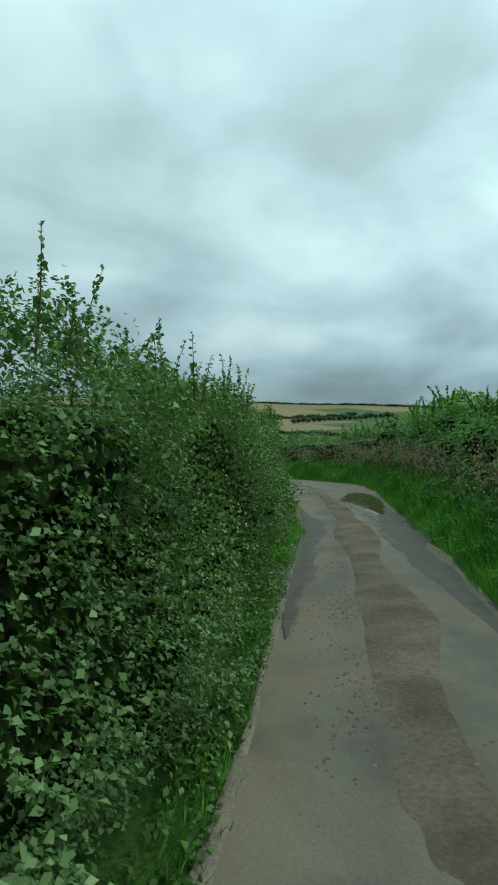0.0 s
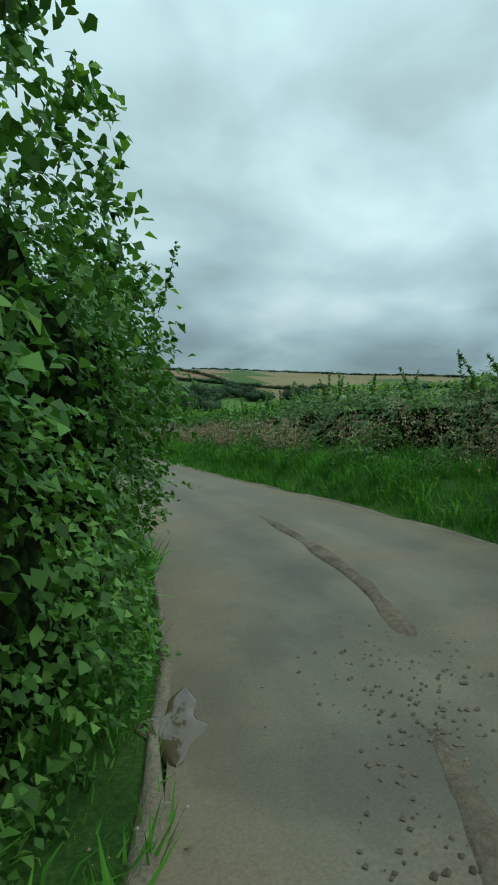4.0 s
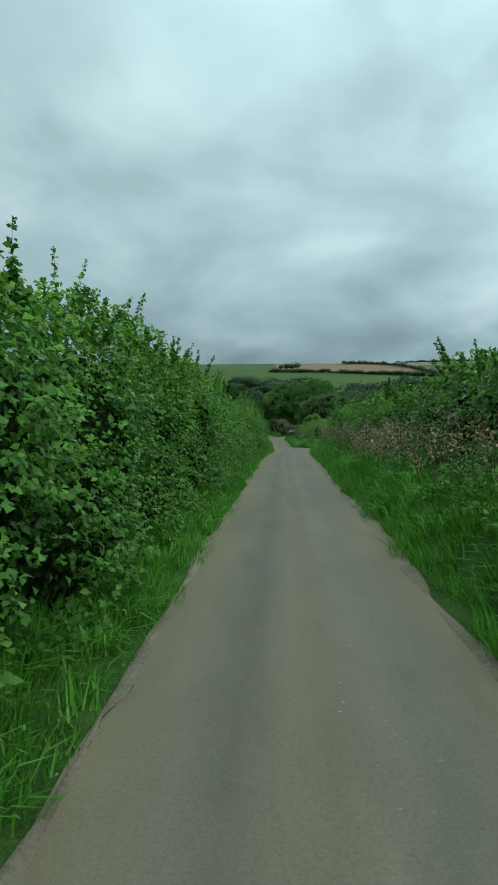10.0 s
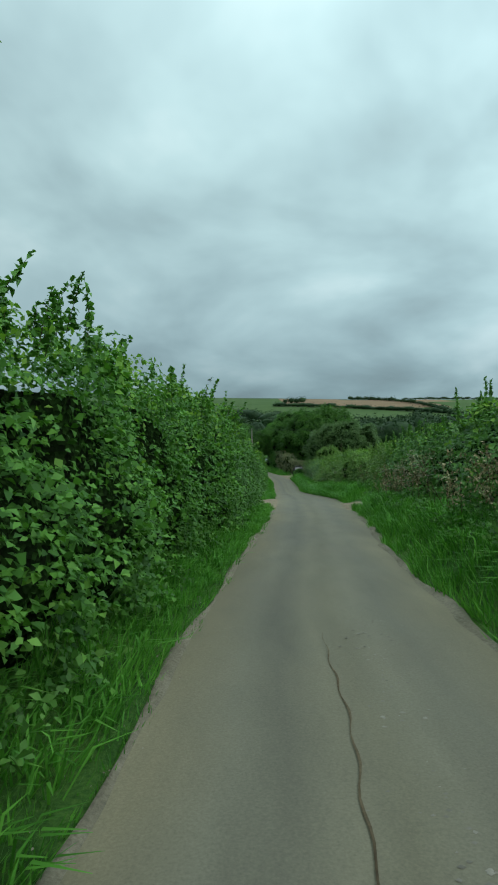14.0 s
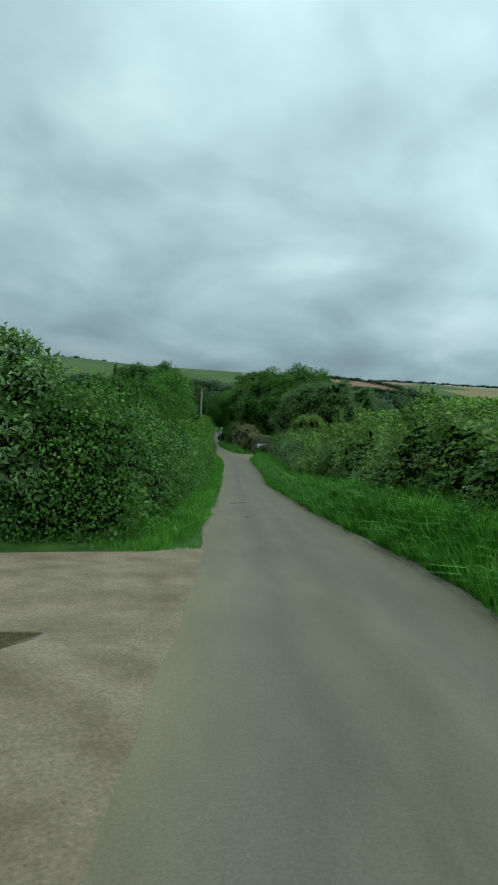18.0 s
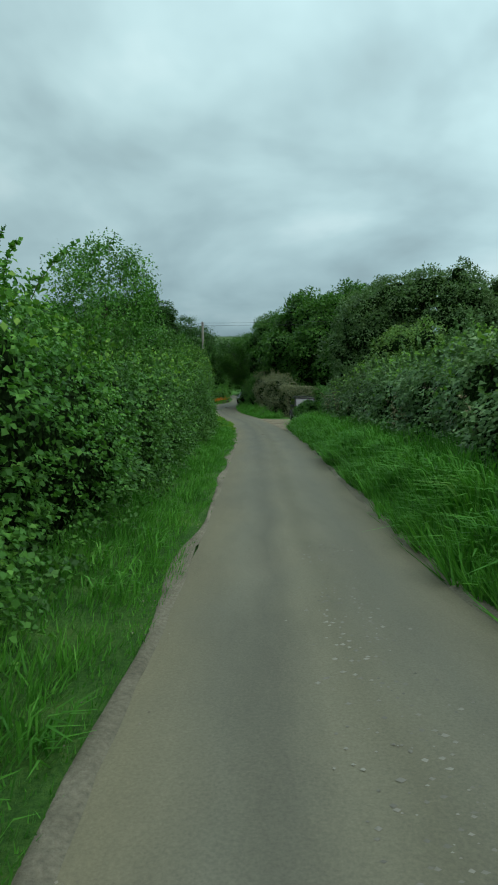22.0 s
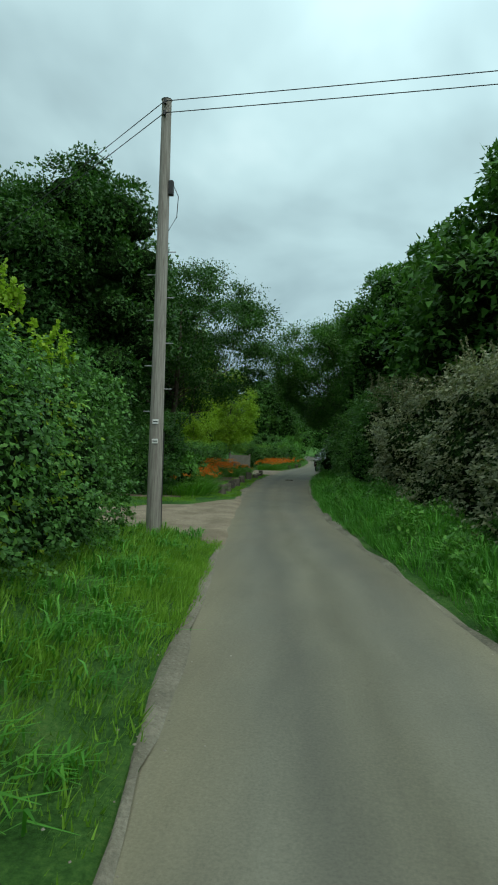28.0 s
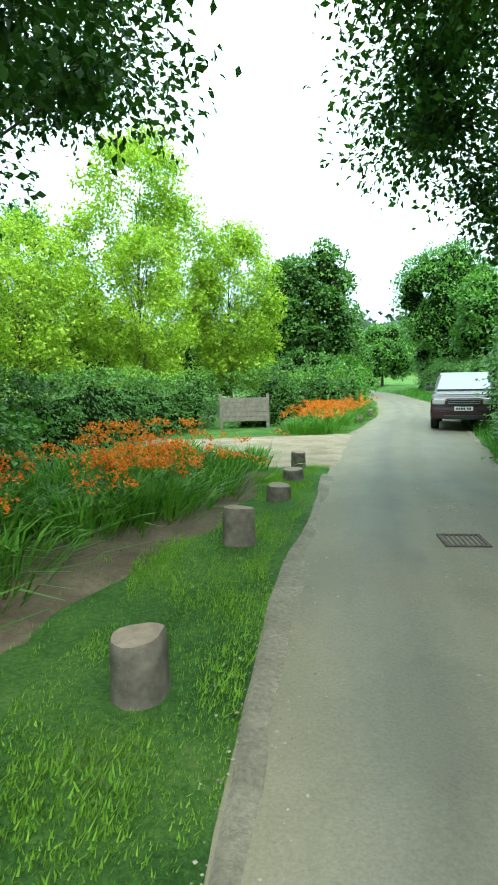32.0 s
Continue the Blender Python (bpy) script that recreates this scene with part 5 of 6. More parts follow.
row(9, 860, 16, 640, 34, 5, 4.0)
row(16, 640, 21, 430, 30, 6, 4.0)
row(14, 900, 46, 760, 80, 3.6, 6.5)
row(24, 560, 36, 620, 30, 5, 4.5)
row(24, 420, 44, 330, 44, 3.5, 4.0)
row(30, 520, 40, 600, 20, 7, 5)
row(-14, 1000, -10, 1000, 8, 6, 6)
row(3, 700, 4.5, 700, 4, 9, 6)
woods("far_hedgerows", spots, "dark hedgerows between far fields", 601, per=120, leaf=0.9)

# mast on the skyline
mx, my = polar(-4.0, 990)
mast = thing("radio_mast", "thin grey mast on the far skyline", "mast", (mx, my, float(height(mx, my)) - 0.3))
STEEL = plain("dull_galvanised_steel", (0.30, 0.31, 0.31), 0.55, 0.6, 0.2)
part("shaft", bm_tube(0.45, 0.3, 14, (0, 0, 7), 8), STEEL, mast)
part("head", bm_tube(0.8, 0.8, 1.4, (0, 0, 13.2), 8), STEEL, mast)

# ---- utility poles and wires ----


def pole_wood():
    M = Mat("weathered_pole_timber")
    mp = M.n("ShaderNodeMapping")
    mp.inputs["Scale"].default_value = (14, 14, 0.8)
    M.l(M.coord(), mp.inputs[0])
    g = M.noise(3.0, 6.0, 0.6, mp.outputs[0])
    M.base(M.ramp(g, [(0.3, (0.17, 0.15, 0.125)), (0.55, (0.28, 0.26, 0.225)), (0.8, (0.38, 0.36, 0.32))])).rough(0.9, spec=0.2).bump(g, 0.6, 0.01)
    return M.m


POLE = pole_wood()
BLACK = plain("black_rubbery_plastic", (0.015, 0.015, 0.016), 0.6, var=0.2)
WHITE_PLATE = plain("white_plate", (0.72, 0.72, 0.68), 0.5, var=0.06)
WIRE = plain("dark_cable", (0.03, 0.03, 0.032), 0.6)


def utility_pole(x, y, tall, label, fittings=True, arm=0.0):
    z = float(height(x, y))
    own = thing("utility_pole", label, "pole", (x, y, z - 0.3))
    lines = [[((0, 0, 0), 0.15), ((0.005, 0, tall * 0.5), 0.125), ((0, 0, tall + 0.3), 0.095)]]
    child("shaft", tube_mesh("shaft", lines, POLE, 16), own)
    part("cap", bm_tube(0.11, 0.02, 0.06, (0, 0, tall + 0.33), 16), STEEL, own, "grey metal cap")
    if arm:
        part("crossarm", bm_box(arm, 0.1, 0.12, (0, -0.1, tall), 0.01), POLE, own)
        for sx in (-0.42, 0, 0.42):
            part("insulator", bm_tube(0.05, 0.03, 0.18, (sx * arm, -0.1, tall + 0.15), 12), BLACK, own)
    if fittings:
        for k in range(9):
            h = 2.7 + k * 0.45
            part("step_bolt", bm_tube(0.011, 0.011, 0.20, ((0.18 if k % 2 else -0.18), 0, h), 8, Matrix.Rotation(math.pi / 2, 4, "Y")), STEEL, own)
        part("junction_box", bm_box(0.09, 0.12, 0.28, (0.15, -0.02, tall - 1.45), 0.015), BLACK, own, "small dark junction box")
        part("cable_sleeve", bm_box(0.06, 0.05, tall * 0.26, (0.12, 0.05, tall * 0.14), 0.01), BLACK, own, "dark cable cover along the foot")
        for h in (2.50, 2.12):
            part("plate", bm_box(0.12, 0.012, 0.09, (0.02, -0.152, h), 0.004), WHITE_PLATE, own, "small white plate")
            part("plate_bar", bm_box(0.09, 0.006, 0.02, (0.02, -0.161, h), 0.001), BLACK, own)
        for a in (0.0, -0.22):
            part("insulator", bm_tube(0.035, 0.025, 0.09, (0.0, -0.13, tall + 0.2 + a), 12), BLACK, own)
        cab = [[((0.15, -0.04, tall - 1.3), 0.008), ((0.32, -0.1, tall - 1.65), 0.008), ((0.30, -0.1, tall - 2.05), 0.008), ((0.13, -0.06, tall - 2.3), 0.008)]]
        child("loop_cable", tube_mesh("loop_cable", cab, WIRE, 6), own)
    return own, z


def wire(a, b, sag, name="overhead_wire"):
    a, b = np.array(a, float), np.array(b, float)
    own = thing(name, "thin dark overhead wire from the timber pole", "wire", tuple(a))
    f = np.linspace(0, 1, 18)
    p = (b - a) * f[:, None] - np.array([0, 0, 1.0]) * (sag * 4 * f * (1 - f))[:, None]
    child("cable", tube_mesh("cable", [[(q, 0.009) for q in p]], WIRE, 5), own)


pole, pz = utility_pole(14.5, 195.85, 8.55, "tall weathered grey timber telegraph pole on a grass corner")
for dz in (8.45, 8.22):
    wire((14.5, 195.7, pz + dz), (60, 190.6, pz + 8.7 + dz - 8.45), 0.3)
    wire((14.5, 195.7, pz + dz), (-20, 226, pz + 8.2 + dz - 8.45), 0.4)
utility_pole(52, 196, 8.0, "timber pole with a crossarm standing in the field", False, 1.7)

# ---- vehicles ----
PAINT = Mat("black_car_paint")
PAINT.base((0.005, 0.005, 0.006)).rough(0.22, spec=0.3)
PAINT.b.inputs["Coat Weight"].default_value = 0.08
PAINT.b.inputs["Coat Roughness"].default_value = 0.04
PAINT = PAINT.m
WINE = Mat("dark_wine_car_paint")
WINE.base((0.035, 0.012, 0.014)).rough(0.22)
WINE.b.inputs["Coat Weight"].default_value = 0.45
WINE.b.inputs["Coat Roughness"].default_value = 0.04
WINE = WINE.m
TYRE = plain("tyre_rubber", (0.018, 0.018, 0.018), 0.85, var=0.3, scale=20, bump=0.4)
ALLOY = plain("alloy", (0.35, 0.35, 0.36), 0.35, 0.9, 0.1)
TRIM = plain("grey_black_plastic", (0.035, 0.036, 0.037), 0.6, var=0.15)
GLASS = Mat("dark_window_glass")
GLASS.base((0.012, 0.016, 0.017)).rough(0.03)
GLASS.b.inputs["Specular IOR Level"].default_value = 0.5
GLASS.b.inputs["IOR"].default_value = 1.5
GLASS = GLASS.m
SKY_GLASS = Mat("silvery_coated_glass")
SKY_GLASS.base((0.05, 0.06, 0.065)).rough(0.03, spec=1.0)
SKY_GLASS.b.inputs["IOR"].default_value = 2.2
SKY_GLASS = SKY_GLASS.m
PALE_GLASS = Mat("pale_reflecting_windscreen_glass")
PALE_GLASS.base((0.045, 0.055, 0.06)).rough(0.04)
PALE_GLASS.b.inputs["IOR"].default_value = 1.75
PALE_GLASS = PALE_GLASS.m
LENS_M = Mat("lamp_lens")
LENS_M.base((0.6, 0.62, 0.62)).rough(0.08, 0.3)
LENS_M = LENS_M.m
LAMP = Mat("lit_fog_lamp")
LAMP.base((0.9, 0.7, 0.4)).rough(0.2)
LAMP.b.inputs["Emission Color"].default_value = (1.0, 0.72, 0.36, 1)
LAMP.b.inputs["Emission Strength"].default_value = 2.2
LAMP = LAMP.m
PLATE = plain("white_number_plate", (0.75, 0.75, 0.72), 0.35, var=0.03)


def prism(side_pts, half_w, bevel=0.03, inset_top=0.0):
    """A body from its outline seen from the side (y, z), as wide as 2 half_w; the upper points lean in by inset_top."""
    bm = bmesh.new()
    zs = [p[1] for p in side_pts]
    lo, hi = min(zs), max(zs)
    L = [bm.verts.new((-(half_w - inset_top * (z - lo) / (hi - lo)), y, z)) for y, z in side_pts]
    R = [bm.verts.new(((half_w - inset_top * (z - lo) / (hi - lo)), y, z)) for y, z in side_pts]
    bm.faces.new(L)
    bm.faces.new(R[::-1])
    n = len(L)
    for i in range(n):
        bm.faces.new((L[i], R[i], R[(i + 1) % n], L[(i + 1) % n]))
    bmesh.ops.recalc_face_normals(bm, faces=bm.faces[:])
    if bevel:
        bmesh.ops.bevel(bm, geom=bm.edges[:], offset=bevel, segments=2, affect="EDGES", profile=0.6)
    return bm


def wheel(own, x, y, r, w):
    m = Matrix.Rotation(math.pi / 2, 4, "Y")
    wh = part("wheel", bm_tube(r * 0.60, r * 0.60, w * 0.9, (x, y, r), 24, m), TRIM, own)
    bm = bmesh.new()
    prof = [(r * 0.62, -w / 2), (r * 0.93, -w / 2), (r, -w * 0.36), (r, w * 0.36), (r * 0.93, w / 2), (r * 0.62, w / 2)]
    seg = 28
    rings = [[bm.verts.new((x + b, y + a * math.cos(t * 2 * math.pi / seg), r + a * math.sin(t * 2 * math.pi / seg))) for a, b in prof] for t in range(seg)]
    for t in range(seg):
        p, q = rings[t], rings[(t + 1) % seg]
        for k in range(len(prof)):
            j = (k + 1) % len(prof)
            bm.faces.new((p[k], q[k], q[j], p[j]))
    part("tyre", bm, TYRE, wh, "black rubber tyre", True)
    sx = 1 if x > 0 else -1
    for k in range(5):
        a = k * 2 * math.pi / 5
        part("spoke", bm_box(0.03, r * 0.12, r * 0.5, (x + sx * w * 0.45, y + math.sin(a) * r * 0.3, r + math.cos(a) * r * 0.3), 0.008, 1, Matrix.Rotation(-a, 4, "X")), ALLOY, wh)
    part("hub", bm_tube(r * 0.13, r * 0.13, 0.05, (x + sx * w * 0.45, y, r), 12, m), ALLOY, wh)


def off_roader(x, y, turn):
    """A small boxy two-door off-roader. Its front faces -y."""
    z = float(height(x, y)) + 0.05
    own = thing("off_road_car", "small boxy black off-road car waiting in a passing place, lamps lit", "car", (x, y, z), turn)
    W = 0.76
    part("body", prism([(-1.62, 0.46), (-1.66, 0.62), (-1.66, 0.98), (-1.58, 1.04), (-0.52, 1.10), (1.62, 1.12), (1.66, 0.5), (1.5, 0.42), (-1.5, 0.40)], W, 0.035), PAINT, own)
    part("cabin", prism([(-0.62, 1.08), (-0.36, 1.62), (-0.28, 1.66), (1.58, 1.66), (1.64, 1.08)], W - 0.02, 0.03, 0.07), PAINT, own, "upright black cabin")
    part("roof", prism([(-0.36, 1.655), (-0.3, 1.715), (1.55, 1.715), (1.6, 1.655)], W - 0.08, 0.02, 0.04), PAINT, own)
    bm = bmesh.new()
    vs = [bm.verts.new(p) for p in ((-0.66, -0.618, 1.13), (0.66, -0.618, 1.13), (0.61, -0.385, 1.60), (-0.61, -0.385, 1.60))]
    bm.faces.new(vs)
    r = bmesh.ops.extrude_face_region(bm, geom=bm.faces[:])
    bmesh.ops.translate(bm, verts=[v for v in r["geom"] if isinstance(v, bmesh.types.BMVert)], vec=(0, -0.02, 0.008))
    bmesh.ops.recalc_face_normals(bm, faces=bm.faces[:])
    part("windscreen", bm, PALE_GLASS, own, "pale sky-reflecting windscreen")
    for s in (-1, 1):
        for a, b in ((-0.42, 0.42), (0.5, 1.5)):
            bm = bmesh.new()
            lead = 0.16 if a < 0 else 0.0
            vs = [bm.verts.new((s * (0.742 - 0.05 * k), yy, zz)) for yy, zz, k in ((a, 1.14, 0), (b, 1.14, 0), (b, 1.58, 1), (a + lead, 1.58, 1))]
            bm.faces.new(vs)
            r = bmesh.ops.extrude_face_region(bm, geom=bm.faces[:])
            bmesh.ops.translate(bm, verts=[v for v in r["geom"] if isinstance(v, bmesh.types.BMVert)], vec=(s * 0.012, 0, 0))
            bmesh.ops.recalc_face_normals(bm, faces=bm.faces[:])
            part("side_window", bm, GLASS, own)
        part("door", bm_box(0.012, 0.98, 0.58, (s * 0.765, 0.0, 0.78), 0.005), PAINT, own)
        part("door_handle", bm_box(0.03, 0.14, 0.03, (s * 0.78, 0.36, 0.96), 0.01), TRIM, own)
        mir = part("wing_mirror", bm_box(0.2, 0.1, 0.16, (s * 0.93, -0.42, 1.16), 0.03), TRIM, own)
        part("mirror_arm", bm_box(0.14, 0.04, 0.04, (s * 0.82, -0.42, 1.12), 0.01), TRIM, mir)
        part("headlight", bm_tube(0.105, 0.105, 0.05, (s * 0.52, -1.675, 0.86), 24, Matrix.Rotation(math.pi / 2, 4, "X"), 0.01), LENS_M, own, "round clear headlight")
        part("indicator", bm_tube(0.045, 0.045, 0.04, (s * 0.69, -1.672, 0.90), 16, Matrix.Rotation(math.pi / 2, 4, "X")), TRIM, own)
        part("fog_lamp", bm_tube(0.055, 0.055, 0.04, (s * 0.60, -1.80, 0.53), 18, Matrix.Rotation(math.pi / 2, 4, "X")), LAMP, own, "glowing warm fog lamp")
        part("sill", bm_box(0.10, 1.35, 0.10, (s * 0.75, 0, 0.42), 0.02), TRIM, own)
        for yy in (-1.12, 1.13):
            bm = bmesh.new()
            seg, ro, ri = 14, 0.45, 0.36
            ring = []
            for k in range(seg + 1):
                t = math.pi * k / seg
                ring.append([bm.verts.new((s * xx, yy + q * math.cos(t), 0.36 + q * math.sin(t))) for xx in (0.70, 0.83) for q in (ri, ro)])
            for p, q in zip(ring, ring[1:]):
                for a, b in ((0, 1), (1, 3), (3, 2), (2, 0)):
                    bm.faces.new((p[a], p[b], q[b], q[a]))
            bm.faces.new([ring[0][k] for k in (0, 1, 3, 2)])
            bm.faces.new([ring[-1][k] for k in (0, 2, 3, 1)])
            bmesh.ops.recalc_face_normals(bm, faces=bm.faces[:])
            part("wheel_arch", bm, TRIM, own, "flared grey plastic wheel arch")
            wheel(own, s * 0.71, yy, 0.345, 0.21)
        part("roof_bar", bm_box(0.03, 1.5, 0.03, (s * 0.55, 0.6, 1.77), 0.01), TRIM, own)
    part("grille", bm_box(1.25, 0.04, 0.24, (0, -1.67, 0.85), 0.015), BLACK, own)
    for k in range(5):
        part("grille_slot", bm_box(0.06, 0.03, 0.17, ((k - 2) * 0.11, -1.695, 0.86), 0.008), TRIM, own)
    part("front_bumper", prism([(-1.78, 0.40), (-1.80, 0.60), (-1.72, 0.66), (-1.60, 0.66), (-1.58, 0.36)], 0.80, 0.03), TRIM, own)
    plate = part("number_plate", bm_box(0.50, 0.012, 0.11, (0, -1.815, 0.52), 0.004), PLATE, own, "white number plate")
    for k in range(6):
        part("plate_bar", bm_box(0.045, 0.004, 0.06, (-0.17 + k * 0.065 + (0.03 if k > 3 else 0), -1.825, 0.52), 0.001, 1), BLACK, plate)
    for k in (-0.35, 0.2, 0.8):
        part("rack_bar", bm_box(1.2, 0.04, 0.03, (0, 0.6 + k, 1.785), 0.01), TRIM, own)
    for s in (-0.3, 0.25):
        part("wiper", bm_box(0.5, 0.015, 0.015, (s, -0.645, 1.15), 0.004, 1, Matrix.Rotation(0.12, 4, "Y")), BLACK, own)
    part("bonnet", bm_box(1.26, 0.92, 0.03, (0, -1.08, 1.085), 0.012, 2, Matrix.Rotation(0.055, 4, "X")), PAINT, own)
    return own


def suv(x, y, turn):
    """A large dark SUV. Its front faces -y."""
    z = float(height(x, y)) + 0.05
    own = thing("parked_suv", "large dark wine-coloured SUV half tucked into the hedge", "car", (x, y, z), turn)
    W = 0.95
    part("body", prism([(-2.2, 0.38), (-2.26, 0.62), (-2.2, 0.95), (-2.05, 1.06), (-0.95, 1.16), (2.2, 1.20), (2.3, 0.6), (2.2, 0.36)], W, 0.07, 0.04), WINE, own)
    part("cabin", prism([(-1.0, 1.12), (-0.25, 1.66), (-0.05, 1.72), (1.75, 1.70), (2.22, 1.16)], W - 0.05, 0.05, 0.16), WINE, own)
    bm = bmesh.new()
    vs = [bm.verts.new(p) for p in ((-0.80, -0.985, 1.17), (0.80, -0.985, 1.17), (0.68, -0.30, 1.655), (-0.68, -0.30, 1.655))]
    bm.faces.new(vs)
    r = bmesh.ops.extrude_face_region(bm, geom=bm.faces[:])
    bmesh.ops.translate(bm, verts=[v for v in r["geom"] if isinstance(v, bmesh.types.BMVert)], vec=(0, -0.025, 0.03))
    bmesh.ops.recalc_face_normals(bm, faces=bm.faces[:])
    part("windscreen", bm, SKY_GLASS, own, "bright sky-reflecting windscreen")
    for s in (-1, 1):
        for a, b in ((-0.5, 0.45), (0.55, 1.5)):
            bm = bmesh.new()
            lead = 0.35 if a < 0 else 0.0
            vs = [bm.verts.new((s * (0.885 - 0.10 * k), yy, zz)) for yy, zz, k in ((a, 1.24, 0), (b, 1.24, 0), (b, 1.6, 1), (a + lead, 1.6, 1))]
            bm.faces.new(vs)
            r = bmesh.ops.extrude_face_region(bm, geom=bm.faces[:])
            bmesh.ops.translate(bm, verts=[v for v in r["geom"] if isinstance(v, bmesh.types.BMVert)], vec=(s * 0.02, 0, 0))
            bmesh.ops.recalc_face_normals(bm, faces=bm.faces[:])
            part("side_window", bm, GLASS, own)
        mir = part("wing_mirror", bm_box(0.22, 0.12, 0.16, (s * 1.06, -0.62, 1.22), 0.04), TRIM, own)
        part("mirror_arm", bm_box(0.12, 0.05, 0.05, (s * 0.93, -0.62, 1.17), 0.01), TRIM, mir)
        part("headlight", bm_box(0.36, 0.12, 0.17, (s * 0.70, -2.19, 0.86), 0.04), LENS_M, own, "large clear headlight")
        part("fog_lamp", bm_box(0.20, 0.05, 0.07, (s * 0.68, -2.245, 0.53), 0.02), LENS_M, own)
        for yy in (-1.42, 1.42):
            wheel(own, s * 0.83, yy, 0.36, 0.24)
    part("grille", bm_box(0.92, 0.05, 0.20, (0, -2.245, 0.86), 0.02), BLACK, own)
    for k in range(3):
        part("grille_bar", bm_box(0.88, 0.03, 0.018, (0, -2.28, 0.80 + k * 0.06), 0.004), ALLOY, own)
    part("front_bumper", bm_box(1.84, 0.12, 0.26, (0, -2.24, 0.48), 0.05), WINE, own)
    part("lower_intake", bm_box(1.1, 0.06, 0.12, (0, -2.30, 0.40), 0.02), BLACK, own)
    plate = part("number_plate", bm_box(0.52, 0.014, 0.115, (0, -2.315, 0.66), 0.004), PLATE, own, "white number plate")
    for k in range(6):
        part("plate_bar", bm_box(0.048, 0.004, 0.065, (-0.18 + k * 0.066 + (0.03 if k > 3 else 0), -2.324, 0.66), 0.001, 1), BLACK, plate)
    part("bonnet", bm_box(1.5, 1.1, 0.04, (0, -1.5, 1.10), 0.02, 2, Matrix.Rotation(0.085, 4, "X")), WINE, own)
    return own


off_roader(22.35, 183.9, 4)
suv(18.5, 231.9, -10)

# ---- flower bed ----


def crocosmia(x, y, tall, seed, spread=0.55, sprays=(3, 7, 12, 18), wide=0.026):
    rs = np.random.RandomState(seed)
    own = thing("crocosmia_clump", "clump of orange crocosmia with arching green strap leaves", "flowers", (x, y, float(height(x, y))), group="roadside flower bed")
    n = 160
    P = np.stack([rs.normal(0, spread * 0.45, n), rs.normal(0, spread * 0.45, n), np.zeros(n)], -1)
    out = P * 1.0 / spread
    D = out * 0.6 + np.array([0, 0, 1.0]) + rs.normal(0, 0.12, (n, 3))
    B = np.stack([out[:, 0] * 1.1 + rs.normal(0, 0.3, n), out[:, 1] * 1.1 + rs.normal(0, 0.3, n), -0.35 + 0 * out[:, 0]], -1)
    child("leaf_tuft", blade_mesh("leaf_tuft", P, D, B, tall * rs.uniform(0.7, 1.1, n), wide, STRAP), own, kind="stuff")
    lines, fl = [], []
    for _ in range(int(rs.choice(sprays))):
        a = np.array([rs.normal(0, spread * 0.4), rs.normal(0, spread * 0.4), 0])
        d = np.array([a[0] * 0.7 + rs.normal(0, 0.15), a[1] * 0.7 + rs.normal(0, 0.15), 1.0])
        h = tall * rs.uniform(0.85, 1.12)
        tip = a + d * h
        arch = np.array([d[0] + rs.normal(0, 0.3), d[1] + rs.normal(0, 0.3), -0.05])
        arch = arch / np.linalg.norm(arch) * 0.26
        lines.append([(a, 0.005), (a + d * h * 0.6, 0.004), (tip, 0.003), (tip + arch, 0.002)])
        k = 24
        t = rs.uniform(-0.15, 1, k)[:, None]
        fl.append(tip + arch * t + rs.normal(0, 0.028, (k, 3)) + [0, 0, 0.02])
    child("stem_tuft", tube_mesh("stem_tuft", lines, STRAP, 3), own, kind="stuff")
    F = np.concatenate(fl)
    m = len(F)
    child("flower_spray", leaf_mesh("flower_spray", F, rs.normal(0, 1, (m, 3)) + [0, 0, 0.5], rs.normal(0, 1, (m, 3)), 0.047 * rs.uniform(0.7, 1.3, m), 0.031, ORANGE), own, "vivid orange florets", kind="stuff")
    return own


rs = np.random.RandomState(77)
for y in np.arange(206.6, 222.3, 0.70):
    front = float(np.interp(y, [205, 208, 209.7, 213, 215, 216.5, 217.6, 218.6, 222.3], [1.3, 1.5, 1.6, 1.85, 2.05, 2.1, 1.55, 1.2, 1.05]))
    for k in range(4):
        d = front + 0.62 + 0.66 * k + rs.normal(0, 0.16)
        drift = wave(np.array(y), np.array(d * 1.3), seed=64, size=0.9) + 0.9 * (208.4 < y < 213) - 0.5 * (k == 3) - 2.0 * (y < 208) - 0.55 * (y > 213.5) * (k != 1)
        bloom = (14, 18, 22) if drift > 0.25 else (5, 8, 11) if drift > -0.45 else (1, 1, 2)
        crocosmia(float(XL(y)) - d, float(y + rs.normal(0, 0.2)), rs.uniform(0.62, 0.84) + 0.06 * k, int(900 + y * 10 + k), 0.5, bloom)
for i, (x, y) in enumerate(((13.25, 204.7), (12.6, 204.9), (13.4, 205.4), (12.8, 205.6), (13.35, 206.1), (12.9, 206.4), (13.3, 206.8), (12.8, 207.1))):
    crocosmia(x - 0.1, y, rs.uniform(0.66, 0.84), 2900 + i, 0.55, (1, 1, 2), 0.03)
for y in np.arange(229.6, 240.5, 0.85):
    for k in range(2):
        d = 0.95 + 0.75 * k
        crocosmia(float(XL(y)) - d, float(y), rs.uniform(0.55, 0.75), int(1900 + y * 10 + k))

# log posts and stones along the garden edge
CUT = plain("weathered_log", (0.13, 0.115, 0.09), 0.92, var=0.4, scale=9, bump=0.7, spec=0.2)
CUT_TOP = plain("cut_log_face", (0.21, 0.165, 0.12), 0.9, var=0.25, scale=14, bump=0.3, spec=0.2)
DARK_END = plain("dark_end_grain", (0.055, 0.048, 0.04), 0.9, var=0.4, scale=16, bump=0.5, spec=0.2)


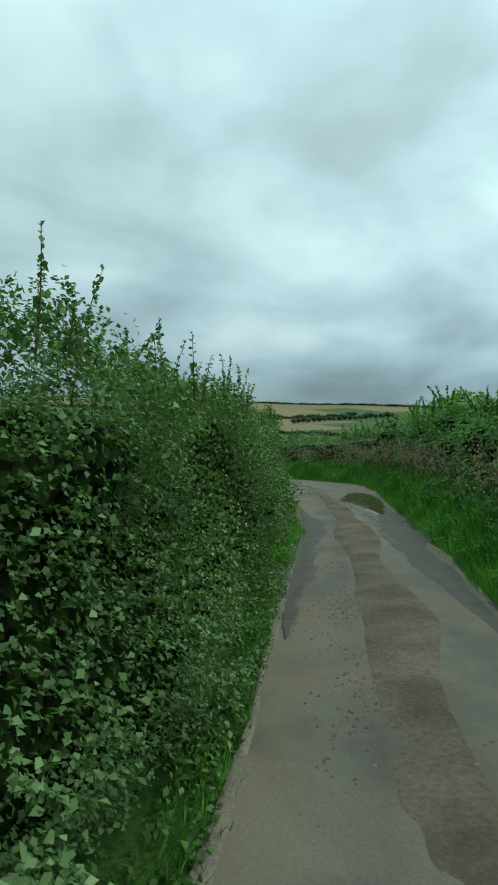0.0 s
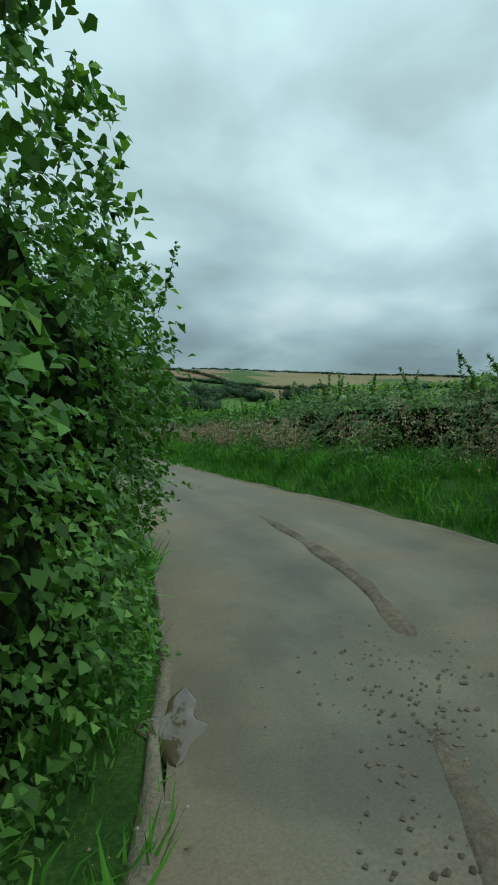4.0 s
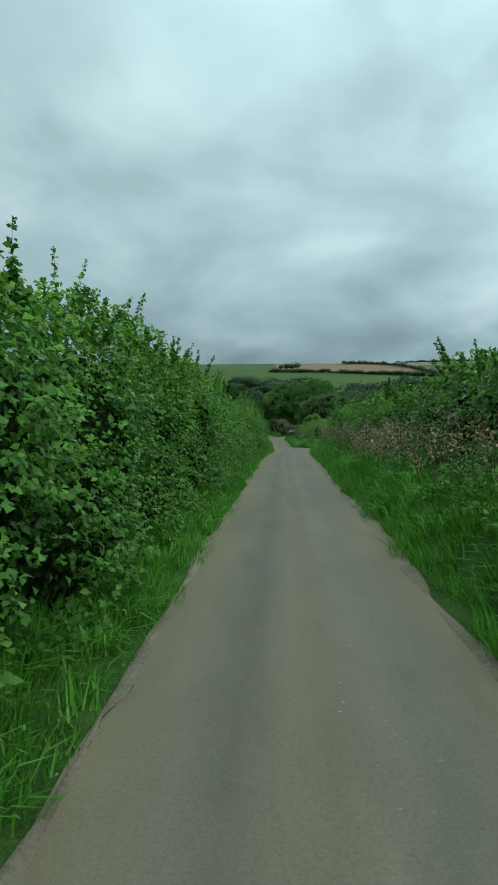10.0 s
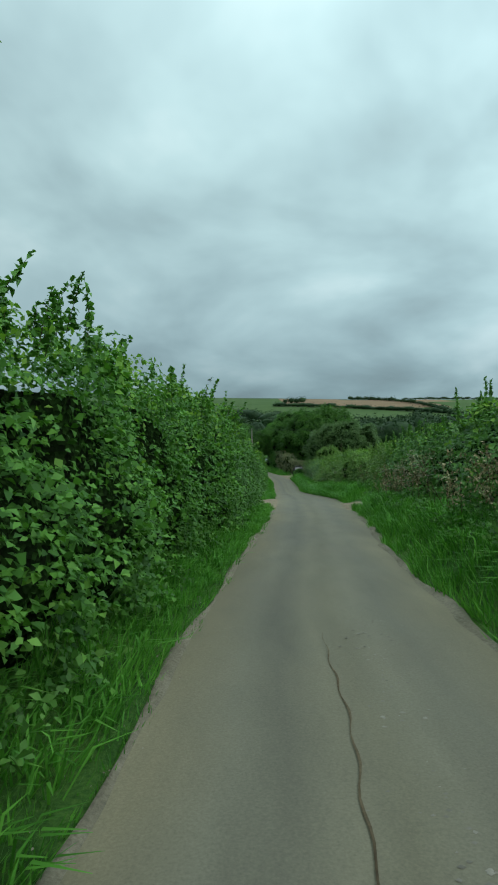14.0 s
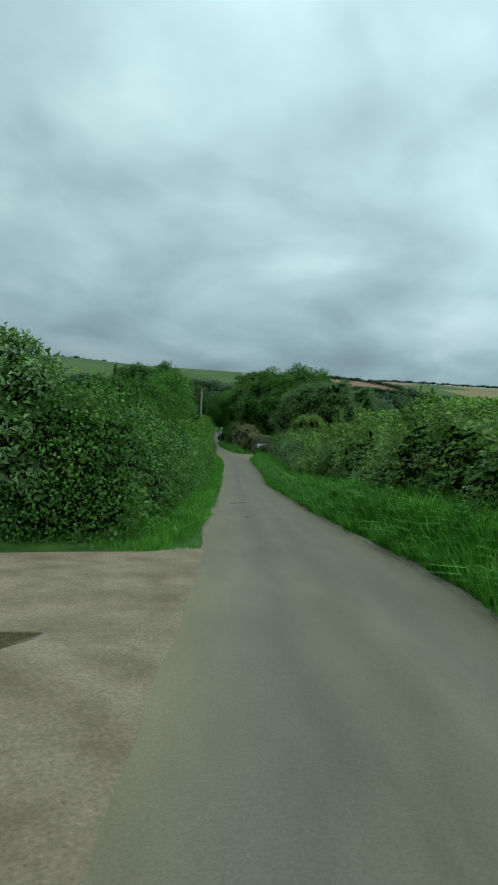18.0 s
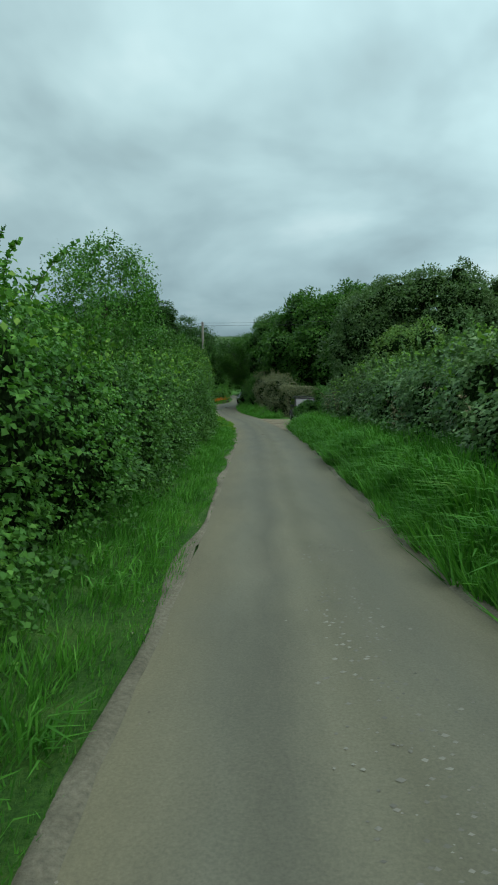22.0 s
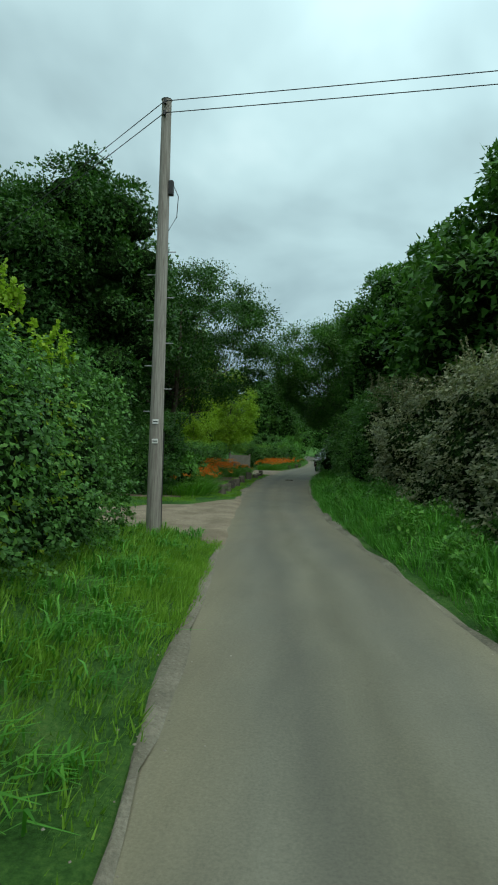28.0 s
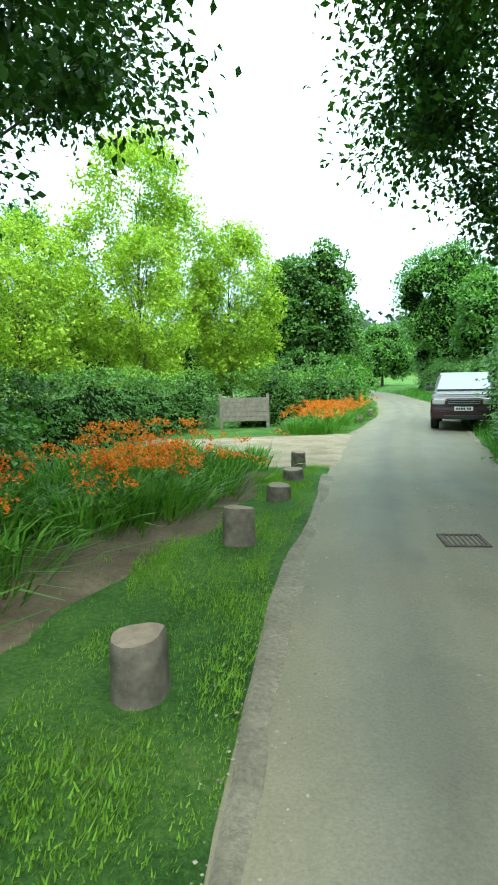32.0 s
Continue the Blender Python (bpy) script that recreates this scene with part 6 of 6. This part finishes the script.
def log_post(x, y, r, h, seed, tilt=0.0):
    rs = np.random.RandomState(seed)
    own = thing("log_post", "short sawn log standing on the mown grass edge", "log", (x, y, float(height(x, y)) - 0.05), rs.uniform(0, 360), group="log edging")
    a = np.linspace(0, 2 * np.pi, 16, endpoint=False)
    rad = r * (1 + 0.08 * np.sin(a * 3 + seed) + rs.normal(0, 0.03, 16))
    zs = np.array([0, 0.3, 0.7, 0.95, 1.0]) * h
    flare = np.array([1.08, 1.0, 0.97, 0.96, 0.90])
    bm = bmesh.new()
    rings = [[bm.verts.new((rad[j] * f * math.cos(a[j]) + tilt * z, rad[j] * f * math.sin(a[j]), z + (0.04 * h * math.sin(a[j]) if i > 2 else 0))) for j in range(16)] for i, (z, f) in enumerate(zip(zs, flare))]
    for p, q in zip(rings, rings[1:]):
        for j in range(16):
            bm.faces.new((p[j], p[(j + 1) % 16], q[(j + 1) % 16], q[j]))
    part("bark_side", bm, CUT, own, smooth=True)
    bm = bmesh.new()
    bm.faces.new([bm.verts.new((rad[j] * 0.90 * math.cos(a[j]) + tilt * h, rad[j] * 0.90 * math.sin(a[j]), h + 0.04 * h * math.sin(a[j]))) for j in range(16)])
    part("cut_top", bm, CUT_TOP, own, "pale sawn end grain")
    return own


for i, (x, y, r, h) in enumerate(((14.0, 207.0, 0.16, 0.42), (13.95, 208.6, 0.15, 0.36), (13.82, 212.1, 0.17, 0.42), (13.75, 214.4, 0.16, 0.40), (13.74, 217.35, 0.17, 0.42),
                                  (13.86, 219.75, 0.17, 0.28), (13.92, 221.3, 0.18, 0.22), (13.9, 222.6, 0.14, 0.36), (15.1, 233.4, 0.15, 0.34), (15.6, 236.3, 0.15, 0.34), (15.8, 239, 0.15, 0.34))):
    log_post(x, y, r, h, 50 + i, 0.03 * (i % 3 - 1))
lying = thing("lying_log", "short dark log lying on the mown grass edge", "log", (13.86, 210.2, float(height(13.86, 210.2)) + 0.16), 12)
tip = Matrix.Rotation(math.radians(78), 4, "X")
part("bark_side", bm_tube(0.20, 0.19, 0.34, (0, 0, 0), 18, tip, 0.02), CUT, lying)
part("cut_face", bm_tube(0.165, 0.165, 0.02, tuple(tip @ Vector((0, 0, 0.17))), 18, tip, 0.006), DARK_END, lying, "dark weathered end grain")

# clipped garden hedges, gate
hedge(221.8, 232.3, -1, line_of([221, 233], [5.6, 5.2]), const(2.0), 1.2, HEDGE, "clipped dark garden hedge behind the flower bed", 700, tip_dense=60, dense=380, leaf=0.07, lumps=0.08, shoots=3, shoot_len=0.2, lean=0.05)
hedge(231.6, 243.0, -1, line_of([231, 240], [3.1, 1.5]), const(1.9), 1.2, HEDGE, "clipped green garden hedge round the corner", 701, tip_dense=60, dense=380, leaf=0.07, lumps=0.08, shoots=3, shoot_len=0.2, lean=0.05)
hedge(205.0, 220.5, -1, line_of([205, 208, 220], [3.6, 4.4, 4.6]), line_of([205, 212, 220.5], [2.1, 1.8, 1.4]), 1.6, HAZEL, "loose green shrubs behind the flower bed", 702, dense=330, leaf=0.10, lumps=0.35, shoots=2, shoot_len=0.5, lean=0.1)
hedge(204.6, 210.5, -1, line_of([204.6, 206, 208, 210.5], [2.35, 2.3, 2.9, 3.9]), line_of([204.6, 206, 208.5, 210.5], [2.7, 3.2, 2.8, 1.7]), 3.4, SHADE_LEAF, "dense dark green shrub at the driveway end of the flower bed", 704, dense=520, leaf=0.075, lumps=0.3, shoots=3, shoot_len=0.4, lean=0.25)
hedge(186, 205, -1, const(9.0), const(2.4), 2.0, HEDGE, "dark laurel shrubs along the driveway", 703, dense=200, leaf=0.13, lumps=0.4, shoots=1)
GREY_WOOD = plain("silvered_timber", (0.20, 0.175, 0.14), 0.85, var=0.3, scale=8, bump=0.5)
gate = thing("timber_sign_board", "low silvered timber board panel between garden hedges", "sign", (11.35, 230.9, float(height(11.35, 230.9))), 6)
for s in (-0.78, 0.78):
    part("post", bm_box(0.1, 0.1, 1.15, (s, 0.06, 0.575), 0.012), GREY_WOOD, gate)
for k in range(5):
    part("board", bm_box(1.62, 0.03, 0.15, (0, 0, 0.32 + k * 0.158), 0.008), GREY_WOOD, gate)
lamp = thing("garden_lamp", "slim black garden lamp post", "lamp", (5.4, 221.0, float(height(5.4, 221.0))))
part("post", bm_tube(0.03, 0.025, 1.9, (0, 0, 0.95), 10), BLACK, lamp)
part("lantern", bm_tube(0.06, 0.10, 0.22, (0, 0, 2.0), 6), BLACK, lamp)
part("lantern_cap", bm_tube(0.12, 0.02, 0.1, (0, 0, 2.16), 6), BLACK, lamp)

# ---- puddles, mud and a field gate ----
WATER = Mat("muddy_puddle_water")
WATER.base(WATER.ramp(WATER.noise(2.0), [(0.3, (0.07, 0.055, 0.032)), (0.7, (0.12, 0.095, 0.06))])).rough(0.03, spec=0.6)
WATER = WATER.m
DRY_MUD = soil_mat("drying_brown_mud", (0.098, 0.083, 0.058), (0.190, 0.163, 0.118), 22.0)
MUD = soil_mat("wet_mud", (0.090, 0.076, 0.054), (0.195, 0.165, 0.118), 16.0)


def lane_z(x, y):
    l, r = XL(y), XR(y)
    u = np.clip((x - l) / (r - l), 0, 1)
    on = ZR(y) + 0.04 * (1 - (2 * u - 1) ** 2) - 0.025
    return np.where((x > l) & (x < r), on, height(x, y) + 0.03)


def puddle(line, seed, label):
    """A flat pool along a line of (x, y, half width)."""
    line = np.array(line, float)
    f = np.linspace(0, 1, 26)
    k = np.linspace(0, 1, len(line))
    cx, cy, w = (np.interp(f, k, line[:, i]) for i in range(3))
    w = w * (1 + 0.35 * wave(f * 8, f * 3, seed=seed, size=0.9)) * np.sqrt(np.clip(np.sin(f * np.pi), 0.0, 1))
    tx, ty = np.gradient(cx), np.gradient(cy)
    t = np.hypot(tx, ty)
    nx, ny = -ty / t, tx / t
    v = np.linspace(-1, 1, 7)
    X, Y = cx[:, None] + nx[:, None] * w[:, None] * v, cy[:, None] + ny[:, None] * w[:, None] * v
    X = np.where(cy.mean() < 60, np.minimum(X, XR(Y) - 0.12), X)
    Z = lane_z(X, Y) + 0.010
    Z[:, 0] -= 0.03
    Z[:, -1] -= 0.03
    me = grid_mesh("puddle", np.stack([X, Y, Z], -1) - [cx[0], cy[0], Z[0, 0]], WATER)
    ob = tagged(new("puddle", me), label, "puddle", kind="structure")
    ob.location = (cx[0], cy[0], Z[0, 0])
    return ob


puddle([(9.9, 13.3, 0.15), (10.8, 14.8, 0.6), (11.8, 16.5, 1.1), (12.5, 17.9, 1.45), (13.1, 19.3, 1.0)], 5, "shallow muddy puddle along the lane edge reflecting the sky")
puddle([(10.72, 20.7, 0.1), (10.8, 21.1, 0.17), (10.95, 21.5, 0.1)], 6, "small puddle in a broken lane edge")
puddle([(13.3, 115.6, 0.4), (14.1, 116.4, 0.8), (15.0, 117.0, 0.4)], 7, "brown puddle in the gateway")


def mud_ridge(line, tall, seed, label, mat=MUD):
    line = np.array(line, float)
    n, m = 260, 17
    f, k = np.linspace(0, 1, n), np.linspace(0, 1, len(line))
    cx, cy, w = (np.interp(f, k, line[:, i]) for i in range(3))
    tx, ty = np.gradient(cx), np.gradient(cy)
    t = np.hypot(tx, ty)
    v = np.linspace(-1, 1, m)
    wob = w * (1 + 0.4 * wave(f * 9, f * 2, seed=seed, size=0.8))
    X = cx[:, None] - (ty / t)[:, None] * wob[:, None] * v
    Y = cy[:, None] + (tx / t)[:, None] * wob[:, None] * v
    ends = np.sin(f * np.pi)[:, None] ** 0.4
    Z = lane_z(X, Y) - 0.012 + 0.022 * np.minimum((1 - v ** 2) * 2.2, 1) * ends + tall * (1 - v ** 2) * ends * (0.6 + 0.6 * wave(X, Y, seed=seed + 1, size=0.12) ** 2 + 0.4 * wave(X, Y, seed=seed + 2, size=0.3))
    me = grid_mesh("mud_ridge", np.stack([X, Y, Z], -1) - [cx[0], cy[0], Z[0, 0]], mat, smooth=False)
    ob = tagged(new("mud_ridge", me), label, "mud", kind="structure")
    ob.location = (cx[0], cy[0], Z[0, 0])


mud_ridge([(1.2, 0.9, 0.28), (2.9, 3.6, 0.34), (3.9, 4.95, 0.34), (5.5, 7.8, 0.32), (6.7, 9.7, 0.34), (8.2, 12.3, 0.34), (9.1, 14.0, 0.32), (9.9, 15.6, 0.27), (10.7, 17.3, 0.22), (11.5, 19.0, 0.15), (12.1, 20.6, 0.08)], 0.035, 61, "broad band of rutted brown mud and grit down the lane centre", DRY_MUD)
mud_ridge([(12.7, 21.6, 0.10), (13.1, 23.0, 0.16), (13.4, 25.0, 0.12), (13.6, 27.5, 0.06)], 0.02, 63, "thin smear of drying mud on the lane")
DAMP = Mat("damp_dark_asphalt")
DAMP.base(DAMP.mix(0.6, DAMP.ramp(DAMP.noise(2.2, 6.0, 0.65), [(0.35, (0.080, 0.077, 0.062)), (0.7, (0.118, 0.112, 0.090))]), DAMP.ramp(DAMP.noise(55.0, 5.0, 0.7), [(0.3, (0.6, 0.6, 0.6)), (0.7, (1.3, 1.3, 1.3))]), "MULTIPLY")).rough(0.78, spec=0.3)
DAMP = DAMP.m
WET = Mat("wet_dark_mud")
WET.base(WET.ramp(WET.noise(9.0, 5.0), [(0.3, (0.040, 0.033, 0.022)), (0.7, (0.085, 0.070, 0.047))])).rough(WET.ramp(WET.noise(3.0), [(0.4, (0.25, 0.25, 0.25)), (0.6, (0.6, 0.6, 0.6))]), spec=0.4)
WET = WET.m


def damp_patch(line, seed, mat=DAMP, label="darker damp worn patch of the lane"):
    """A thin worn and damp patch of darker asphalt along a line of (x, y, half width)."""
    line = np.array(line, float)
    f, k = np.linspace(0, 1, 170), np.linspace(0, 1, len(line))
    cx, cy, w = (np.interp(f, k, line[:, i]) for i in range(3))
    tx, ty = np.gradient(cx), np.gradient(cy)
    t = np.hypot(tx, ty)
    ends = np.sin(f * np.pi) ** 0.5
    a = w * ends * (1 + 0.38 * wave(f * 11, f, seed=seed, size=0.7) + 0.16 * wave(f * 70, f, seed=seed + 4, size=0.9))
    b = w * ends * (1 + 0.38 * wave(f * 11, f, seed=seed + 1, size=0.7) + 0.16 * wave(f * 70, f, seed=seed + 5, size=0.9))
    v = np.linspace(0, 1, 7)
    o = -a[:, None] * (1 - v) + b[:, None] * v
    X, Y = cx[:, None] - (ty / t)[:, None] * o, cy[:, None] + (tx / t)[:, None] * o
    Z = lane_z(X, Y) + 0.010
    Z[:, 0] -= 0.03
    Z[:, -1] -= 0.03
    ob = tagged(new("damp_patch", grid_mesh("damp_patch", np.stack([X, Y, Z], -1) - [cx[0], cy[0], Z[0, 0]], mat)), label, "road", kind="structure")
    ob.location = (cx[0], cy[0], Z[0, 0])


damp_patch([(2.6, 5.0, 0.15), (3.4, 6.3, 0.30), (4.2, 7.6, 0.36), (5.3, 9.4, 0.30), (6.6, 11.5, 0.42), (7.5, 12.9, 0.38), (8.4, 15.0, 0.2), (9.3, 17.0, 0.08)], 71)
damp_patch([(4.0, 3.2, 0.2), (5.0, 4.9, 0.26), (6.3, 7.1, 0.36), (8.2, 10.4, 0.46), (9.9, 12.9, 0.55), (11.2, 14.9, 0.4)], 73)
damp_patch([(7.2, 9.2, 0.08), (8.0, 10.7, 0.17), (8.9, 12.3, 0.17), (9.6, 13.8, 0.16), (10.2, 15.2, 0.12), (10.6, 16.2, 0.05)], 75, WET, "dark wet wheel rut beside the mud band")
for i, (x, y, r) in enumerate(((17.32, 132.8, 0.09), (17.6, 133.25, 0.06), (18.7, 129.1, 0.05), (17.5, 127.8, 0.05), (15.1, 100.5, 0.05), (16.4, 84.2, 0.05), (16.2, 82.6, 0.04), (18.9, 170.9, 0.05))):
    clod = thing("mud_clod", "small dark clod of mud and leaf litter on the lane", "mud", (x, y, float(lane_z(np.array(x), np.array(y)))))
    bm = bmesh.new()
    bmesh.ops.create_icosphere(bm, subdivisions=2, radius=r)
    for v in bm.verts:
        v.co *= 1 + 0.35 * noise.noise(v.co * 18 + Vector((i, 0, 0)))
        v.co.z = max(v.co.z * 0.28, -0.004) + 0.003
        v.co.x *= 1.7
    part("clod", bm, MUD, clod)

GALV = plain("galvanised_gate_tube", (0.42, 0.43, 0.42), 0.45, 0.75, 0.15)
gx0, gy0 = 24.3, 180.6
fg = thing("field_gate", "galvanised tubular field gate beside the passing place", "gate", (gx0, gy0, float(height(gx0 + 1.5, gy0))), -8)
turn_x = Matrix.Rotation(math.pi / 2, 4, "Y")
for k, h in enumerate((0.25, 0.42, 0.60, 0.80, 1.05, 1.22)):
    part("rail", bm_tube(0.024, 0.024, 3.0, (1.5, 0, h), 10, turn_x), GALV, fg)
for xx in (0.02, 1.5, 2.98):
    part("upright", bm_tube(0.024, 0.024, 1.0, (xx, 0, 0.74), 10), GALV, fg)
for xx in (-0.12, 3.14):
    part("gate_post", bm_box(0.16, 0.16, 1.5, (xx, 0, 0.65), 0.015), POLE, fg)

# loose grit along the lane edges
rs = np.random.RandomState(91)
n = 7200
yy = np.where(np.arange(n) < 5200, rs.uniform(0, 222, n), rs.uniform(200, 222, n))
lft = rs.uniform(size=n) < 0.55
xx = np.where(np.arange(n) >= 5200, XL(yy) + np.abs(rs.normal(0, 0.22, n)) - 0.06, 0) + np.where(np.arange(n) >= 5200, 0, 1) * np.where(lft, XL(yy) - rs.normal(0.02, 0.17, n), XR(yy) + rs.normal(0.02, 0.16, n))
pz_ = lane_z(xx, yy)
pr = rs.uniform(0.004, 0.013, n)
dirs = np.array([(1, 0, 0), (0, 1, 0), (-1, 0, 0), (0, -1, 0), (0.15, 0.1, 0.8)])
V = np.stack([xx, yy, pz_], -1)[:, None] + dirs[None] * (pr[:, None, None] * rs.uniform(0.6, 1.3, (n, 5, 1)))
base_i = np.arange(n)[:, None] * 5
tri = np.concatenate([base_i + [0, 1, 4], base_i + [1, 2, 4], base_i + [2, 3, 4], base_i + [3, 0, 4]], 0)
GRIT = leaf_mat("pale_grit", [(0.0, (0.11, 0.095, 0.07)), (0.5, (0.22, 0.195, 0.15)), (1.0, (0.36, 0.33, 0.28))], 0.0, 0.9)
tagged(new("loose_grit", raw_mesh("loose_grit", V.reshape(-1, 3), tri, GRIT)), "loose pale grit and small stones along the lane edges", "gravel", kind="stuff")

# crumbs of mud thrown beside the ridge
n = 2600
f = rs.uniform(0, 1, n)
mx = np.interp(f, [0, 0.3, 0.6, 0.85, 1], [2.0, 4.6, 9.6, 11.3, 12.7]) + rs.normal(0, 0.28, n)
my = np.interp(f, [0, 0.3, 0.6, 0.85, 1], [2.4, 7.0, 15.2, 18.9, 22.0]) + rs.normal(0, 0.2, n)
mr = rs.uniform(0.006, 0.022, n)
V = np.stack([mx, my, lane_z(mx, my)], -1)[:, None] + dirs[None] * (mr[:, None, None] * rs.uniform(0.6, 1.3, (n, 5, 1)))
base_i = np.arange(n)[:, None] * 5
tri = np.concatenate([base_i + [0, 1, 4], base_i + [1, 2, 4], base_i + [2, 3, 4], base_i + [3, 0, 4]], 0)
tagged(new("mud_crumbs", raw_mesh("mud_crumbs", V.reshape(-1, 3), tri, MUD)), "crumbs of brown mud scattered on the lane", "mud", kind="stuff")


# road drain
gz = float(lane_z(np.array(16.0), np.array(217.6)))
drain = thing("drain_grate", "rusty iron drain grate set into the lane", "drain", (16.0, 217.6, gz - 0.02), 4)
IRON = plain("rusty_cast_iron", (0.075, 0.06, 0.05), 0.75, 0.4, 0.35, 14, 0.5)
for sx, sy, w, l in ((0, -0.21, 0.44, 0.04), (0, 0.21, 0.44, 0.04), (-0.2, 0, 0.04, 0.38), (0.2, 0, 0.04, 0.38)):
    part("rim", bm_box(w, l, 0.05, (sx, sy, 0.012), 0.006), IRON, drain)
for k in range(7):
    part("bar", bm_box(0.022, 0.38, 0.04, (-0.15 + k * 0.05, 0, 0.010), 0.004), IRON, drain)

# patches of loose chippings rolled out of the surface, and a crack
rs = np.random.RandomState(95)
spots = []
for ya, yb, u, spread, k in ((58, 63, 0.66, 0.16, 260), (126, 132, 0.66, 0.18, 260), (142, 149, 0.58, 0.22, 420), (82, 90, 0.60, 0.12, 200), (198, 222, 0.62, 0.22, 1500), (105, 109, 0.3, 0.3, 120)):
    y = rs.uniform(ya, yb, k)
    l, r = XL(y), XR(y)
    spots.append(np.stack([l + (r - l) * u + rs.normal(0, spread, k), y], -1))
S = np.concatenate(spots)
n = len(S)
sr = rs.uniform(0.006, 0.018, n)
V = np.stack([S[:, 0], S[:, 1], lane_z(S[:, 0], S[:, 1]) - 0.002], -1)[:, None] + dirs[None] * np.array([1.4, 1.0, 0.7]) * (sr[:, None, None] * rs.uniform(0.6, 1.3, (n, 5, 1)))
base_i = np.arange(n)[:, None] * 5
tri = np.concatenate([base_i + [0, 1, 4], base_i + [1, 2, 4], base_i + [2, 3, 4], base_i + [3, 0, 4]], 0)
CHIPS = leaf_mat("worn_chippings", [(0.0, (0.10, 0.095, 0.08)), (0.5, (0.19, 0.18, 0.15)), (1.0, (0.31, 0.295, 0.25))], 0.0, 0.9)
tagged(new("loose_chippings", raw_mesh("loose_chippings", V.reshape(-1, 3), tri, CHIPS)), "loose chippings on worn patches of the lane", "gravel", kind="stuff")


def crack(x0, y0, x1, y1, seed):
    f = np.linspace(0, 1, 60)
    cx = x0 + (x1 - x0) * f + 0.05 * wave(f * 12, f, seed=seed, size=0.8)
    cy = y0 + (y1 - y0) * f
    w = 0.007 * np.sin(f * np.pi) ** 0.5 * (1 + 0.6 * wave(f * 30, f, seed=seed + 1, size=0.8))
    X, Y = np.stack([cx - w, cx + w], -1), np.stack([cy, cy], -1)
    Z = lane_z(X, Y) + 0.009
    ob = tagged(new("road_crack", grid_mesh("road_crack", np.stack([X, Y, Z], -1) - [cx[0], cy[0], Z[0, 0]], BED)), "dark ragged crack along the lane surface", "crack", kind="structure")
    ob.location = (cx[0], cy[0], Z[0, 0])


crack(15.25, 82.6, 15.55, 89.5, 5)
